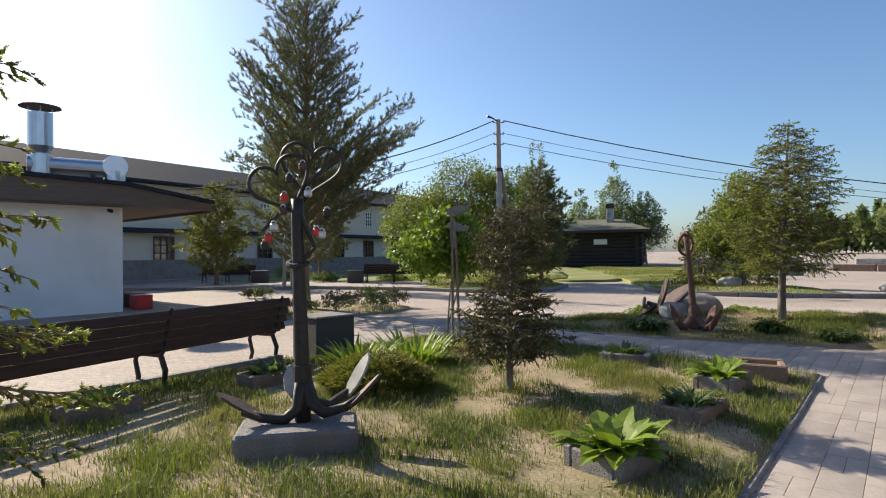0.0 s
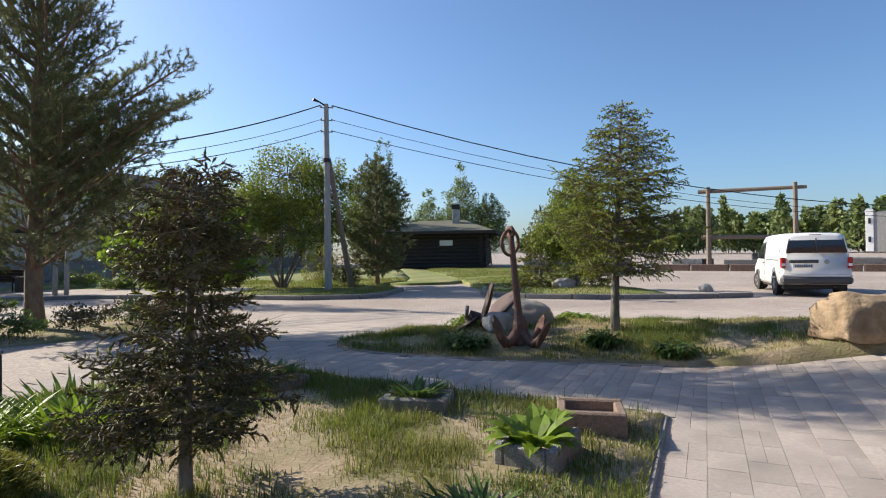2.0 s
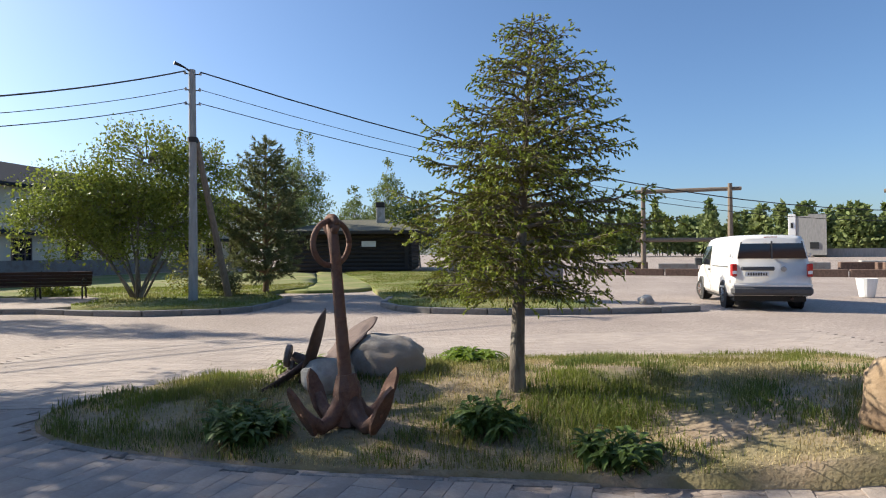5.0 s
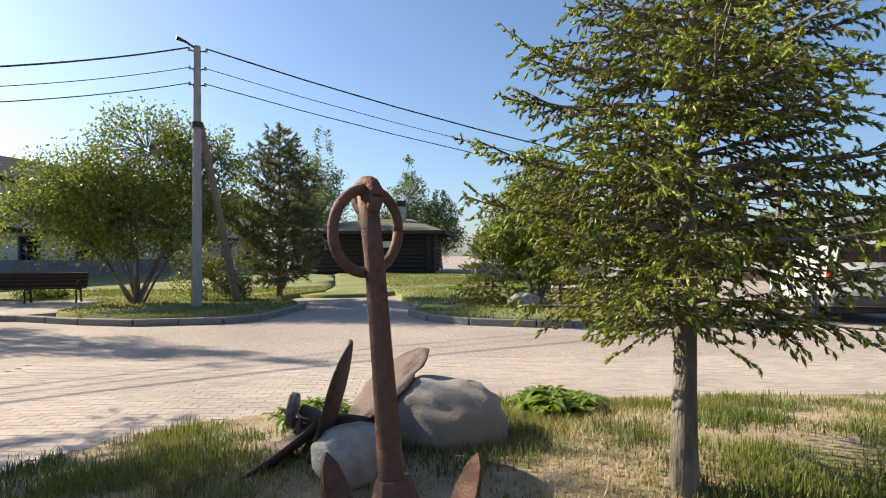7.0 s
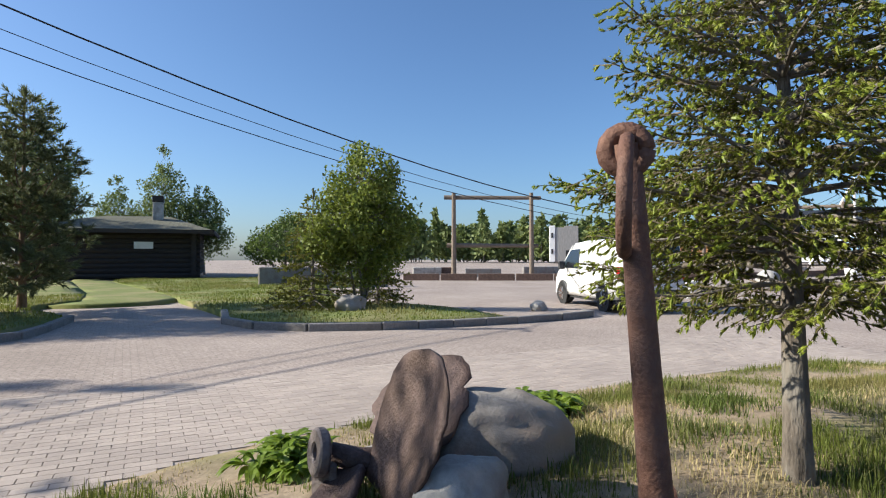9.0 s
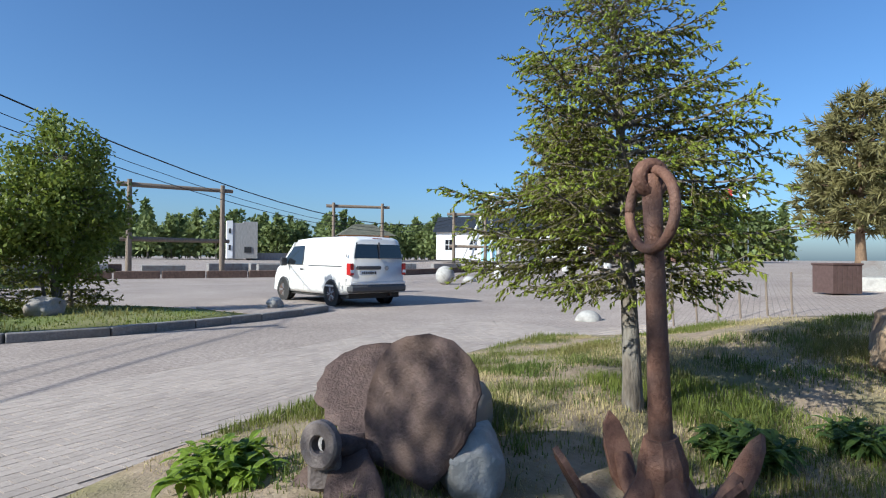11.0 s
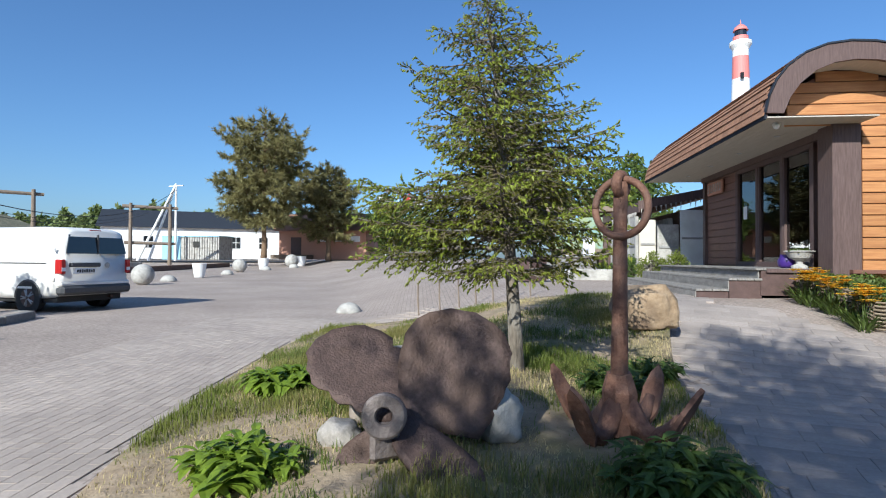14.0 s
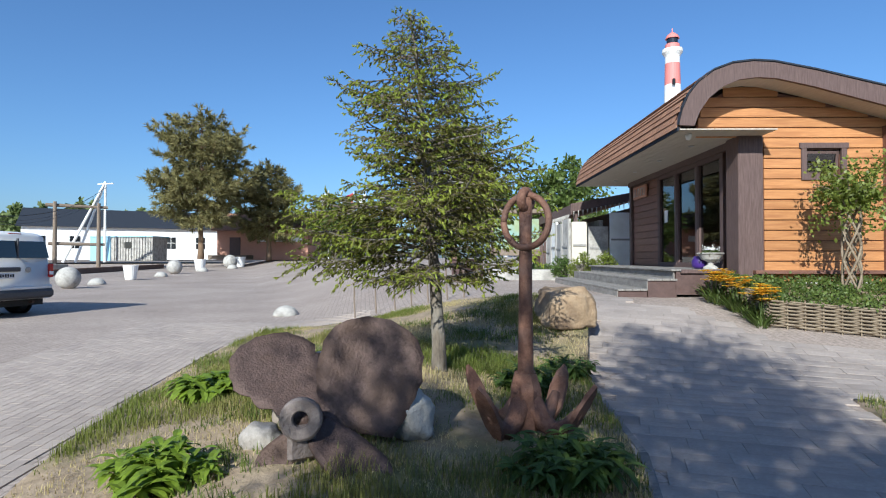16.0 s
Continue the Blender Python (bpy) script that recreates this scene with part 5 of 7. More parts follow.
# the scrubby sapling in the bed
conifer("spruce_sapling", "dense dull green spruce sapling with browned shoots", (1.88, 7.76, turf_z(1.88, 7.76)), 1.86,
        [(0.1, 0.45), (0.25, 0.56), (0.45, 0.46), (0.58, 0.26), (0.68, 0.46), (0.82, 0.38), (0.95, 0.25), (1.0, 0.08)], 22, 6, 0.026, 0.018, 0.006, 12, (M_SAPL, M_SPRUCE), 0.04, M_BARK, 5,
        rise=0.4, droop=0.12, z0=0.17, new_tips=0.2, lean=(0.06, 0), twig_gap=0.032, shoot=0.055, angle=48, near=True, finger=0.007)
# spruce at the path's edge where the walk begins
conifer("edge_spruce", "young spruce with drooping green sprays beside the path", (-0.62, 3.55, turf_z(-0.62, 3.55)), 2.9,
        [(0.1, 0.75), (0.4, 0.72), (0.7, 0.5), (1.0, 0.1)], 18, 6, 0.03, 0.018, 0.0045, 22, (M_SPRUCE, M_SPRUCE_NEW), 0.05, M_BARK, 8, finger=0.0075, hang=0.3, rise=0.15, droop=0.3, z0=0.1, new_tips=0.5, twig_gap=0.05, shoot=0.036, near=True)
# the big pine in the shrub bed
conifer("pine", "tall pine with upswept grey-green needle tufts", (-2.8, 17.0, shrub_z(-2.8, 17.0)), 8.3,
        [(0.16, 1.9), (0.25, 2.6), (0.35, 2.8), (0.47, 2.65), (0.6, 2.5), (0.75, 2.0), (0.88, 1.35), (0.95, 0.9), (1.0, 0.4)], 18, 6, 0.12, 0.085, 0.0105, 40, (M_PINE, M_PINE), 0.17, M_PBARK, 21,
        rise=0.7, droop=-0.3, z0=0.13, new_tips=0.0, twig_gap=0.115, shoot=0.15, angle=55, lean=(0.15, 0.1), twig_len=0.42, hang=-0.9, inner=0.25, near=True, finger=0.008, spread=(0.65, 1.05),
        extra=((0.36, 0.25, 3.6), (0.32, -0.2, 3.4), (0.28, 0.6, 3.2), (0.24, -0.5, 3.1), (0.2, 0.1, 3.0), (0.4, 0.0, 3.5), (0.33, -1.3, 2.5), (0.25, -1.5, 2.3), (0.3, 0.9, 3.4), (0.38, 1.1, 3.4), (0.45, 0.8, 3.2), (0.25, 1.25, 3.1), (0.34, 1.0, 3.5), (0.42, 1.3, 3.1)))
conifer("lawn_pine", "dark bushy pine on the lawn", (5.3, 30.0, lawn1_z(5.3, 30.0)), 5.7,
        [(0.06, 1.5), (0.25, 1.9), (0.5, 1.5), (0.75, 0.95), (1.0, 0.2)], 16, 6, 0.1, 0.16, 0.03, 24, (M_PINE, M_PINE), 0.11, M_PBARK, 31, rise=0.5, droop=-0.2, z0=0.07, new_tips=0.0, twig_gap=0.15, shoot=0.2, angle=42)
conifer("bench_pine", "olive young pine beside the far bench", (-10.4, 29.2, 0.1), 4.6,
        [(0.1, 1.5), (0.3, 1.9), (0.6, 1.5), (1.0, 0.3)], 14, 6, 0.11, 0.16, 0.032, 22, (M_SPRUCE, M_SPRUCE), 0.1, M_PBARK, 33, rise=0.6, droop=-0.2, z0=0.12, new_tips=0.0, twig_gap=0.2, shoot=0.2, angle=42)
conifer("terrace_pine", "slim pine behind the terrace bench", (-6.2, 32.6, 0.1), 5.2,
        [(0.1, 1.3), (0.3, 1.7), (0.6, 1.3), (1.0, 0.3)], 13, 6, 0.11, 0.16, 0.032, 22, (M_PINE, M_PINE), 0.1, M_PBARK, 35, rise=0.6, droop=-0.2, z0=0.2, new_tips=0.0, twig_gap=0.22, shoot=0.2, angle=42)
conifer("lawn_spruce", "small dark spruce at the foot of the rowan", (10.9, 24.6, lawn2_z(10.9, 24.6)), 3.0,
        [(0.05, 1.2), (0.3, 1.0), (0.6, 0.6), (1.0, 0.1)], 16, 6, 0.07, 0.06, 0.028, 14, (M_SPRUCE, M_SPRUCE), 0.06, M_BARK, 41, rise=0.05, droop=0.2, z0=0.05, new_tips=0.0, twig_gap=0.13, shoot=0.1)
conifer("lawn_spruce", "small dark spruce at the foot of the rowan", (13.2, 25.0, lawn2_z(13.2, 25.0)), 2.4,
        [(0.05, 1.2), (0.3, 0.9), (0.6, 0.5), (1.0, 0.1)], 14, 6, 0.07, 0.06, 0.028, 14, (M_SPRUCE, M_SPRUCE), 0.06, M_BARK, 42, rise=0.05, droop=0.2, z0=0.05, new_tips=0.0, twig_gap=0.13, shoot=0.1)
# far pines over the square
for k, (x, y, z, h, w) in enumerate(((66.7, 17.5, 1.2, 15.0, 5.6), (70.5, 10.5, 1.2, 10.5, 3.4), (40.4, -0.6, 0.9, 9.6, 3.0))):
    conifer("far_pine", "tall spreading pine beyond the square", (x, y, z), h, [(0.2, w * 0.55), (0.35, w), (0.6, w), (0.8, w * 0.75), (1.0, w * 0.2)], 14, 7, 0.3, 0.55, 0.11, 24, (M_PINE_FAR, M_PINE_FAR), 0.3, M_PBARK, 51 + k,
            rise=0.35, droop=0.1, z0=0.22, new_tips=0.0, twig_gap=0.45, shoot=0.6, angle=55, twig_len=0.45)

broadleaf("willow", "large many-stemmed bush willow in fresh leaf", (1.3, 28.4, 0.14), 6.0,
          [(-1.7, 0.2, 3.3, 1.7, 1.6, 1.2), (0.2, 0.2, 4.5, 1.7, 1.6, 1.3), (1.6, 0.4, 3.6, 1.4, 1.5, 1.5), (-2.6, 0.0, 2.4, 1.1, 1.2, 0.9), (-0.5, 0.3, 2.9, 2.0, 1.6, 1.3), (2.3, 0.6, 4.6, 0.9, 1.0, 0.8), (0.6, 0.0, 2.2, 2.0, 1.2, 0.9)], 12, 36000, 0.1, M_LEAF, M_BARK, 61, 0.045, 420, 0.5)
broadleaf("rowan", "rounded rowan with pale blossom on the lawn", (12.15, 24.2, lawn2_z(12.15, 24.2)), 4.5,
          [(0, 0, 2.3, 1.35, 1.3, 1.0), (0.1, 0, 3.4, 0.95, 0.9, 0.9), (-0.8, 0.1, 2.0, 0.9, 0.9, 0.8), (0.9, 0, 1.9, 0.9, 0.9, 0.8), (0, 0.2, 1.3, 1.2, 1.1, 0.6)], 5, 22000, 0.1, M_LEAF, M_BARK, 62, 0.045, 300, 0.2, blossom=70)
# unseen tree, added behind the pine to throw shade across the road
broadleaf("birch", "unseen slim birch added to shade the road", (-6.4, 27.5, 0.12), 9.2, [(0, 0, 4.6, 1.1, 1.1, 1.2), (0, 0, 6.4, 1.0, 1.0, 1.2), (0, 0, 8.2, 0.6, 0.6, 0.9)], 2, 7000, 0.11, M_LEAF, M_POLE, 69, 0.09, 110, 0.3)
for k, (x, y, h) in enumerate(((9.8, 64, 14.0), (17.3, 62, 11.0), (19.8, 60, 8.0), (7.4, 57, 10.5), (14.8, 66, 8.5))):
    broadleaf("birch", "slim birch behind the cabin", (x, y, 0.3), h, [(0, 0, h * 0.38, 2.3, 2.3, h * 0.2), (0, 0, h * 0.62, 1.7, 1.7, h * 0.2), (0, 0, h * 0.86, 0.8, 0.8, h * 0.13)], 2, 8000, 0.2, M_LEAF_FAR, M_POLE, 70 + k, 0.1, 150, 0.3)
for k, (x, y, h, w) in enumerate(((70, 3.0, 8.0, 3.2), (48.6, -6.1, 9.4, 2.4), (51.0, -16.0, 10.4, 4.4), (26.5, 57, 5.5, 3.0), (22.0, 50, 4.0, 2.6))):
    broadleaf("leafy_tree", "leafy green tree beyond the buildings", (x, y, gz(x, y) - 0.05), h, [(0, 0, h * 0.6, w, w, h * 0.3), (w * 0.4, 0, h * 0.45, w * 0.6, w * 0.6, h * 0.25), (-w * 0.4, 0.2, h * 0.5, w * 0.6, w * 0.6, h * 0.25), (0, 0, h * 0.85, w * 0.5, w * 0.5, h * 0.15)], 3, 6000, 0.045 * h, M_LEAF2, M_BARK, 80 + k, 0.12, 130, 0.2)
broadleaf("round_tree", "small round-headed tree with bright green leaves in the bed", (1.1, 11.8, turf_z(1.1, 11.8)), 2.4, [(0, 0, 1.65, 0.7, 0.7, 0.5), (0.35, 0.1, 1.45, 0.5, 0.5, 0.42), (-0.4, 0, 1.5, 0.5, 0.5, 0.42), (0, 0, 2.0, 0.45, 0.45, 0.3)], 2, 9000, 0.075, M_HOSTA, M_BARK, 91, 0.02, 190, 0.15)
# shrubs round the cabin and under the willow
for k, (x, y, w, h, m) in enumerate(((2.9, 29.6, 0.9, 1.7, M_SPRUCE), (3.9, 28.9, 0.6, 1.2, M_PINE), (-2.2, 31.5, 0.8, 0.5, M_LEAF), (-5.6, 30.9, 0.7, 0.5, M_LEAF2), (-8.0, 33.5, 1.0, 0.9, M_LEAF), (16.8, 33.0, 1.2, 0.9, M_LEAF2))):
    broadleaf("garden_shrub", "low rounded garden shrub on the lawn", (x, y, gz(x, y) + 0.1), h, [(0, 0, h * 0.5, w, w, h * 0.5), (w * 0.4, 0, h * 0.35, w * 0.7, w * 0.7, h * 0.35)], 4, 2600, 0.07, m, M_BARK, 95 + k, 0.02, 60, 0.1)
# wooded skyline beyond the square: uncountable, one object
wood, wt = [], Geo()
r2 = np.random.default_rng(99)
for k in range(330):
    a = math.radians(r2.uniform(-14, 66))
    d = r2.uniform(112, 150)
    fir = k % 5 == 0
    x, y, h = 5 + d * math.cos(a), 12 + d * math.sin(a), r2.uniform(4.5, 9.0) + (2.0 if fir else 0)
    w = h * (0.16 if fir else r2.uniform(0.3, 0.5))
    n = 360
    zz = r2.random(n) ** 0.8
    lobes = 1 + 0.35 * np.sin(zz * 19 + k) * np.sin(zz * 7 + 2 * k)
    rad = w * (np.clip(1 - zz, 0.02, 1) if fir else np.sqrt(np.clip(1 - zz, 0.02, 1))) * lobes * np.sqrt(r2.random(n))
    th_ = r2.random(n) * 6.283
    wood.append(np.stack([x + rad * np.cos(th_), y + rad * np.sin(th_), 1.2 + h * (0.08 + 0.92 * zz)], 1))
    wt.tube([(x, y, 0.9), (x, y, h * 0.6)], [0.15, 0.08], 4, caps=False)
woods = tagged(new("far_woods", tri_mesh("far_woods", leaves(np.concatenate(wood), 0.95, r2), M_LEAF_FAR, 4)), "dense green wood along the horizon", "trees", kind="stuff")
part("trunks", wt, M_BARK, woods)

# ------------------------------------------------------------- iron things on the island


def arc_pts(c, r, a0, a1, n, u, v):
    return [tuple(Vector(c) + Vector(u) * (r * math.cos(a0 + (a1 - a0) * k / n)) + Vector(v) * (r * math.sin(a0 + (a1 - a0) * k / n))) for k in range(n + 1)]


def fluke(tip, root, width, thick, n_up=0.35):
    """A pointed palm of an anchor arm, thickened."""
    a, b = Vector(root), Vector(tip)
    d = (b - a)
    s = d.cross(Vector((0, 0, 1))).normalized() * width / 2
    nrm = s.cross(d).normalized() * thick / 2
    out = [a - s * 0.35, a + d * 0.25 - s * 0.95, a + d * 0.6 - s, a + d * 0.86 - s * 0.62, b, a + d * 0.86 + s * 0.62, a + d * 0.6 + s, a + d * 0.25 + s * 0.95, a + s * 0.35]
    return Geo().loft([[p + nrm for p in out], [p - nrm for p in out]])


def lumpy_rock(size, seed, block=0.8):
    """A boulder: a sphere pushed about by noise, flattened below."""
    bm = bmesh.new()
    bmesh.ops.create_icosphere(bm, subdivisions=4, radius=1)
    for v in bm.verts:
        d = v.co.normalized()
        k = 1 + 0.24 * noise.noise(d * 1.3 + Vector((seed, 0, 0))) + 0.09 * noise.noise(d * 3.1 + Vector((0, seed, 0))) + 0.035 * noise.noise(d * 8 + Vector((0, 0, seed)))
        q = Vector((abs(d.x) ** block * math.copysign(1, d.x), abs(d.y) ** block * math.copysign(1, d.y), abs(d.z) ** block * math.copysign(1, d.z))) * k
        v.co = Vector((q.x * size[0] / 2, q.y * size[1] / 2, max(q.z, -0.75) * size[2] / 2))
    me = bpy.data.meshes.new("rock")
    bm.to_mesh(me)
    bm.free()
    me.polygons.foreach_set("use_smooth", [True] * len(me.polygons))
    return me


def boulder(name, label, pos, size, material, seed, rz=0.0, tilt=0.0, block=0.8):
    me = lumpy_rock(size, seed, block)
    me.materials.append(material)
    ob = new(name, me)
    ob.matrix_basis = Matrix.Translation(pos) @ Matrix.Rotation(radians(rz), 4, "Z") @ Matrix.Rotation(radians(tilt), 4, "Y")
    return tagged(ob, label, "boulder")


AX, AY = 5.54, 12.2
az = island_z(AX, AY)
anchor = thing("iron_anchor", "rusty four-armed iron anchor standing upright with a ring", "anchor", Matrix.Translation((AX, AY, az)))
top = Vector((-0.115, 0.06, 1.77 - az))
part("shank", Geo().tube([(0, 0, -0.1), (-0.015, 0.01, 0.4), (-0.05, 0.028, 0.9), (-0.087, 0.047, 1.4), tuple(top)], [0.066, 0.058, 0.049, 0.044, 0.046], 14), M_IRON, anchor, smooth=True)
part("head_eye", Geo().tube(arc_pts(top + Vector((0, 0, -0.02)), 0.062, 0, 2 * math.pi, 14, (0.5, -0.866, 0), (0, 0, 1)), 0.034, 8), M_IRON, anchor, smooth=True)
rc = top + Vector((0.0, 0.0, -0.17))
part("ring", Geo().tube(arc_pts(rc, 0.185, 0, 2 * math.pi, 36, (0.866, 0.5, 0.0), (0.03, -0.02, 1.0)), 0.0245, 9), M_IRON, anchor, "thick rusty ring", smooth=True)
part("crown_block", Geo().tube([(0, 0, 0.02), (0, 0, 0.3), (-0.01, 0.01, 0.42)], [0.125, 0.115, 0.08], 8), M_IRON, anchor)
for k, a in enumerate((28, 118, 208, 298)):
    ca, sa = math.cos(radians(a)), math.sin(radians(a))
    prof = [(0.05, 0.22), (0.15, 0.08), (0.25, 0.04), (0.34, 0.1), (0.42, 0.2)]
    arm = part("arm", Geo().tube([(ca * r_, sa * r_, z_) for r_, z_ in prof], [0.075, 0.07, 0.06, 0.05, 0.035], 8), M_IRON, anchor, smooth=True)
    part("fluke", fluke((ca * 0.55, sa * 0.55, 0.4), (ca * 0.32, sa * 0.32, 0.0), 0.145, 0.03), M_IRON, arm, "pointed rusty palm")

# ship's propeller leaning among the stones
PH = Vector((5.3, 13.72, 0.1))
prop = thing("ship_propeller", "corroded ship propeller with broad blades propped on stones", "propeller", Matrix.Translation(PH))
ring_c, ring_n = Vector((5.16, 13.83, 0.43)) - PH, Vector((-0.95, 0.22, 0.12)).normalized()
ru = ring_n.cross(Vector((0, 0, 1))).normalized()
rv = ru.cross(ring_n).normalized()
hub = part("hub", Geo().tube([tuple(ring_c - ring_n * 0.06), tuple(ring_c - ring_n * 0.2 + Vector((0, -0.03, -0.04))), tuple(Vector((0.36, -0.16, 0.2)))], [0.05, 0.065, 0.11], 16), M_IRON2, prop, "dark corroded hub", smooth=True)
part("bore_ring", Geo().loft([[tuple(ring_c + ru * r_ * math.cos(a) + rv * r_ * math.sin(a) + ring_n * z_) for a in [2 * math.pi * k / 28 for k in range(28)]] for r_, z_ in ((0.044, -0.035), (0.044, 0.012), (0.052, 0.022), (0.108, 0.024), (0.12, 0.014), (0.122, -0.02), (0.11, -0.035), (0.044, -0.035))], caps=False), M_STEEL, hub, "grey flat ring with a round bore")
part("ring_foot", Geo().box((0, 0, 0), (0.17, 0.05, 0.2), Matrix.Translation(ring_c + Vector((0.03, -0.01, -0.14))) @ Matrix.Rotation(radians(-76), 4, "Z"), bevel=0.02), M_STEEL, hub)


def paddle(root, tip, face, W, cup, seed, thick=0.02, rag=0.05):
    """A cupped blade from root to tip, rounded outside, its hollow towards face."""
    a, b = Vector(root) - PH, Vector(tip) - PH
    d = b - a
    fn = Vector(face)
    s = d.cross(fn).normalized()
    fn = s.cross(d).normalized()
    rings = []
    for i in range(15):
        f = i / 14
        q = (f - 0.56) / 0.45
        w = W / 2 * math.sqrt(max(0.003, 1 - abs(q) ** 2.4)) if f > 0.56 else W / 2 * (0.62 + 0.38 * math.sin(f / 0.56 * math.pi / 2))
        ring = []
        for side_ in (1, -1):
            for k in range(9):
                u = (-1 + k / 4) * side_
                e = 1 + rag * noise.noise(Vector((u * 3, f * 9, seed))) + rag * 0.6 * noise.noise(Vector((u * 7, f * 23, seed)))
                dep = cup * (u * u * 0.55 * (w * 2 / W) + (f - 0.5) ** 2 * 1.1)
                ring.append(tuple(a + d * (f * (1 + 0.02 * noise.noise(Vector((u * 4, seed, f))))) + s * (u * w * e) + fn * (dep + side_ * thick * (0.5 if abs(u) > 0.9 else 1) * (1.2 - 0.7 * f))))
        rings.append(ring)
    return Geo().loft(rings)


part("blade", paddle((5.35, 13.46, 0.26), (5.52, 13.29, 0.94), (-0.95, 0.25, 0.15), 0.66, 0.1, 1), M_IRON2, prop, "broad rounded corroded blade", smooth=True)
part("blade", paddle((5.62, 13.62, 0.36), (6.08, 14.1, 0.74), (-0.85, -0.4, 0.35), 0.64, 0.04, 2, 0.012, 0.2), M_IRON2, prop, "rust-brown blade with a ragged edge", smooth=True)
part("blade", paddle((5.3, 13.72, 0.3), (4.78, 13.42, 0.07), (-0.35, 0.15, 0.9), 0.3, 0.08, 3, 0.03), M_IRON2, prop, smooth=True)
part("blade", paddle((5.35, 13.84, 0.26), (5.27, 14.04, 0.09), (-0.7, 0.2, 0.6), 0.2, 0.04, 4), M_IRON2, prop, smooth=True)
boulder("prop_stone", "rough whitish stone under the propeller", (5.52, 13.16, island_z(5.52, 13.16) + 0.1), (0.52, 0.34, 0.36), M_CONC, 6.0, 20, block=0.75)
boulder("prop_stone", "small grey stone under the propeller hub", (5.62, 14.02, island_z(5.62, 14.02) + 0.03), (0.24, 0.2, 0.2), M_STONE, 5.0, 60)
boulder("grey_boulder", "smooth grey boulder behind the propeller", (6.17, 13.58, island_z(6.17, 13.58) + 0.12), (0.82, 0.62, 0.52), M_STONE, 8.0, -25, 6)
boulder("tan_boulder", "large tan boulder on the grass edge", (8.98, 9.72, island_z(8.98, 9.72) + 0.16), (1.1, 0.74, 0.62), M_ROCK, 12.0, -18, block=0.55)
boulder("lawn_stone", "grey stone on the lawn under the rowan", (11.35, 23.5, lawn2_z(11.35, 23.5) + 0.12), (0.95, 0.6, 0.5), M_STONE, 14.0, 30)

# heart-topped anchor on its block
HX, HY = 0.2, 6.08
hz = turf_z(HX, HY)
hb = solid("stone_block", Geo().box((0, 0, 0.02), (0.86, 0.5, 0.3), bevel=0.025), M_CONCD, "rough concrete block under the small anchor", "block", Matrix.Translation((HX - 0.02, HY - 0.05, hz)) @ Matrix.Rotation(radians(12), 4, "Z"))
ha = thing("heart_anchor", "dark iron anchor topped with two wrought hearts and padlocks", "anchor", Matrix.Translation((HX, HY, hz + 0.17)))
part("shank", Geo().tube([(0, 0, 0.0), (-0.005, 0, 0.45), (-0.02, 0, 1.0), (-0.035, 0.01, 1.5), (-0.03, 0.01, 1.66)], [0.06, 0.056, 0.05, 0.045, 0.05], 10), M_CAST, ha, smooth=True)
part("collar", Geo().tube([(0, 0, 0.3), (0, 0, 0.42)], 0.07, 10), M_CAST, ha)
for pts, tip, root in ((((0, 0, 0.36), (-0.03, -0.03, 0.1), (-0.12, -0.06, 0.03), (-0.28, -0.09, 0.05), (-0.42, -0.1, 0.1)), (-0.6, -0.12, 0.24), (-0.26, -0.09, 0.05)),
                       (((0, 0, 0.4), (0.05, 0.0, 0.14), (0.16, 0.0, 0.06), (0.32, 0.02, 0.1), (0.44, 0.03, 0.18)), (0.58, 0.05, 0.34), (0.34, 0.02, 0.1)),
                       (((0, 0, 0.36), (0.05, 0.1, 0.12), (0.14, 0.25, 0.05), (0.26, 0.4, 0.12)), (0.42, 0.5, 0.42), (0.26, 0.36, 0.1)),
                       (((0, 0, 0.36), (-0.03, 0.1, 0.12), (-0.1, 0.24, 0.05), (-0.16, 0.36, 0.12)), (-0.22, 0.46, 0.34), (-0.16, 0.32, 0.1))):
    arm = part("arm", Geo().tube(pts, [0.055 - 0.006 * k for k in range(len(pts))], 8), M_CAST, ha, smooth=True)
    part("fluke", fluke(tip, root, 0.15, 0.02), M_IRON2 if tip[1] < 0.4 else M_CONC, arm)


def heart(cx, cz, s, rot, y):
    """Wrought heart outline as a bent rod."""
    pts = []
    for k in range(37):
        t = 2 * math.pi * k / 36
        x, z = 16 * math.sin(t) ** 3 / 17, (13 * math.cos(t) - 5 * math.cos(2 * t) - 2 * math.cos(3 * t) - math.cos(4 * t)) / 17
        c_, s_ = math.cos(rot), math.sin(rot)
        pts.append((cx + s * (x * c_ - z * s_), y, cz + s * (x * s_ + z * c_)))
    return Geo().tube(pts, 0.014, 7, caps=False)


part("heart", heart(-0.15, 1.78, 0.25, radians(24), 0.0), M_CAST, ha, "black wrought-iron heart", smooth=True)
part("heart", heart(0.06, 1.9, 0.25, radians(-10), 0.05), M_CAST, ha, "black wrought-iron heart", smooth=True)
part("cross_rod", Geo().tube([(-0.3, 0, 1.42), (0.3, 0.03, 2.02)], 0.014, 6), M_CAST, ha)
part("brace", Geo().tube([(-0.03, 0, 1.6), (0.1, 0, 1.3), (-0.04, 0, 1.15)], 0.02, 6), M_CAST, ha)
part("chain_wrap", Geo().tube(arc_pts((-0.03, 0, 1.18), 0.07, 0, 6.28, 12, (1, 0, 0), (0, 0.9, 0.3)), 0.02, 6), M_CAST, ha)
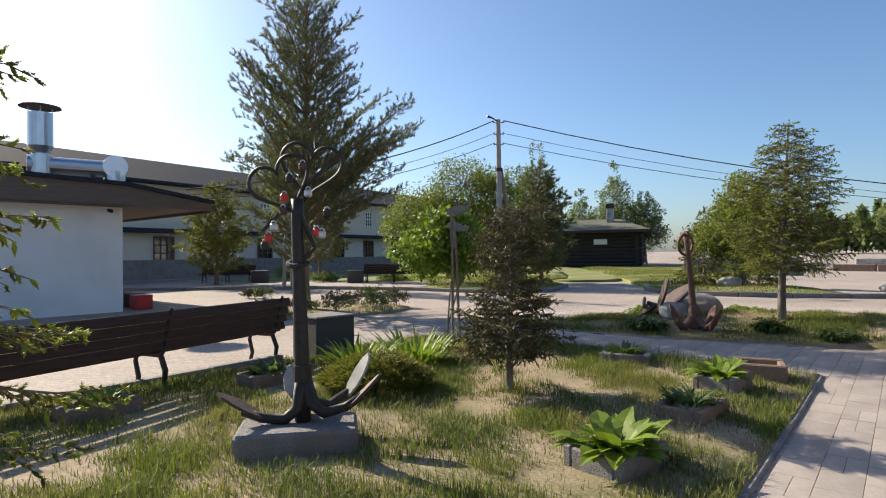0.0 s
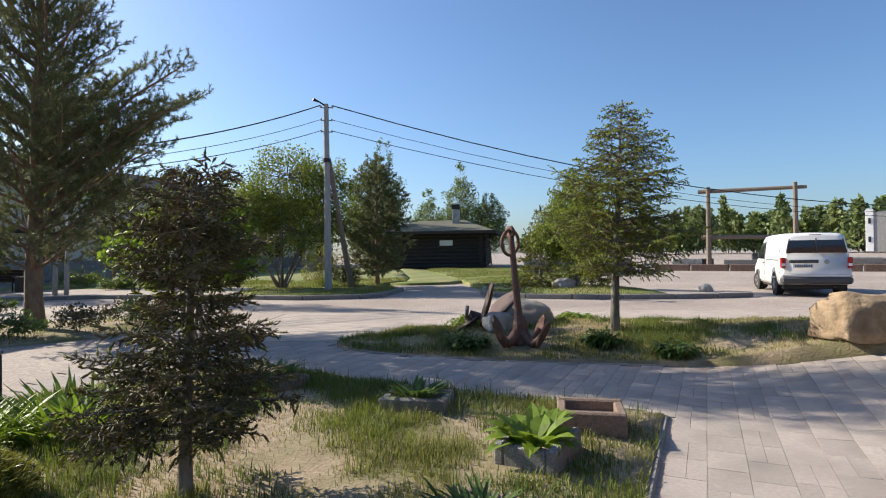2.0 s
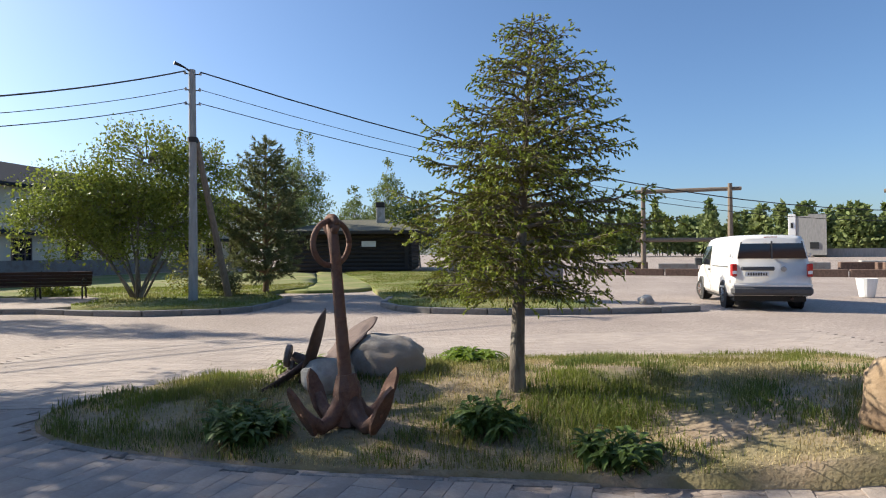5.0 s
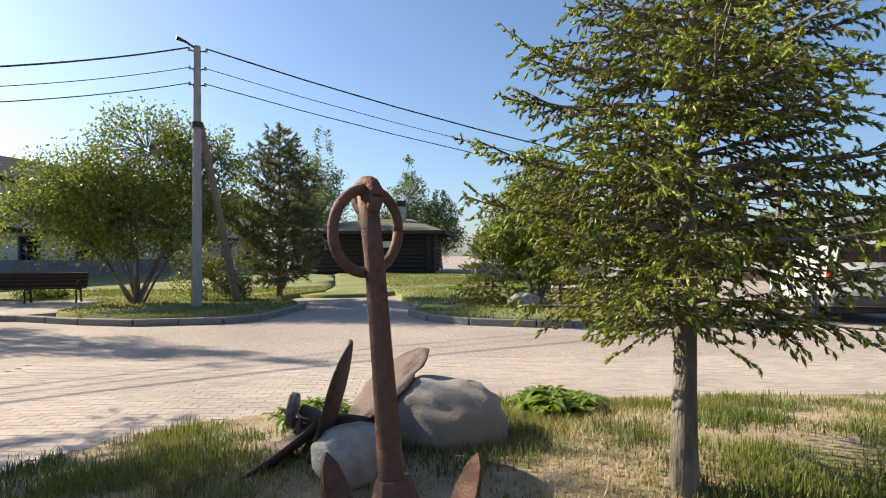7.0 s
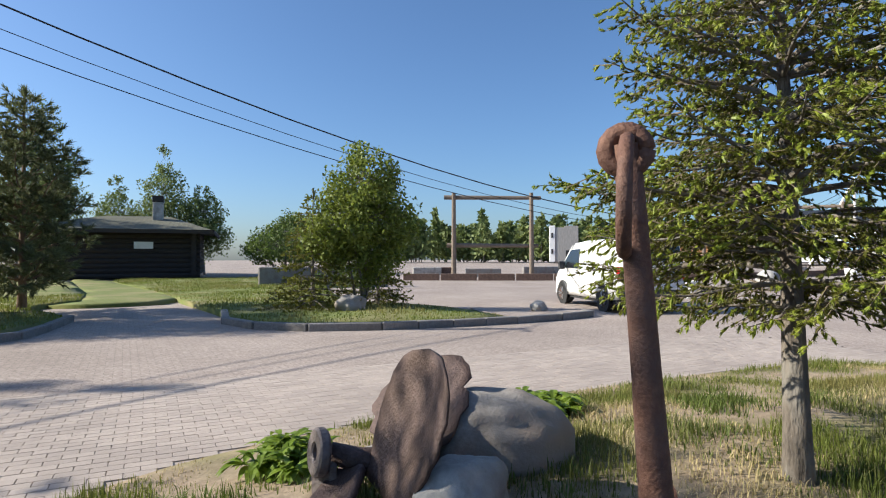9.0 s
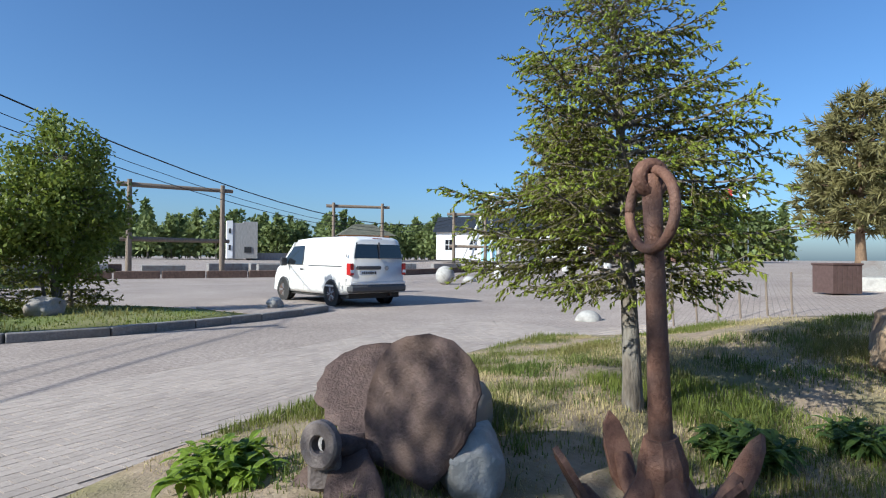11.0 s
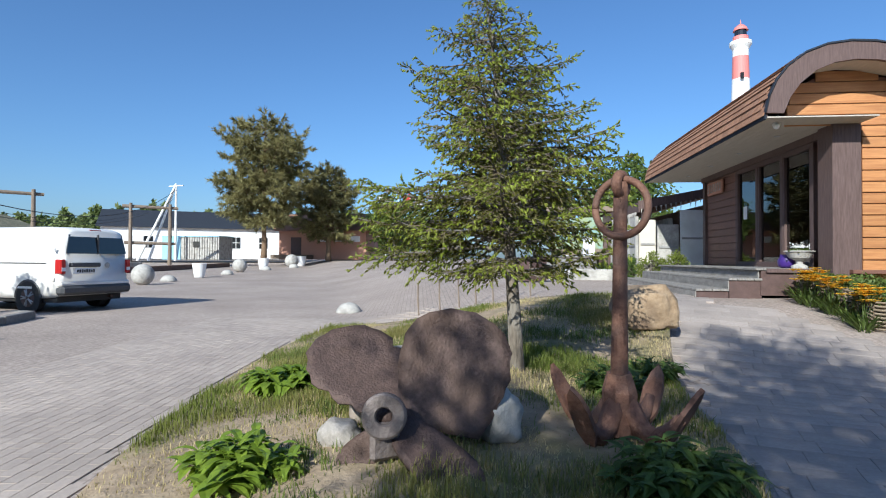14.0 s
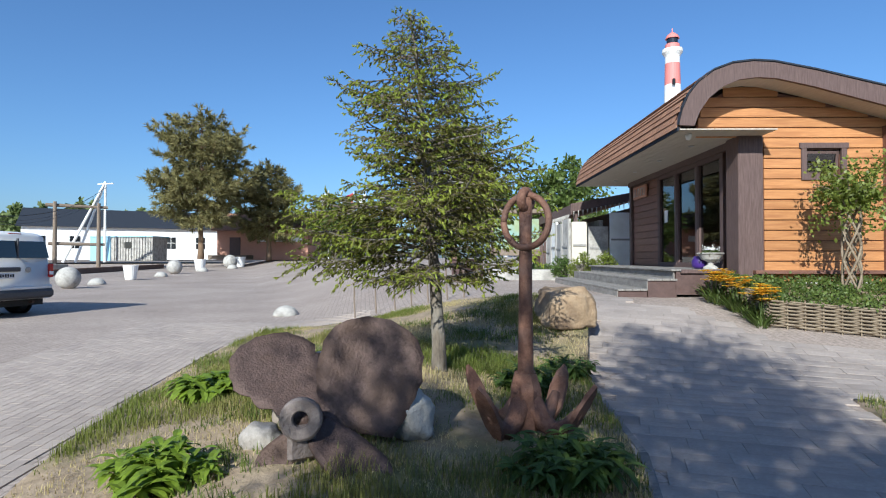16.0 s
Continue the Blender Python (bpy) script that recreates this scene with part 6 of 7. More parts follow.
for k in range(11):
    px, pz = ((-0.24, 1.42), (-0.2, 1.5), (-0.27, 1.36), (-0.13, 1.62), (0.12, 1.46), (0.16, 1.44), (-0.08, 1.86), (0.02, 1.95), (-0.12, 1.72), (0.06, 1.75), (0.2, 1.6))[k]
    lock = part("padlock", Geo().box((px, -0.03, pz - 0.05), (0.06, 0.03, 0.06), bevel=0.012), (M_RED, M_CHROME, M_CAST, M_IRON2)[k % 4], ha)
    part("shackle", Geo().tube(arc_pts((px, -0.03, pz - 0.02), 0.018, 0, math.pi, 6, (1, 0, 0), (0, 0, 1)), 0.005, 5), M_CHROME, lock)

# ------------------------------------------------------------- benches and litter boxes


def bench(pos, yaw, length, supports, label, group=""):
    """Park bench with cast ends; local y is the front."""
    th = thing("park_bench", label, "bench", Matrix.Translation(pos) @ Matrix.Rotation(yaw, 4, "Z"), group)
    for k in range(5):
        part("seat_slat", Geo().box((0, 0.44 - 0.095 * k, 0.43 + (0.012 if k == 0 else 0)), (length, 0.075, 0.035), bevel=0.008), M_WOOD_DK, th)
    for k in range(4):
        part("back_slat", Geo().box((0, 0, 0), (length, 0.035, 0.106), bevel=0.006), M_WOOD_DK, th, at=Matrix.Translation((0, -0.035 - 0.033 * k, 0.5 + 0.112 * k)) @ Matrix.Rotation(radians(-16), 4, "X"))
    for k in range(supports):
        x = -length / 2 + 0.18 + (length - 0.36) * k / (supports - 1)
        fr = part("side_frame", Geo().tube([(x, 0.42, 0.0), (x, 0.38, 0.12), (x, 0.43, 0.3), (x, 0.4, 0.39), (x, 0.05, 0.39), (x, -0.02, 0.42), (x, -0.17, 0.92)], [0.03, 0.032, 0.03, 0.03, 0.03, 0.028, 0.02], 6, flat=0.8), M_CAST, th)
        part("rear_leg", Geo().tube([(x, 0.02, 0.4), (x, -0.06, 0.22), (x, -0.04, 0.1), (x, -0.1, 0.0)], [0.03, 0.032, 0.026, 0.034], 6), M_CAST, th)
        part("arm_rest", Geo().tube([(x, -0.06, 0.62), (x, 0.2, 0.64), (x, 0.42, 0.6), (x, 0.44, 0.44)], 0.02, 6), M_CAST, fr) if k in (0, supports - 1) else None
    return th


bench((-1.93, 8.08, 0.0), math.atan2(0.915, 0.403), 3.9, 3, "dark brown slatted park bench seen from behind", "park benches")
bench((-1.85, 29.7, 0.12), math.pi, 3.0, 3, "dark brown slatted park bench on the terrace", "park benches")
bench((-10.5, 30.9, 0.12), math.pi + 0.05, 2.7, 3, "dark brown slatted park bench near the far pine", "park benches")


def litter_box(pos, yaw, s, label):
    th = thing("litter_box", label, "bin", Matrix.Translation(pos) @ Matrix.Rotation(yaw, 4, "Z"), "litter boxes")
    part("body", Geo().box((0, 0, s[2] / 2 - 0.01), (s[0], s[1], s[2] - 0.02), bevel=0.012), M_BOXBIN, th)
    part("lid", Geo().box((0, 0, s[2]), (s[0] * 1.02, s[1] * 1.02, 0.03), bevel=0.008), M_CONCD, th, "pale worn top slab")
    return th


litter_box((-0.62, 10.15, 0.0), math.atan2(0.75, 0.66), (0.66, 0.6, 0.6), "dark pebble-faced litter box at the bench end")
litter_box((-3.75, 29.7, 0.12), 0.1, (0.75, 0.6, 0.6), "dark pebble-faced litter box beside a bench")
litter_box((-8.8, 30.7, 0.12), 0.1, (0.75, 0.6, 0.6), "dark pebble-faced litter box beside a bench")


# ------------------------------------------------------------- planters
def planter(pos, yaw, s, label, material):
    """Open concrete trough with soil."""
    th = thing("planter", label, "planter", Matrix.Translation(pos) @ Matrix.Rotation(yaw, 4, "Z"), "concrete planters")
    L, W, H = s
    t = 0.07
    part("trough", Geo().box((0, W / 2 - t / 2, H / 2 - 0.06), (L, t, H + 0.12), bevel=0.014).box((0, -W / 2 + t / 2, H / 2 - 0.06), (L, t, H + 0.12), bevel=0.014)
         .box((L / 2 - t / 2, 0, H / 2 - 0.06), (t, W - 2 * t, H + 0.1), bevel=0.01).box((-L / 2 + t / 2, 0, H / 2 - 0.06), (t, W - 2 * t, H + 0.1), bevel=0.01), material, th)
    part("soil", Geo().box((0, 0, H * 0.55), (L - 2 * t, W - 2 * t, 0.04)), M_SOIL, th)
    return th


PLANT = [((2.42, 5.72), 42, (0.56, 0.46, 0.2), M_CONCD, "speckled concrete planter with a hosta"), ((3.38, 6.9), 48, (0.62, 0.42, 0.17), M_BROWNC, "reddish worn planter with dark ferns"),
         ((4.08, 7.85), 48, (0.56, 0.42, 0.2), M_CONCD, "speckled concrete planter with pale leaves"), ((4.75, 8.43), -24, (0.52, 0.48, 0.24), M_BROWNC, "empty pale concrete planter"),
         ((3.5, 9.3), -24, (0.6, 0.42, 0.18), M_CONCD, "pale concrete planter in tall grass"), ((2.2, 10.6), 135, (0.6, 0.42, 0.16), M_BROWNC, "brown concrete planter in tall grass"),
         ((-1.85, 6.85), 54, (0.62, 0.36, 0.2), M_BROWNC, "dark planter by the bench kerb"), ((-0.75, 8.15), 54, (0.62, 0.36, 0.2), M_BROWNC, "dark planter by the bench kerb")]
for (x, y), a, s, m_, lb in PLANT:
    planter((x, y, turf_z(x, y) - 0.06), radians(a), s, lb, m_)

# ------------------------------------------------------------- leafy plants
pr = np.random.default_rng(17)


def leaf_blade(base, a, L, W, lift, r):
    """One arching broad leaf of four quads with a folded midrib."""
    out = []
    d = np.array([math.cos(a), math.sin(a), 0])
    sd = np.array([-math.sin(a), math.cos(a), 0])
    pts, ws = [], []
    for k in range(5):
        f = k / 4
        pts.append(np.array(base) + d * L * f * math.cos(lift * (1 - 0.4 * f)) + np.array([0, 0, L * math.sin(lift) * f - 0.55 * L * f * f * math.cos(lift)]))
        ws.append(W * (0.12, 0.8, 1.0, 0.68, 0.02)[k] / 2)
    for k in range(4):
        for s in (1, -1):
            up1, up2 = np.array([0, 0, 0.25 * ws[k]]), np.array([0, 0, 0.25 * ws[k + 1]])
            out += [pts[k], pts[k + 1], pts[k + 1] + sd * s * ws[k + 1] + up2, pts[k] + sd * s * ws[k] + up1]
    return out


def leafy_plant(name, label, pos, n, L, W, spread, material, seed, lift=(0.5, 1.25)):
    r = np.random.default_rng(seed)
    th = thing(name, label, "plant", Matrix.Translation(pos))
    V = []
    for k in range(n):
        a = r.uniform(0, 6.283)
        rr = spread * math.sqrt(r.random())
        V += leaf_blade((rr * math.cos(a), rr * math.sin(a), -0.02), a + r.uniform(-0.6, 0.6), L * r.uniform(0.55, 1.15), W * r.uniform(0.7, 1.15), r.uniform(*lift), r)
    tagged(part("foliage", tri_mesh("foliage", np.array(V), material, 4), None, th), kind="stuff")
    return th


def tz(x, y):
    return turf_z(x, y)


leafy_plant("hosta", "bright green hosta filling a concrete planter", (2.42, 5.72, tz(2.42, 5.72) + 0.12), 85, 0.3, 0.15, 0.17, M_HOSTA, 1, (0.35, 1.15))
leafy_plant("hosta", "bright green hosta in a speckled planter", (4.05, 7.85, tz(4.05, 7.85) + 0.12), 60, 0.27, 0.13, 0.15, M_HOSTA, 2, (0.35, 1.15))
leafy_plant("fern", "dark feathery plant in a brown planter", (3.38, 6.9, tz(3.38, 6.9) + 0.1), 90, 0.22, 0.035, 0.16, M_FERN, 3)
leafy_plant("fern", "green plant in a planter among tall grass", (3.5, 9.3, tz(3.5, 9.3) + 0.1), 70, 0.24, 0.05, 0.14, M_FERN, 4)
leafy_plant("fern", "green plant in a planter among tall grass", (2.2, 10.6, tz(2.2, 10.6) + 0.1), 70, 0.26, 0.06, 0.16, M_FERN, 5)
leafy_plant("fern", "small green plant in a planter by the kerb", (-1.85, 6.85, tz(-1.85, 6.85) + 0.12), 60, 0.2, 0.06, 0.14, M_HOSTA, 6)
leafy_plant("fern", "small green plant in a planter by the kerb", (-0.75, 8.15, tz(-0.75, 8.15) + 0.12), 60, 0.2, 0.06, 0.14, M_FERN, 7)
leafy_plant("lily_clump", "bright clump of day-lily leaves in the bed", (0.75, 9.35, tz(0.75, 9.35)), 240, 0.48, 0.04, 0.42, M_HOSTA, 8, (0.8, 1.45))
leafy_plant("lily_clump", "bright clump of day-lily leaves in the bed", (0.1, 9.0, tz(0.1, 9.0)), 140, 0.42, 0.04, 0.32, M_HOSTA, 9, (0.8, 1.45))


def perennial(pos, spread, high, stems, L, W, material, seed, label):
    """A clump of leafy stems that arch outwards."""
    r = np.random.default_rng(seed)
    th = thing("peony_clump", label, "plant", Matrix.Translation(pos))
    V = []
    for k in range(stems):
        a = r.uniform(0, 6.283)
        o = spread * math.sqrt(r.random())
        h = high * r.uniform(0.6, 1.1) * (1 - 0.45 * (o / spread) ** 2)
        end = np.array([o * math.cos(a), o * math.sin(a), h])
        pts = [np.array([end[0] * 0.35, end[1] * 0.35, -0.03]), np.array([end[0] * 0.7, end[1] * 0.7, h * 0.6]), end]
        part("stem", Geo().tube([tuple(p) for p in pts], [0.005, 0.004, 0.003], 4), material, th)
        for q in range(9):
            f = 0.3 + 0.7 * q / 8
            b = pts[0] + (end - pts[0]) * f + np.array([0, 0, 0.25 * h * f * (1 - f)])
            V += leaf_blade(b, a + r.uniform(-2.2, 2.2), L * r.uniform(0.7, 1.2), W * r.uniform(0.7, 1.2), r.uniform(-0.1, 0.8), r)
    tagged(part("foliage", tri_mesh("foliage", np.array(V), material, 4), None, th), kind="stuff")
    return th


for k, (x, y, sp, hh, ns, L, W, m_) in enumerate(((5.36, 14.58, 0.3, 0.2, 40, 0.15, 0.06, M_HOSTA), (4.74, 12.36, 0.36, 0.26, 60, 0.15, 0.05, M_FERN), (6.55, 11.65, 0.3, 0.24, 42, 0.14, 0.05, M_FERN),
                                                  (7.45, 14.32, 0.36, 0.22, 48, 0.18, 0.08, M_HOSTA), (7.15, 10.8, 0.26, 0.22, 34, 0.13, 0.05, M_FERN))):
    perennial((x, y, island_z(x, y)), sp, hh, ns, L, W, m_, 20 + k, "dark green leafy peony clump in the grass" if m_ is M_FERN else "bright green broad-leaved clump at the island's edge")
# spreading juniper in the bed
jr = np.random.default_rng(40)
jn = 1500
ja, jd = jr.random(jn) * 6.283, np.sqrt(jr.random(jn))
J = np.stack([0.52 * jd * np.cos(ja), 0.42 * jd * np.sin(ja), 0.08 + 0.26 * (1 - jd ** 2) * jr.random(jn) ** 0.4], 1)
jun = thing("juniper", "low spreading green-gold juniper in the bed", "shrub", Matrix.Translation((0.5, 7.75, tz(0.5, 7.75))))
tagged(part("foliage", tri_mesh("foliage", needles(J, np.stack([np.cos(ja), np.sin(ja), 0.6 + 0 * ja], 1), 22, 0.045, 0.008, 0.11, 40, jr), M_SPRUCE), None, jun), kind="stuff")
for k in range(9):
    a = 0.7 * k
    part("stem", Geo().tube([(0, 0, -0.05), (0.2 * math.cos(a), 0.16 * math.sin(a), 0.14), (0.42 * math.cos(a), 0.34 * math.sin(a), 0.2)], [0.016, 0.012, 0.004], 5), M_BARK, jun)
# low shrubs of the shrub bed
for k, (x, y, w, h) in enumerate(((-2.5, 15.75, 0.45, 0.4), (-1.7, 16.1, 0.5, 0.5), (-0.9, 16.9, 0.5, 0.55), (-0.5, 17.9, 0.4, 0.5), (-3.2, 15.4, 0.4, 0.35), (-1.3, 17.6, 0.45, 0.5), (-5.4, 21.5, 0.4, 0.35), (-6.1, 21.8, 0.35, 0.3))):
    broadleaf("low_shrub", "low twiggy shrub in the small bed", (x, y, shrub_z(x, y) if k < 6 else 0.0), h, [(0, 0, h * 0.55, w, w * 0.8, h * 0.45)], 6, 900, 0.055, M_SAPL if k % 2 else M_FERN, M_BARK, 120 + k, 0.012, 40, 0.1)

# ------------------------------------------------------------- fish sign on two thin poles
fs = thing("fish_sign", "weathered metal fish on two thin poles", "sculpture", Matrix.Translation((1.3, 11.2, tz(1.3, 11.2))))
part("pole", Geo().tube([(-0.06, 0, -0.2), (-0.045, 0, 1.4), (-0.05, 0, 2.15)], 0.022, 7), M_TIMBER, fs)
part("pole", Geo().tube([(0.06, 0, -0.2), (0.02, 0, 1.4), (-0.02, 0, 2.0)], 0.022, 7), M_TIMBER, fs)
for z_, s_, tilt in ((2.1, 1.0, 12), (1.85, 0.9, -14)):
    out = [(-0.12, 0), (-0.1, 0.06), (0.05, 0.09), (0.2, 0.05), (0.28, 0.08), (0.27, 0.0), (0.22, -0.03), (0.08, -0.07), (-0.08, -0.06)]
    part("fish", Geo().loft([[(x * s_, y, z * s_) for x, z in out] for y in (-0.014, 0.014)]), M_CONCD, fs, "grey sheet-metal fish", at=Matrix.Translation((-0.02, 0, z_)) @ Matrix.Rotation(radians(-tilt), 4, "Y"))
part("fish_tail", Geo().box((-0.03, 0, 1.66), (0.1, 0.03, 0.3), bevel=0.01), M_CONCD, fs)

# ------------------------------------------------------------- power pole and lines
PX, PY = 3.08, 26.75
pole = thing("power_pole", "grey concrete power pole with a timber brace", "pole", Matrix.Translation((PX, PY, 0.12)))
part("shaft", Geo().tube([(0, 0, -0.2), (0, 0, 3.5), (-0.02, 0, 7.15)], [0.14, 0.12, 0.1], 8), M_POLE, pole)
part("brace", Geo().tube([(1.0, 1.6, -0.2), (0.08, 0.1, 5.0)], [0.12, 0.09], 8), M_TIMBER, pole, "dark timber brace")
part("collar", Geo().tube([(0, 0, 4.9), (0, 0, 5.05)], 0.16, 8), M_CAST, pole)
part("lamp_arm", Geo().tube([(0, 0, 7.05), (-0.25, -0.15, 7.18), (-0.5, -0.25, 7.25)], [0.03, 0.03, 0.06], 7), M_CAST, pole)
for k, (dx, z_) in enumerate(((0.22, 7.0), (-0.22, 7.0), (0.2, 6.5), (-0.2, 6.5), (0.2, 6.06), (-0.2, 6.06))):
    ins = part("bracket", Geo().tube([(0, 0, z_), (dx, 0, z_ + 0.03)], 0.018, 6), M_CAST, pole)
    part("insulator", Geo().lathe([(0.03, 0), (0.045, 0.05), (0.02, 0.1)], 8, (dx, 0, z_)), M_CONC, ins)


def cable(name, a, b, sag, r_, label):
    pts = [tuple(Vector(a).lerp(Vector(b), k / 24) - Vector((0, 0, sag * 4 * (k / 24) * (1 - k / 24)))) for k in range(25)]
    return solid(name, Geo().tube(pts, r_, 5), M_CABLE, label, "cable")


for dz, r_, sag in ((7.1, 0.03, 3.1), (6.55, 0.014, 2.9), (6.12, 0.018, 2.7)):
    cable("power_line", (PX + 0.22, PY, 0.12 + dz), (66.9, 26.3, 8.3 - (7.1 - dz) * 0.8), sag + 1.2, r_ * 0.75, "black overhead line sagging from the pole")
    cable("power_line", (PX - 0.22, PY, 0.12 + dz), (-6.6, 18.3, 3.2 + (dz - 6.3) * 0.3), 0.5, r_ * 0.75, "black overhead line sagging from the pole")
# ------------------------------------------------------------- timber gates on the square


def gate(a, b, h, label):
    th = thing("timber_gate", label, "gate", Matrix.Translation((a[0], a[1], gz(*a))), "timber gates")
    d = Vector((b[0] - a[0], b[1] - a[1], gz(*b) - gz(*a)))
    for p in (Vector((0, 0, 0)), d):
        part("post", Geo().tube([tuple(p + Vector((0, 0, -0.2))), tuple(p + Vector((0, 0, h * 0.5))), tuple(p + Vector((0, 0, h + 0.35)))], [0.19, 0.17, 0.14], 9), M_TIMBER, th)
    e = d.normalized()
    off = Vector((-e.y, e.x, 0)) * 0.2
    for z_, ex in ((h, 0.7), (h * 0.4, 0.5)):
        part("rail", Geo().tube([tuple(-e * ex + off + Vector((0, 0, z_ + 0.05))), tuple(d + e * ex + off + Vector((0, 0, z_)))], [0.16, 0.13], 9), M_TIMBER, th)
    return th


gate((31.1, 41.6), (35.3, 38.0), 5.7, "tall frame of round grey timber posts and rails")
gate((51.3, 38.1), (53.3, 34.0), 5.9, "tall frame of round grey timber posts and rails")
gate((60.3, 28.9), (61.0, 25.7), 5.6, "tall frame of round grey timber posts and rails")
ap = thing("steel_pole", "white steel pole with slanting stays", "pole", Matrix.Translation((66.9, 26.3, 1.1)))
for dx, dy in ((0, 0), (-1.6, 3.2), (-0.6, 2.4)):
    part("leg", Geo().tube([(dx, dy, -0.2), (0, 0, 7.8)], [0.14, 0.1], 8), M_WHITE, ap)
part("cross_arm", Geo().tube([(-0.6, -0.8, 7.6), (0.6, 0.8, 7.6)], 0.06, 6), M_WHITE, ap)

# sleepers and concrete blocks that edge the square
er = np.random.default_rng(5)
P0, P1 = Vector((26.5, 41.5, 0)), Vector((40.5, 27.8, 0))
for k in range(8):
    c = P0.lerp(P1, (k + 0.5) / 8)
    solid("edge_sleeper", Geo().box((0, 0, 0.15), (2.35, 0.4, 0.55), bevel=0.03), M_BEAM, "dark brown timber edging of the square", "sleeper", frame_at((c.x, c.y), (P1.x - P0.x, P1.y - P0.y), gz(c.x, c.y)), "sleepers")
for k in range(12):
    c = Vector((42.5 + 1.9 * k, 27.2 - 0.55 * k + 0.0, 0))
    solid("edge_sleeper", Geo().box((0, 0, 0.15), (1.95, 0.4, 0.5), bevel=0.03), M_BEAM, "dark brown timber edging of the square", "sleeper", frame_at((c.x, c.y), (1.9, -0.55), gz(c.x, c.y)), "sleepers")
for k in range(16):
    x, y = 33 + 24 * er.random(), 0
    y = 43.0 - (x - 26) * 0.55 + er.uniform(0, 9)
    conc = k % 3
    solid("concrete_block", Geo().box((0, 0, 0.28), (2.2 + 1.2 * er.random(), 0.6, 0.66), bevel=0.04), (M_CONC, M_CONCD, M_BEAM)[conc], "long low block standing on the square", "block", frame_at((x, y), (0.75 + 0.3 * er.random(), -0.65), gz(x, y)), "blocks on the square")
boulder("kerb_ball", "small white stone on the kerb strip", (14.9, 20.5, 0.22), (0.4, 0.36, 0.3), M_CONC, 22.0)

# concrete balls, cones and low domes in a row


def conc_ball(x, y, r_):
    solid("concrete_ball", Geo().lathe([(r_ * math.sin(a), r_ * 0.9 - r_ * math.cos(a)) for a in [0.35 + (math.pi - 0.4) * k / 12 for k in range(13)]], 20), M_CONC, "pale concrete ball on the paving", "bollard", Matrix.Translation((x, y, gz(x, y))), "row of bollards", smooth=True)


def conc_cup(x, y, h):
    th = thing("concrete_cup", "white tapered concrete tub on the paving", "planter", Matrix.Translation((x, y, gz(x, y))), "row of bollards")
    part("tub", Geo().lathe([(h * 0.32, 0.0), (h * 0.36, h * 0.1), (h * 0.5, h), (h * 0.43, h), (h * 0.4, h * 0.8)], 20), M_WHITE, th)
    part("foot", Geo().lathe([(h * 0.3, 0.0), (h * 0.31, 0.06)], 16, (0, 0, -0.03)), M_CONCD, th)


def conc_dome(x, y, r_):
    solid("concrete_dome", Geo().lathe([(r_ * math.cos(a), r_ * 0.85 * math.sin(a) - 0.03) for a in [1.5 * k / 7 for k in range(8)]], 18), M_CONC, "low pale concrete dome on the paving", "bollard", Matrix.Translation((x, y, gz(x, y))), "row of bollards", smooth=True)


conc_ball(31.4, 21.1, 0.5), conc_ball(49.0, 18.4, 0.55), conc_ball(64.0, 14.6, 0.7)
conc_cup(24.1, 21.1, 0.62), conc_cup(39.7, 19.9, 0.85), conc_cup(56.0, 17.0, 1.0), conc_cup(68.0, 13.6, 1.1)
conc_dome(35.0, 20.7, 0.42), conc_dome(44.3, 18.8, 0.42), conc_dome(15.8, 13.05, 0.3), conc_dome(54.0, 16.7, 0.45), conc_dome(62.0, 14.4, 0.5)
# box bin on the square and thin stakes beyond the island
bb = thing("wooden_crate_bin", "brown boarded crate bin on the square", "bin", frame_at((17.6, 7.7), (0.35, -0.93), gz(17.6, 7.7)) @ Matrix.Scale(0.68, 4))
for k in range(6):
    part("board", Geo().box((-0.42 + 0.168 * k, 0, 0.5), (0.16, 0.95, 0.94), bevel=0.008), M_DECK_BR, bb)
part("lid", Geo().box((0, 0, 0.99), (1.08, 1.02, 0.07), bevel=0.02), M_DECK_BR, bb)
for k, (x, y) in enumerate(((13.3, 11.9), (13.15, 11.5), (13.0, 11.15), (12.85, 10.85), (12.7, 10.55), (12.55, 10.2), (12.4, 9.9))):
    solid("stake", Geo().tube([(0, 0, -0.1), (0.01, 0.02, 0.3), (0.02 * (k % 3), 0.02, 0.62)], 0.016, 6), M_TIMBER, "thin pale stake in the paving", "stake", Matrix.Translation((x, y, gz(x, y))), "stakes")

# ------------------------------------------------------------- pavilion garden: woven bed, lilies, urn
CRN, RGT, PCH = Vector((8.2, 6.72, 0)), Vector((5.4, 3.4, 0)), Vector((10.3, 5.75, 0))
wk = thing("wicker_bed", "raised bed with a woven willow edge", "planter", Matrix.Translation((0, 0, 0)))
for a, b in ((CRN, RGT), (CRN, PCH)):
    L = (b - a).length
    n = int(L / 0.22)
    for k in range(n + 1):
        p = a.lerp(b, k / n)
        part("stake", Geo().tube([(p.x, p.y, gz(p.x, p.y) - 0.1), (p.x, p.y, gz(p.x, p.y) + 0.42)], 0.014, 5), M_WICKER, wk)
    side = Vector((-(b - a).y, (b - a).x, 0)).normalized()
    for row_ in range(15):
        pts = []
        for k in range(2 * n + 1):
            p = a.lerp(b, k / (2 * n))
            o = side * 0.024 * (1 if (k // 2 + row_) % 2 else -1)
            pts.append((p.x + o.x, p.y + o.y, gz(p.x, p.y) + 0.03 + 0.0255 * row_))
        part("withy", Geo().tube(pts, 0.0135, 5), M_WICKER, wk)
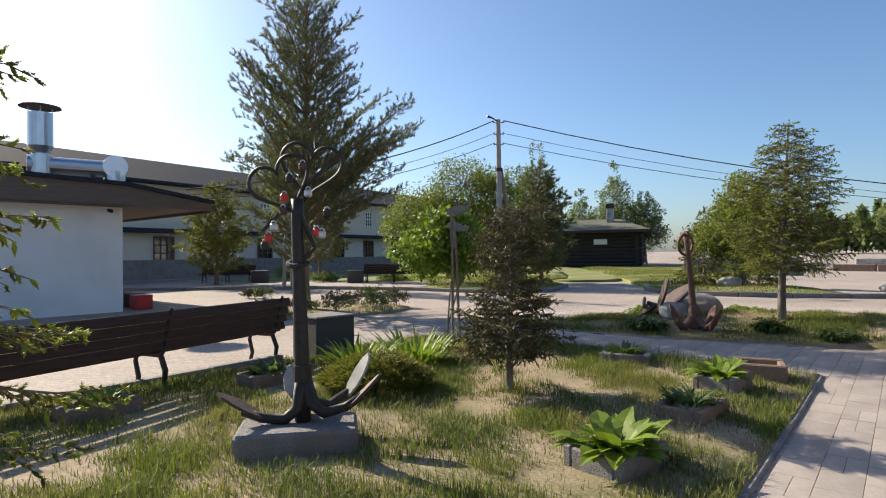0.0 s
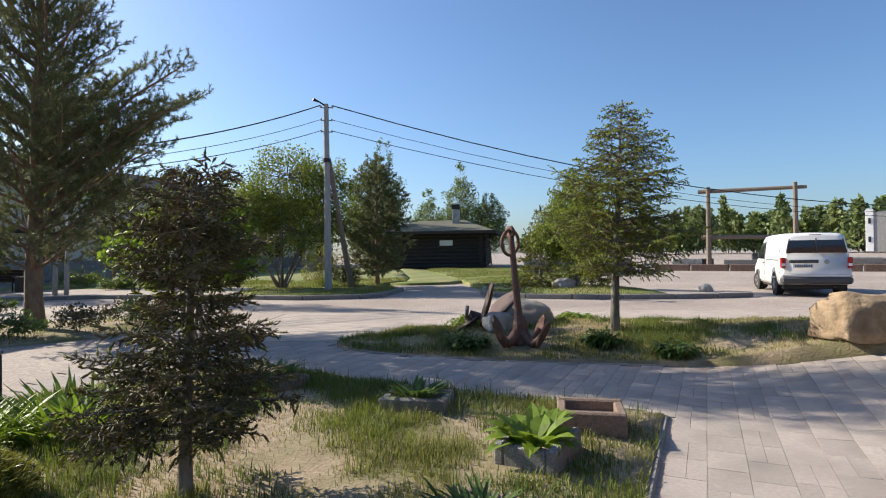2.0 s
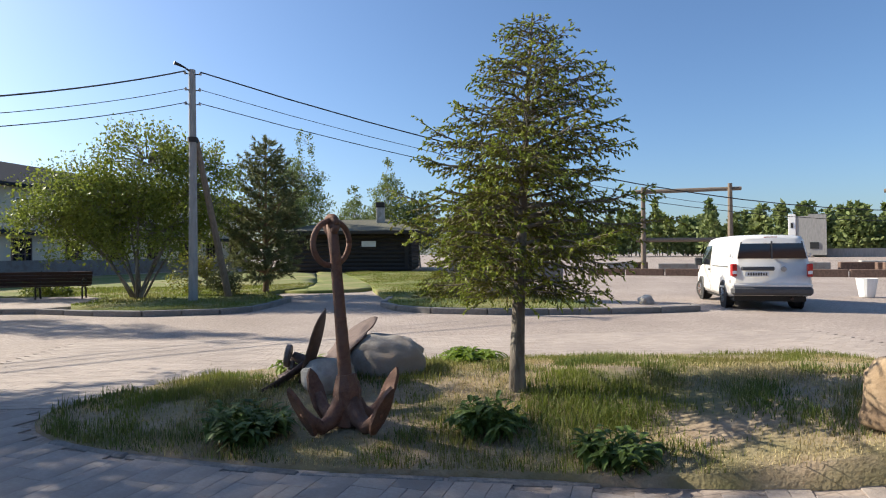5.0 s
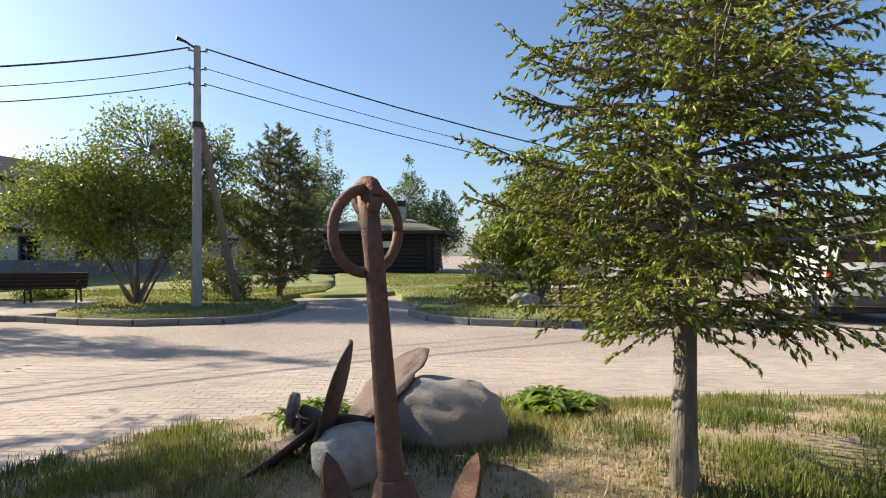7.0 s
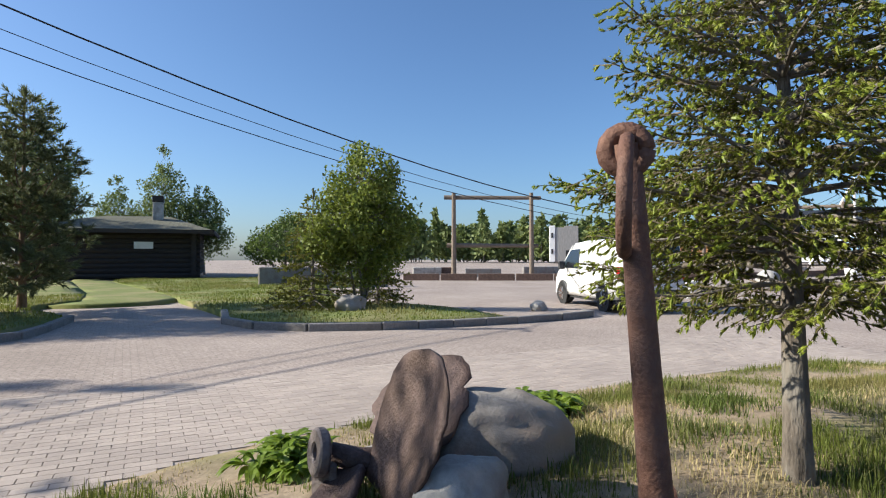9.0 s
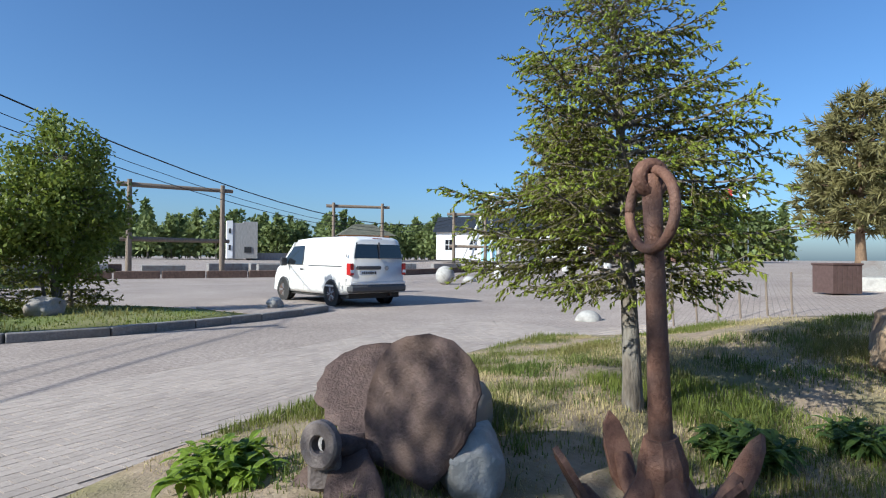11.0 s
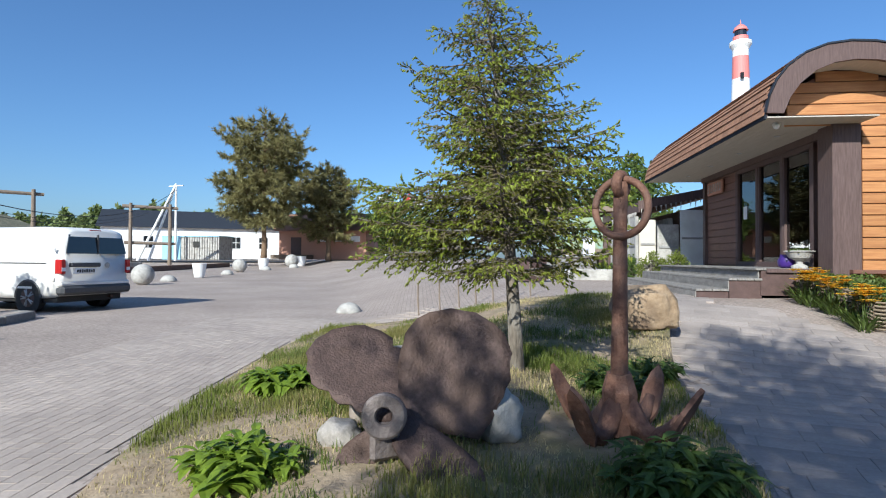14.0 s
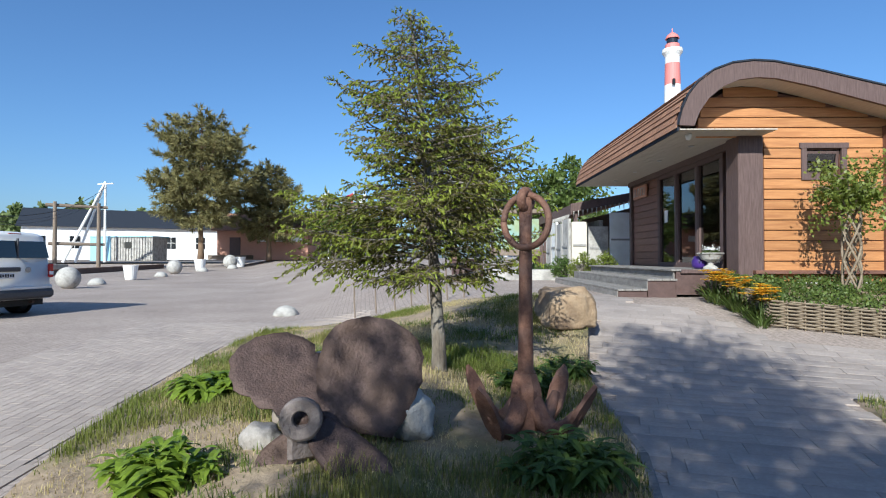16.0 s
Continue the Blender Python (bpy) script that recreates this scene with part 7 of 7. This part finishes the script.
bp = [(8.2, 6.68), (5.5, 3.45), (7.5, 1.8), (9.65, 5.1), (10.25, 5.7)]
part("earth", Geo().add([(x, y, gz(x, y) + 0.3) for x, y in bp], [(0, 1, 2, 3, 4)]), M_SOIL, wk)
gr = np.random.default_rng(77)
pts = []
while len(pts) < 900:
    x, y = gr.uniform(5.4, 10.3), gr.uniform(1.8, 6.7)
    if inside(x, y, bp):
        pts.append((x, y, gz(x, y) + 0.34 + 0.1 * gr.random()))
cover = np.repeat(np.array(pts), 14, 0) + gr.normal(size=(900 * 14, 3)) * np.array([0.07, 0.07, 0.035])
gc = tagged(new("ground_cover", tri_mesh("ground_cover", leaves(cover, 0.055, gr), M_LEAF2, 4)), "dense low green ground cover in the woven bed", "plants", kind="stuff")
for k in range(11):
    p = CRN.lerp(PCH, (k + 0.4) / 11.5) + Vector((-0.12, 0.22, 0)) + Vector((gr.normal() * 0.06, gr.normal() * 0.06, 0))
    z_ = gz(p.x, p.y)
    ll = leafy_plant("yellow_lily", "yellow day-lily beside the woven bed", (p.x, p.y, z_), 36, 0.36, 0.03, 0.1, M_LEAF2, 200 + k, (0.9, 1.45))
    for j in range(8):
        a = gr.uniform(0, 6.28)
        b = (0.14 * math.cos(a), 0.14 * math.sin(a), gr.uniform(0.36, 0.55))
        part("flower_stalk", Geo().tube([(0, 0, 0), (b[0] * 0.5, b[1] * 0.5, b[2] * 0.7), b], 0.004, 4), M_LEAF2, ll)
        V = []
        for q in range(6):
            V += leaf_blade(b, a + q * 1.047, 0.11, 0.07, 0.7, gr)
        part("blossom", tri_mesh("blossom", np.array(V), M_YELLOW, 4), None, ll, "yellow flower")
# woven living willow by the gable
ww = thing("woven_willow_tree", "living willow with a plaited trunk against the gable", "tree", Matrix.Translation((8.35, 4.75, gz(8.35, 4.75) + 0.25)))
for k in range(8):
    ph, dr = 6.283 * k / 8, 1 if k % 2 else -1
    part("plaited_stem", Geo().tube([(0.13 * math.cos(ph + dr * 5.2 * f), 0.13 * math.sin(ph + dr * 5.2 * f), 1.55 * f) for f in [q / 16 for q in range(17)]], 0.02, 5), M_WICKER, ww, smooth=True)
lv = np.concatenate([np.array([[math.cos(a) * 0.42 * f, math.sin(a) * 0.42 * f, 1.5 + 0.55 * f - 0.35 * f * f * (q % 3)] for f in np.linspace(0.15, 1.2, 9)]) for q, a in enumerate(np.linspace(0, 6.28, 26))])
for q, a in enumerate(np.linspace(0, 6.28, 13)):
    part("shoot", Geo().tube([(math.cos(a) * 0.1, math.sin(a) * 0.1, 1.4), (math.cos(a) * 0.3, math.sin(a) * 0.3, 1.75), (math.cos(a) * 0.55, math.sin(a) * 0.55, 1.85)], [0.012, 0.008, 0.003], 4), M_WICKER, ww)
tagged(part("crown", tri_mesh("crown", leaves(np.repeat(lv, 14, 0) + gr.normal(size=(len(lv) * 14, 3)) * 0.07, 0.075, gr, 0.6), M_LEAF, 4), None, ww), kind="stuff")
# urn with flowers and purple pot on the deck
um = PAV @ Matrix.Translation((0.7, 0.62, 0.508)) @ Matrix.Scale(0.85, 4)
urn = thing("stone_urn", "grey footed stone urn with white flowers on the deck", "urn", um)
part("bowl", Geo().lathe([(0.16, 0.0), (0.16, 0.04), (0.06, 0.1), (0.07, 0.16), (0.2, 0.22), (0.27, 0.34), (0.3, 0.35), (0.28, 0.37), (0.22, 0.36)], 24), M_CONC, urn, smooth=False)
V = []
for k in range(50):
    V += leaf_blade((gr.normal() * 0.1, gr.normal() * 0.1, 0.34), gr.uniform(0, 6.28), 0.16, 0.06, gr.uniform(0.3, 1.2), gr)
tagged(part("foliage", tri_mesh("foliage", np.array(V), M_LEAF2, 4), None, urn), kind="stuff")
tagged(part("flower_heads", tri_mesh("flower_heads", leaves(gr.normal(size=(160, 3)) * np.array([0.1, 0.1, 0.03]) + np.array([0, 0, 0.46]), 0.035, gr), M_WHITE, 4), None, urn, "white flowers"), kind="stuff")
solid("purple_pot", Geo().lathe([(0.1, 0), (0.16, 0.05), (0.17, 0.16), (0.12, 0.26), (0.13, 0.29)], 20), M_PURPLE, "glossy purple ceramic pot on the deck", "pot", PAV @ Matrix.Translation((0.92, 0.74, 0.508)) @ Matrix.Scale(0.85, 4), smooth=True)
# shrubs and striped post left of the steps
for k, (x, y, w, h) in enumerate(((7.4, 1.5, 0.4, 0.9), (8.5, 1.9, 0.36, 0.75), (7.2, 0.9, 0.36, 0.9), (10.0, 2.4, 0.6, 0.5))):
    wp = PAV @ Vector((x, y, 0))
    broadleaf("step_shrub", "green shrub beside the wooden steps", (wp.x, wp.y, gz(wp.x, wp.y)), h, [(0, 0, h * 0.5, w, w, h * 0.5)], 5, 2200, 0.06, M_LEAF if k % 2 == 0 else M_FERN, M_BARK, 140 + k, 0.015, 60, 0.1)
wp = PAV @ Vector((9.2, 1.5, 0))
sp = thing("striped_post", "black and white slanted striped post", "post", Matrix.Translation((wp.x, wp.y, gz(wp.x, wp.y))))
for k in range(6):
    part("stripe", Geo().box((0, 0, 0.12 + 0.22 * k), (0.26, 0.26, 0.22)), M_WHITE if k % 2 else M_BLACKTXT, sp)
part("cap", Geo().lathe([(0.24, 1.34), (0.26, 1.4), (0.05, 1.6)], 12), M_WHITE, sp)
# camera-side neighbours: flags far behind the spruce
for k in range(4):
    x, y = 72.0, -1.0 + 1.5 * k
    fl = thing("flag_pole", "white flag pole beyond the square", "flag", Matrix.Translation((x, y, gz(x, y))), "flags")
    part("mast", Geo().tube([(0, 0, -0.2), (0, 0, 8.5)], [0.06, 0.04], 6), M_WHITE, fl)
    part("cloth", Geo().loft([[(0.0, 0.02, 8.3), (0.0, 0.02, 7.0)], [(0.2, 0.4, 8.1), (0.25, 0.35, 6.9)], [(0.1, 0.9, 7.9), (0.15, 0.8, 6.6)]], close=False), (M_WHITE, M_RED, M_BLUE, M_WHITE)[k], fl)

# ------------------------------------------------------------- grass: uncountable, one object a bed
def in_poly(X, Y, poly):
    r = np.zeros(len(X), bool)
    for i in range(len(poly)):
        (x1, y1), (x2, y2) = poly[i - 1], poly[i]
        c = ((y1 > Y) != (y2 > Y)) & (X < (x2 - x1) * (Y - y1) / (y2 - y1 + 1e-12) + x1)
        r ^= c
    return r


def grass(name, label, poly, zf, density, height, width, material, seed, patch=0.9, bare=0.0, box=None, lean=0.5):
    r = np.random.default_rng(seed)
    xs, ys = [p[0] for p in poly], [p[1] for p in poly]
    b = box or (min(xs), max(xs), min(ys), max(ys))
    n = int((b[1] - b[0]) * (b[3] - b[2]) * density)
    X, Y = r.uniform(b[0], b[1], n), r.uniform(b[2], b[3], n)
    k = in_poly(X, Y, poly)
    X, Y = X[k], Y[k]
    N = np.array([nz(x, y, patch, seed * 0.7) + 0.5 * nz(x, y, patch * 3, seed * 0.3) for x, y in zip(X, Y)])
    keep = (N + r.normal(size=len(X)) * 0.25) > bare
    X, Y, N = X[keep], Y[keep], N[keep]
    Z = np.array([zf(x, y) for x, y in zip(X, Y)])
    m = len(X)
    h = height * (0.45 + 0.9 * r.random(m) ** 1.5) * np.clip(0.8 + 0.8 * N, 0.4, 1.7)
    a = r.random(m) * 6.283
    d = np.stack([np.cos(a), np.sin(a), np.zeros(m)], 1)
    sd = np.stack([-np.sin(a), np.cos(a), np.zeros(m)], 1) * (width * (0.6 + 0.8 * r.random(m)))[:, None]
    p0 = np.stack([X, Y, Z - 0.01], 1)
    bend = (lean * r.random(m))[:, None]
    p1 = p0 + d * (h[:, None] * bend * 0.35) + np.array([0, 0, 1]) * (h * 0.6)[:, None]
    p2 = p0 + d * (h[:, None] * bend) + np.array([0, 0, 1]) * (h * (1 - 0.25 * bend[:, 0]))[:, None]
    V = np.stack([p0 - sd, p0 + sd, p1 + sd * 0.6, p1 + sd * 0.6, p1 - sd * 0.6, p0 - sd, p1 - sd * 0.6, p1 + sd * 0.6, p2], 1).reshape(-1, 3)
    return tagged(new(name, tri_mesh(name, V, material)), label, "grass", kind="stuff")


BED_VIEW = (-4.5, 5.7, 3.6, 12.0)
grass("bed_grass", "uneven green grass of the planted bed", BED, turf_z, 3600, 0.085, 0.0036, M_GRASS, 3, 1.1, 0.06, BED_VIEW)
grass("bed_straw", "dry straw-coloured grass among the bed", BED, turf_z, 700, 0.05, 0.004, M_STRAW, 4, 0.9, -0.1, BED_VIEW, 0.9)
grass("bed_tall_grass", "tall seeding grass at the bed's rear edge", [(0.2, 11.3), (2.4, 9.6), (4.2, 7.9), (5.6, 8.7), (3.7, 10.3), (1.6, 11.9)], turf_z, 600, 0.2, 0.0035, M_GRASS_DK, 5, 1.2, 0.05, None, 0.9)
grass("bed_tufts", "dark green grass tufts in the planted bed", BED, turf_z, 2600, 0.095, 0.0042, M_GRASS_DK, 14, 1.6, 0.22, (-2.6, 5.6, 4.6, 11.9), 1.0)
grass("island_tufts", "dark green grass tufts on the island", ISLAND, island_z, 2200, 0.095, 0.0042, M_GRASS_DK, 15, 1.5, 0.25, (2.8, 10.2, 9.0, 14.6), 1.0)
grass("island_grass", "green grass tufts of the island", ISLAND, island_z, 3400, 0.09, 0.0036, M_GRASS, 6, 0.9, 0.1)
grass("island_straw", "dry straw-coloured grass of the island", ISLAND, island_z, 1900, 0.055, 0.0036, M_STRAW, 7, 0.8, -0.15, None, 0.9)
grass("lawn_grass_1", "short grass of the far lawn", LAWN1, lawn1_z, 220, 0.1, 0.012, M_GRASS, 8, 0.4, -0.6, (-3, 9, 23, 36))
grass("lawn_grass_2", "short grass of the lawn strip", LAWN2, lawn2_z, 150, 0.1, 0.013, M_GRASS, 9, 0.4, -0.6)
grass("shrub_bed_grass", "thin grass of the small bed", SHRUBBED, shrub_z, 300, 0.1, 0.006, M_GRASS, 10, 0.8, -0.1)

# ------------------------------------------------------------- paving pieces
# large slabs of the two footpaths, rows along the path
SD = Vector((0.603, 0.798, 0)).normalized()
SN = Vector((SD.y, -SD.x, 0))
SO = Vector((3.05, 5.32, 0))
ROW, RUN, GAP = 0.25, 0.375, 0.0025
slab_me = Geo().box((0, 0, -0.02), (RUN - GAP, ROW - GAP, 0.06), bevel=0.002).mesh("slab", M_SLAB)
slab_cut = Geo().box((0, 0, -0.02), (RUN - GAP, ROW / 2 - GAP, 0.06), bevel=0.002).mesh("slab_half", M_SLAB)
paving = thing("path_paving", "grey rectangular concrete slabs of the footpath", "paving", kind="structure")
placed, rest = 0, Geo()
slots = []
for j in range(-29, 31):
    for i in range(-27, 41):
        u, w = i * RUN + (0.19 if j % 2 else 0.0) + 0.06 * (j % 3), 0.2 + j * ROW
        p = SO + SD * u + SN * w
        if inside(p.x, p.y, BED) or inside(p.x, p.y, ISLAND):
            continue
        nside = p.y - (15.6 - 0.30 * (p.x - 2.5))
        if nside > -1.6 and p.x < 3.4 or nside > -2.6 and p.x >= 3.4 or p.x < -0.6 or p.x > 11.5 or p.y < 0.6 or p.y > 15 or w > 2.45 and p.y < 7.2:
            continue
        if inside(p.x, p.y, [(8.25, 6.9), (5.2, 3.2), (8, 1.0), (10.9, 5.4)]) or ((PAV.inverted() @ Vector((p.x, p.y, 0))).y < 2.5 and (PAV.inverted() @ Vector((p.x, p.y, 0))).x > -0.7):
            continue
        slots.append((min((p - Vector(c)).length for c in ((3.6, 6.2, 0), (5.6, 9.6, 0), (4.2, 11.4, 0), (3.0, 12.4, 0), (7.4, 8.6, 0))), u, w, p))
slots.sort(key=lambda s: s[0])
yaw = math.atan2(SD.y, SD.x)
for dist, u, w, p in slots:
    zz = gz(p.x, p.y)
    e1 = Vector((SD.x, SD.y, gz(p.x + SD.x * 0.2, p.y + SD.y * 0.2) / 0.2 - zz / 0.2)).normalized()
    e2 = Vector((-SN.x, -SN.y, gz(p.x - SN.x * 0.2, p.y - SN.y * 0.2) / 0.2 - zz / 0.2)).normalized()
    e3 = e1.cross(e2).normalized()
    m_ = Matrix((e1.to_4d(), e2.to_4d(), e3.to_4d(), (0, 0, 0, 1))).transposed()
    m_.translation = (p.x, p.y, zz - 0.009 + random.uniform(-0.0012, 0.0012))
    m_[3][0], m_[3][1], m_[3][2], m_[3][3] = 0, 0, 0, 1
    halves = random.random() < 0.3
    for dw in ((-ROW / 4, ROW / 4) if halves else (0.0,)):
        mm = m_ @ Matrix.Translation((0, dw, 0))
        if placed < 300:
            ob = new("slab", slab_cut if halves else slab_me)
            ob.parent = paving
            ob.matrix_basis = mm
            placed += 1
        else:
            rest.box((0, 0, -0.02), (RUN - GAP, (ROW / 2 if halves else ROW) - GAP, 0.06), mm)
tagged(part("slab_field", rest.mesh("slab_field", M_SLAB_J), None, paving), kind="stuff")

# small pavers of the road beside the island
bd, bn = Vector((0.97, -0.24, 0)).normalized(), Vector((0.24, 0.97, 0)).normalized()
bv, bf = [], []
for j in range(0, 46):
    for i in range(-6, 62):
        p = Vector((2.2, 15.2, 0)) + bd * (i * 0.2 + (0.1 if j % 2 else 0)) + bn * (j * 0.1 - 0.8)
        if inside(p.x, p.y, ISLAND) or edge_dist(p.x, p.y, ISLAND) < 0.08 or p.x < 1.4:
            continue
        if p.y - (15.6 - 0.30 * (p.x - 2.5)) < -1.5:
            continue
        zz = gz(p.x, p.y) + random.uniform(-0.001, 0.001) - 0.004
        o = len(bv)
        for sx, sy, dz in ((-1, -1, -0.03), (1, -1, -0.03), (1, 1, -0.03), (-1, 1, -0.03), (-0.98, -0.96, 0), (0.98, -0.96, 0), (0.98, 0.96, 0), (-0.98, 0.96, 0)):
            q = p + bd * (sx * 0.0988) + bn * (sy * 0.0488)
            bv.append((q.x, q.y, zz + dz))
        bf += [(o + 4, o + 5, o + 6, o + 7)] + [(o + k, o + (k + 1) % 4, o + 4 + (k + 1) % 4, o + 4 + k) for k in range(4)]
road = thing("road_paving", "small pinkish-grey pavers of the road", "paving", kind="structure")
tagged(part("paver_field", Geo().add(bv, bf).mesh("paver_field", M_BRICKP), None, road), kind="stuff")
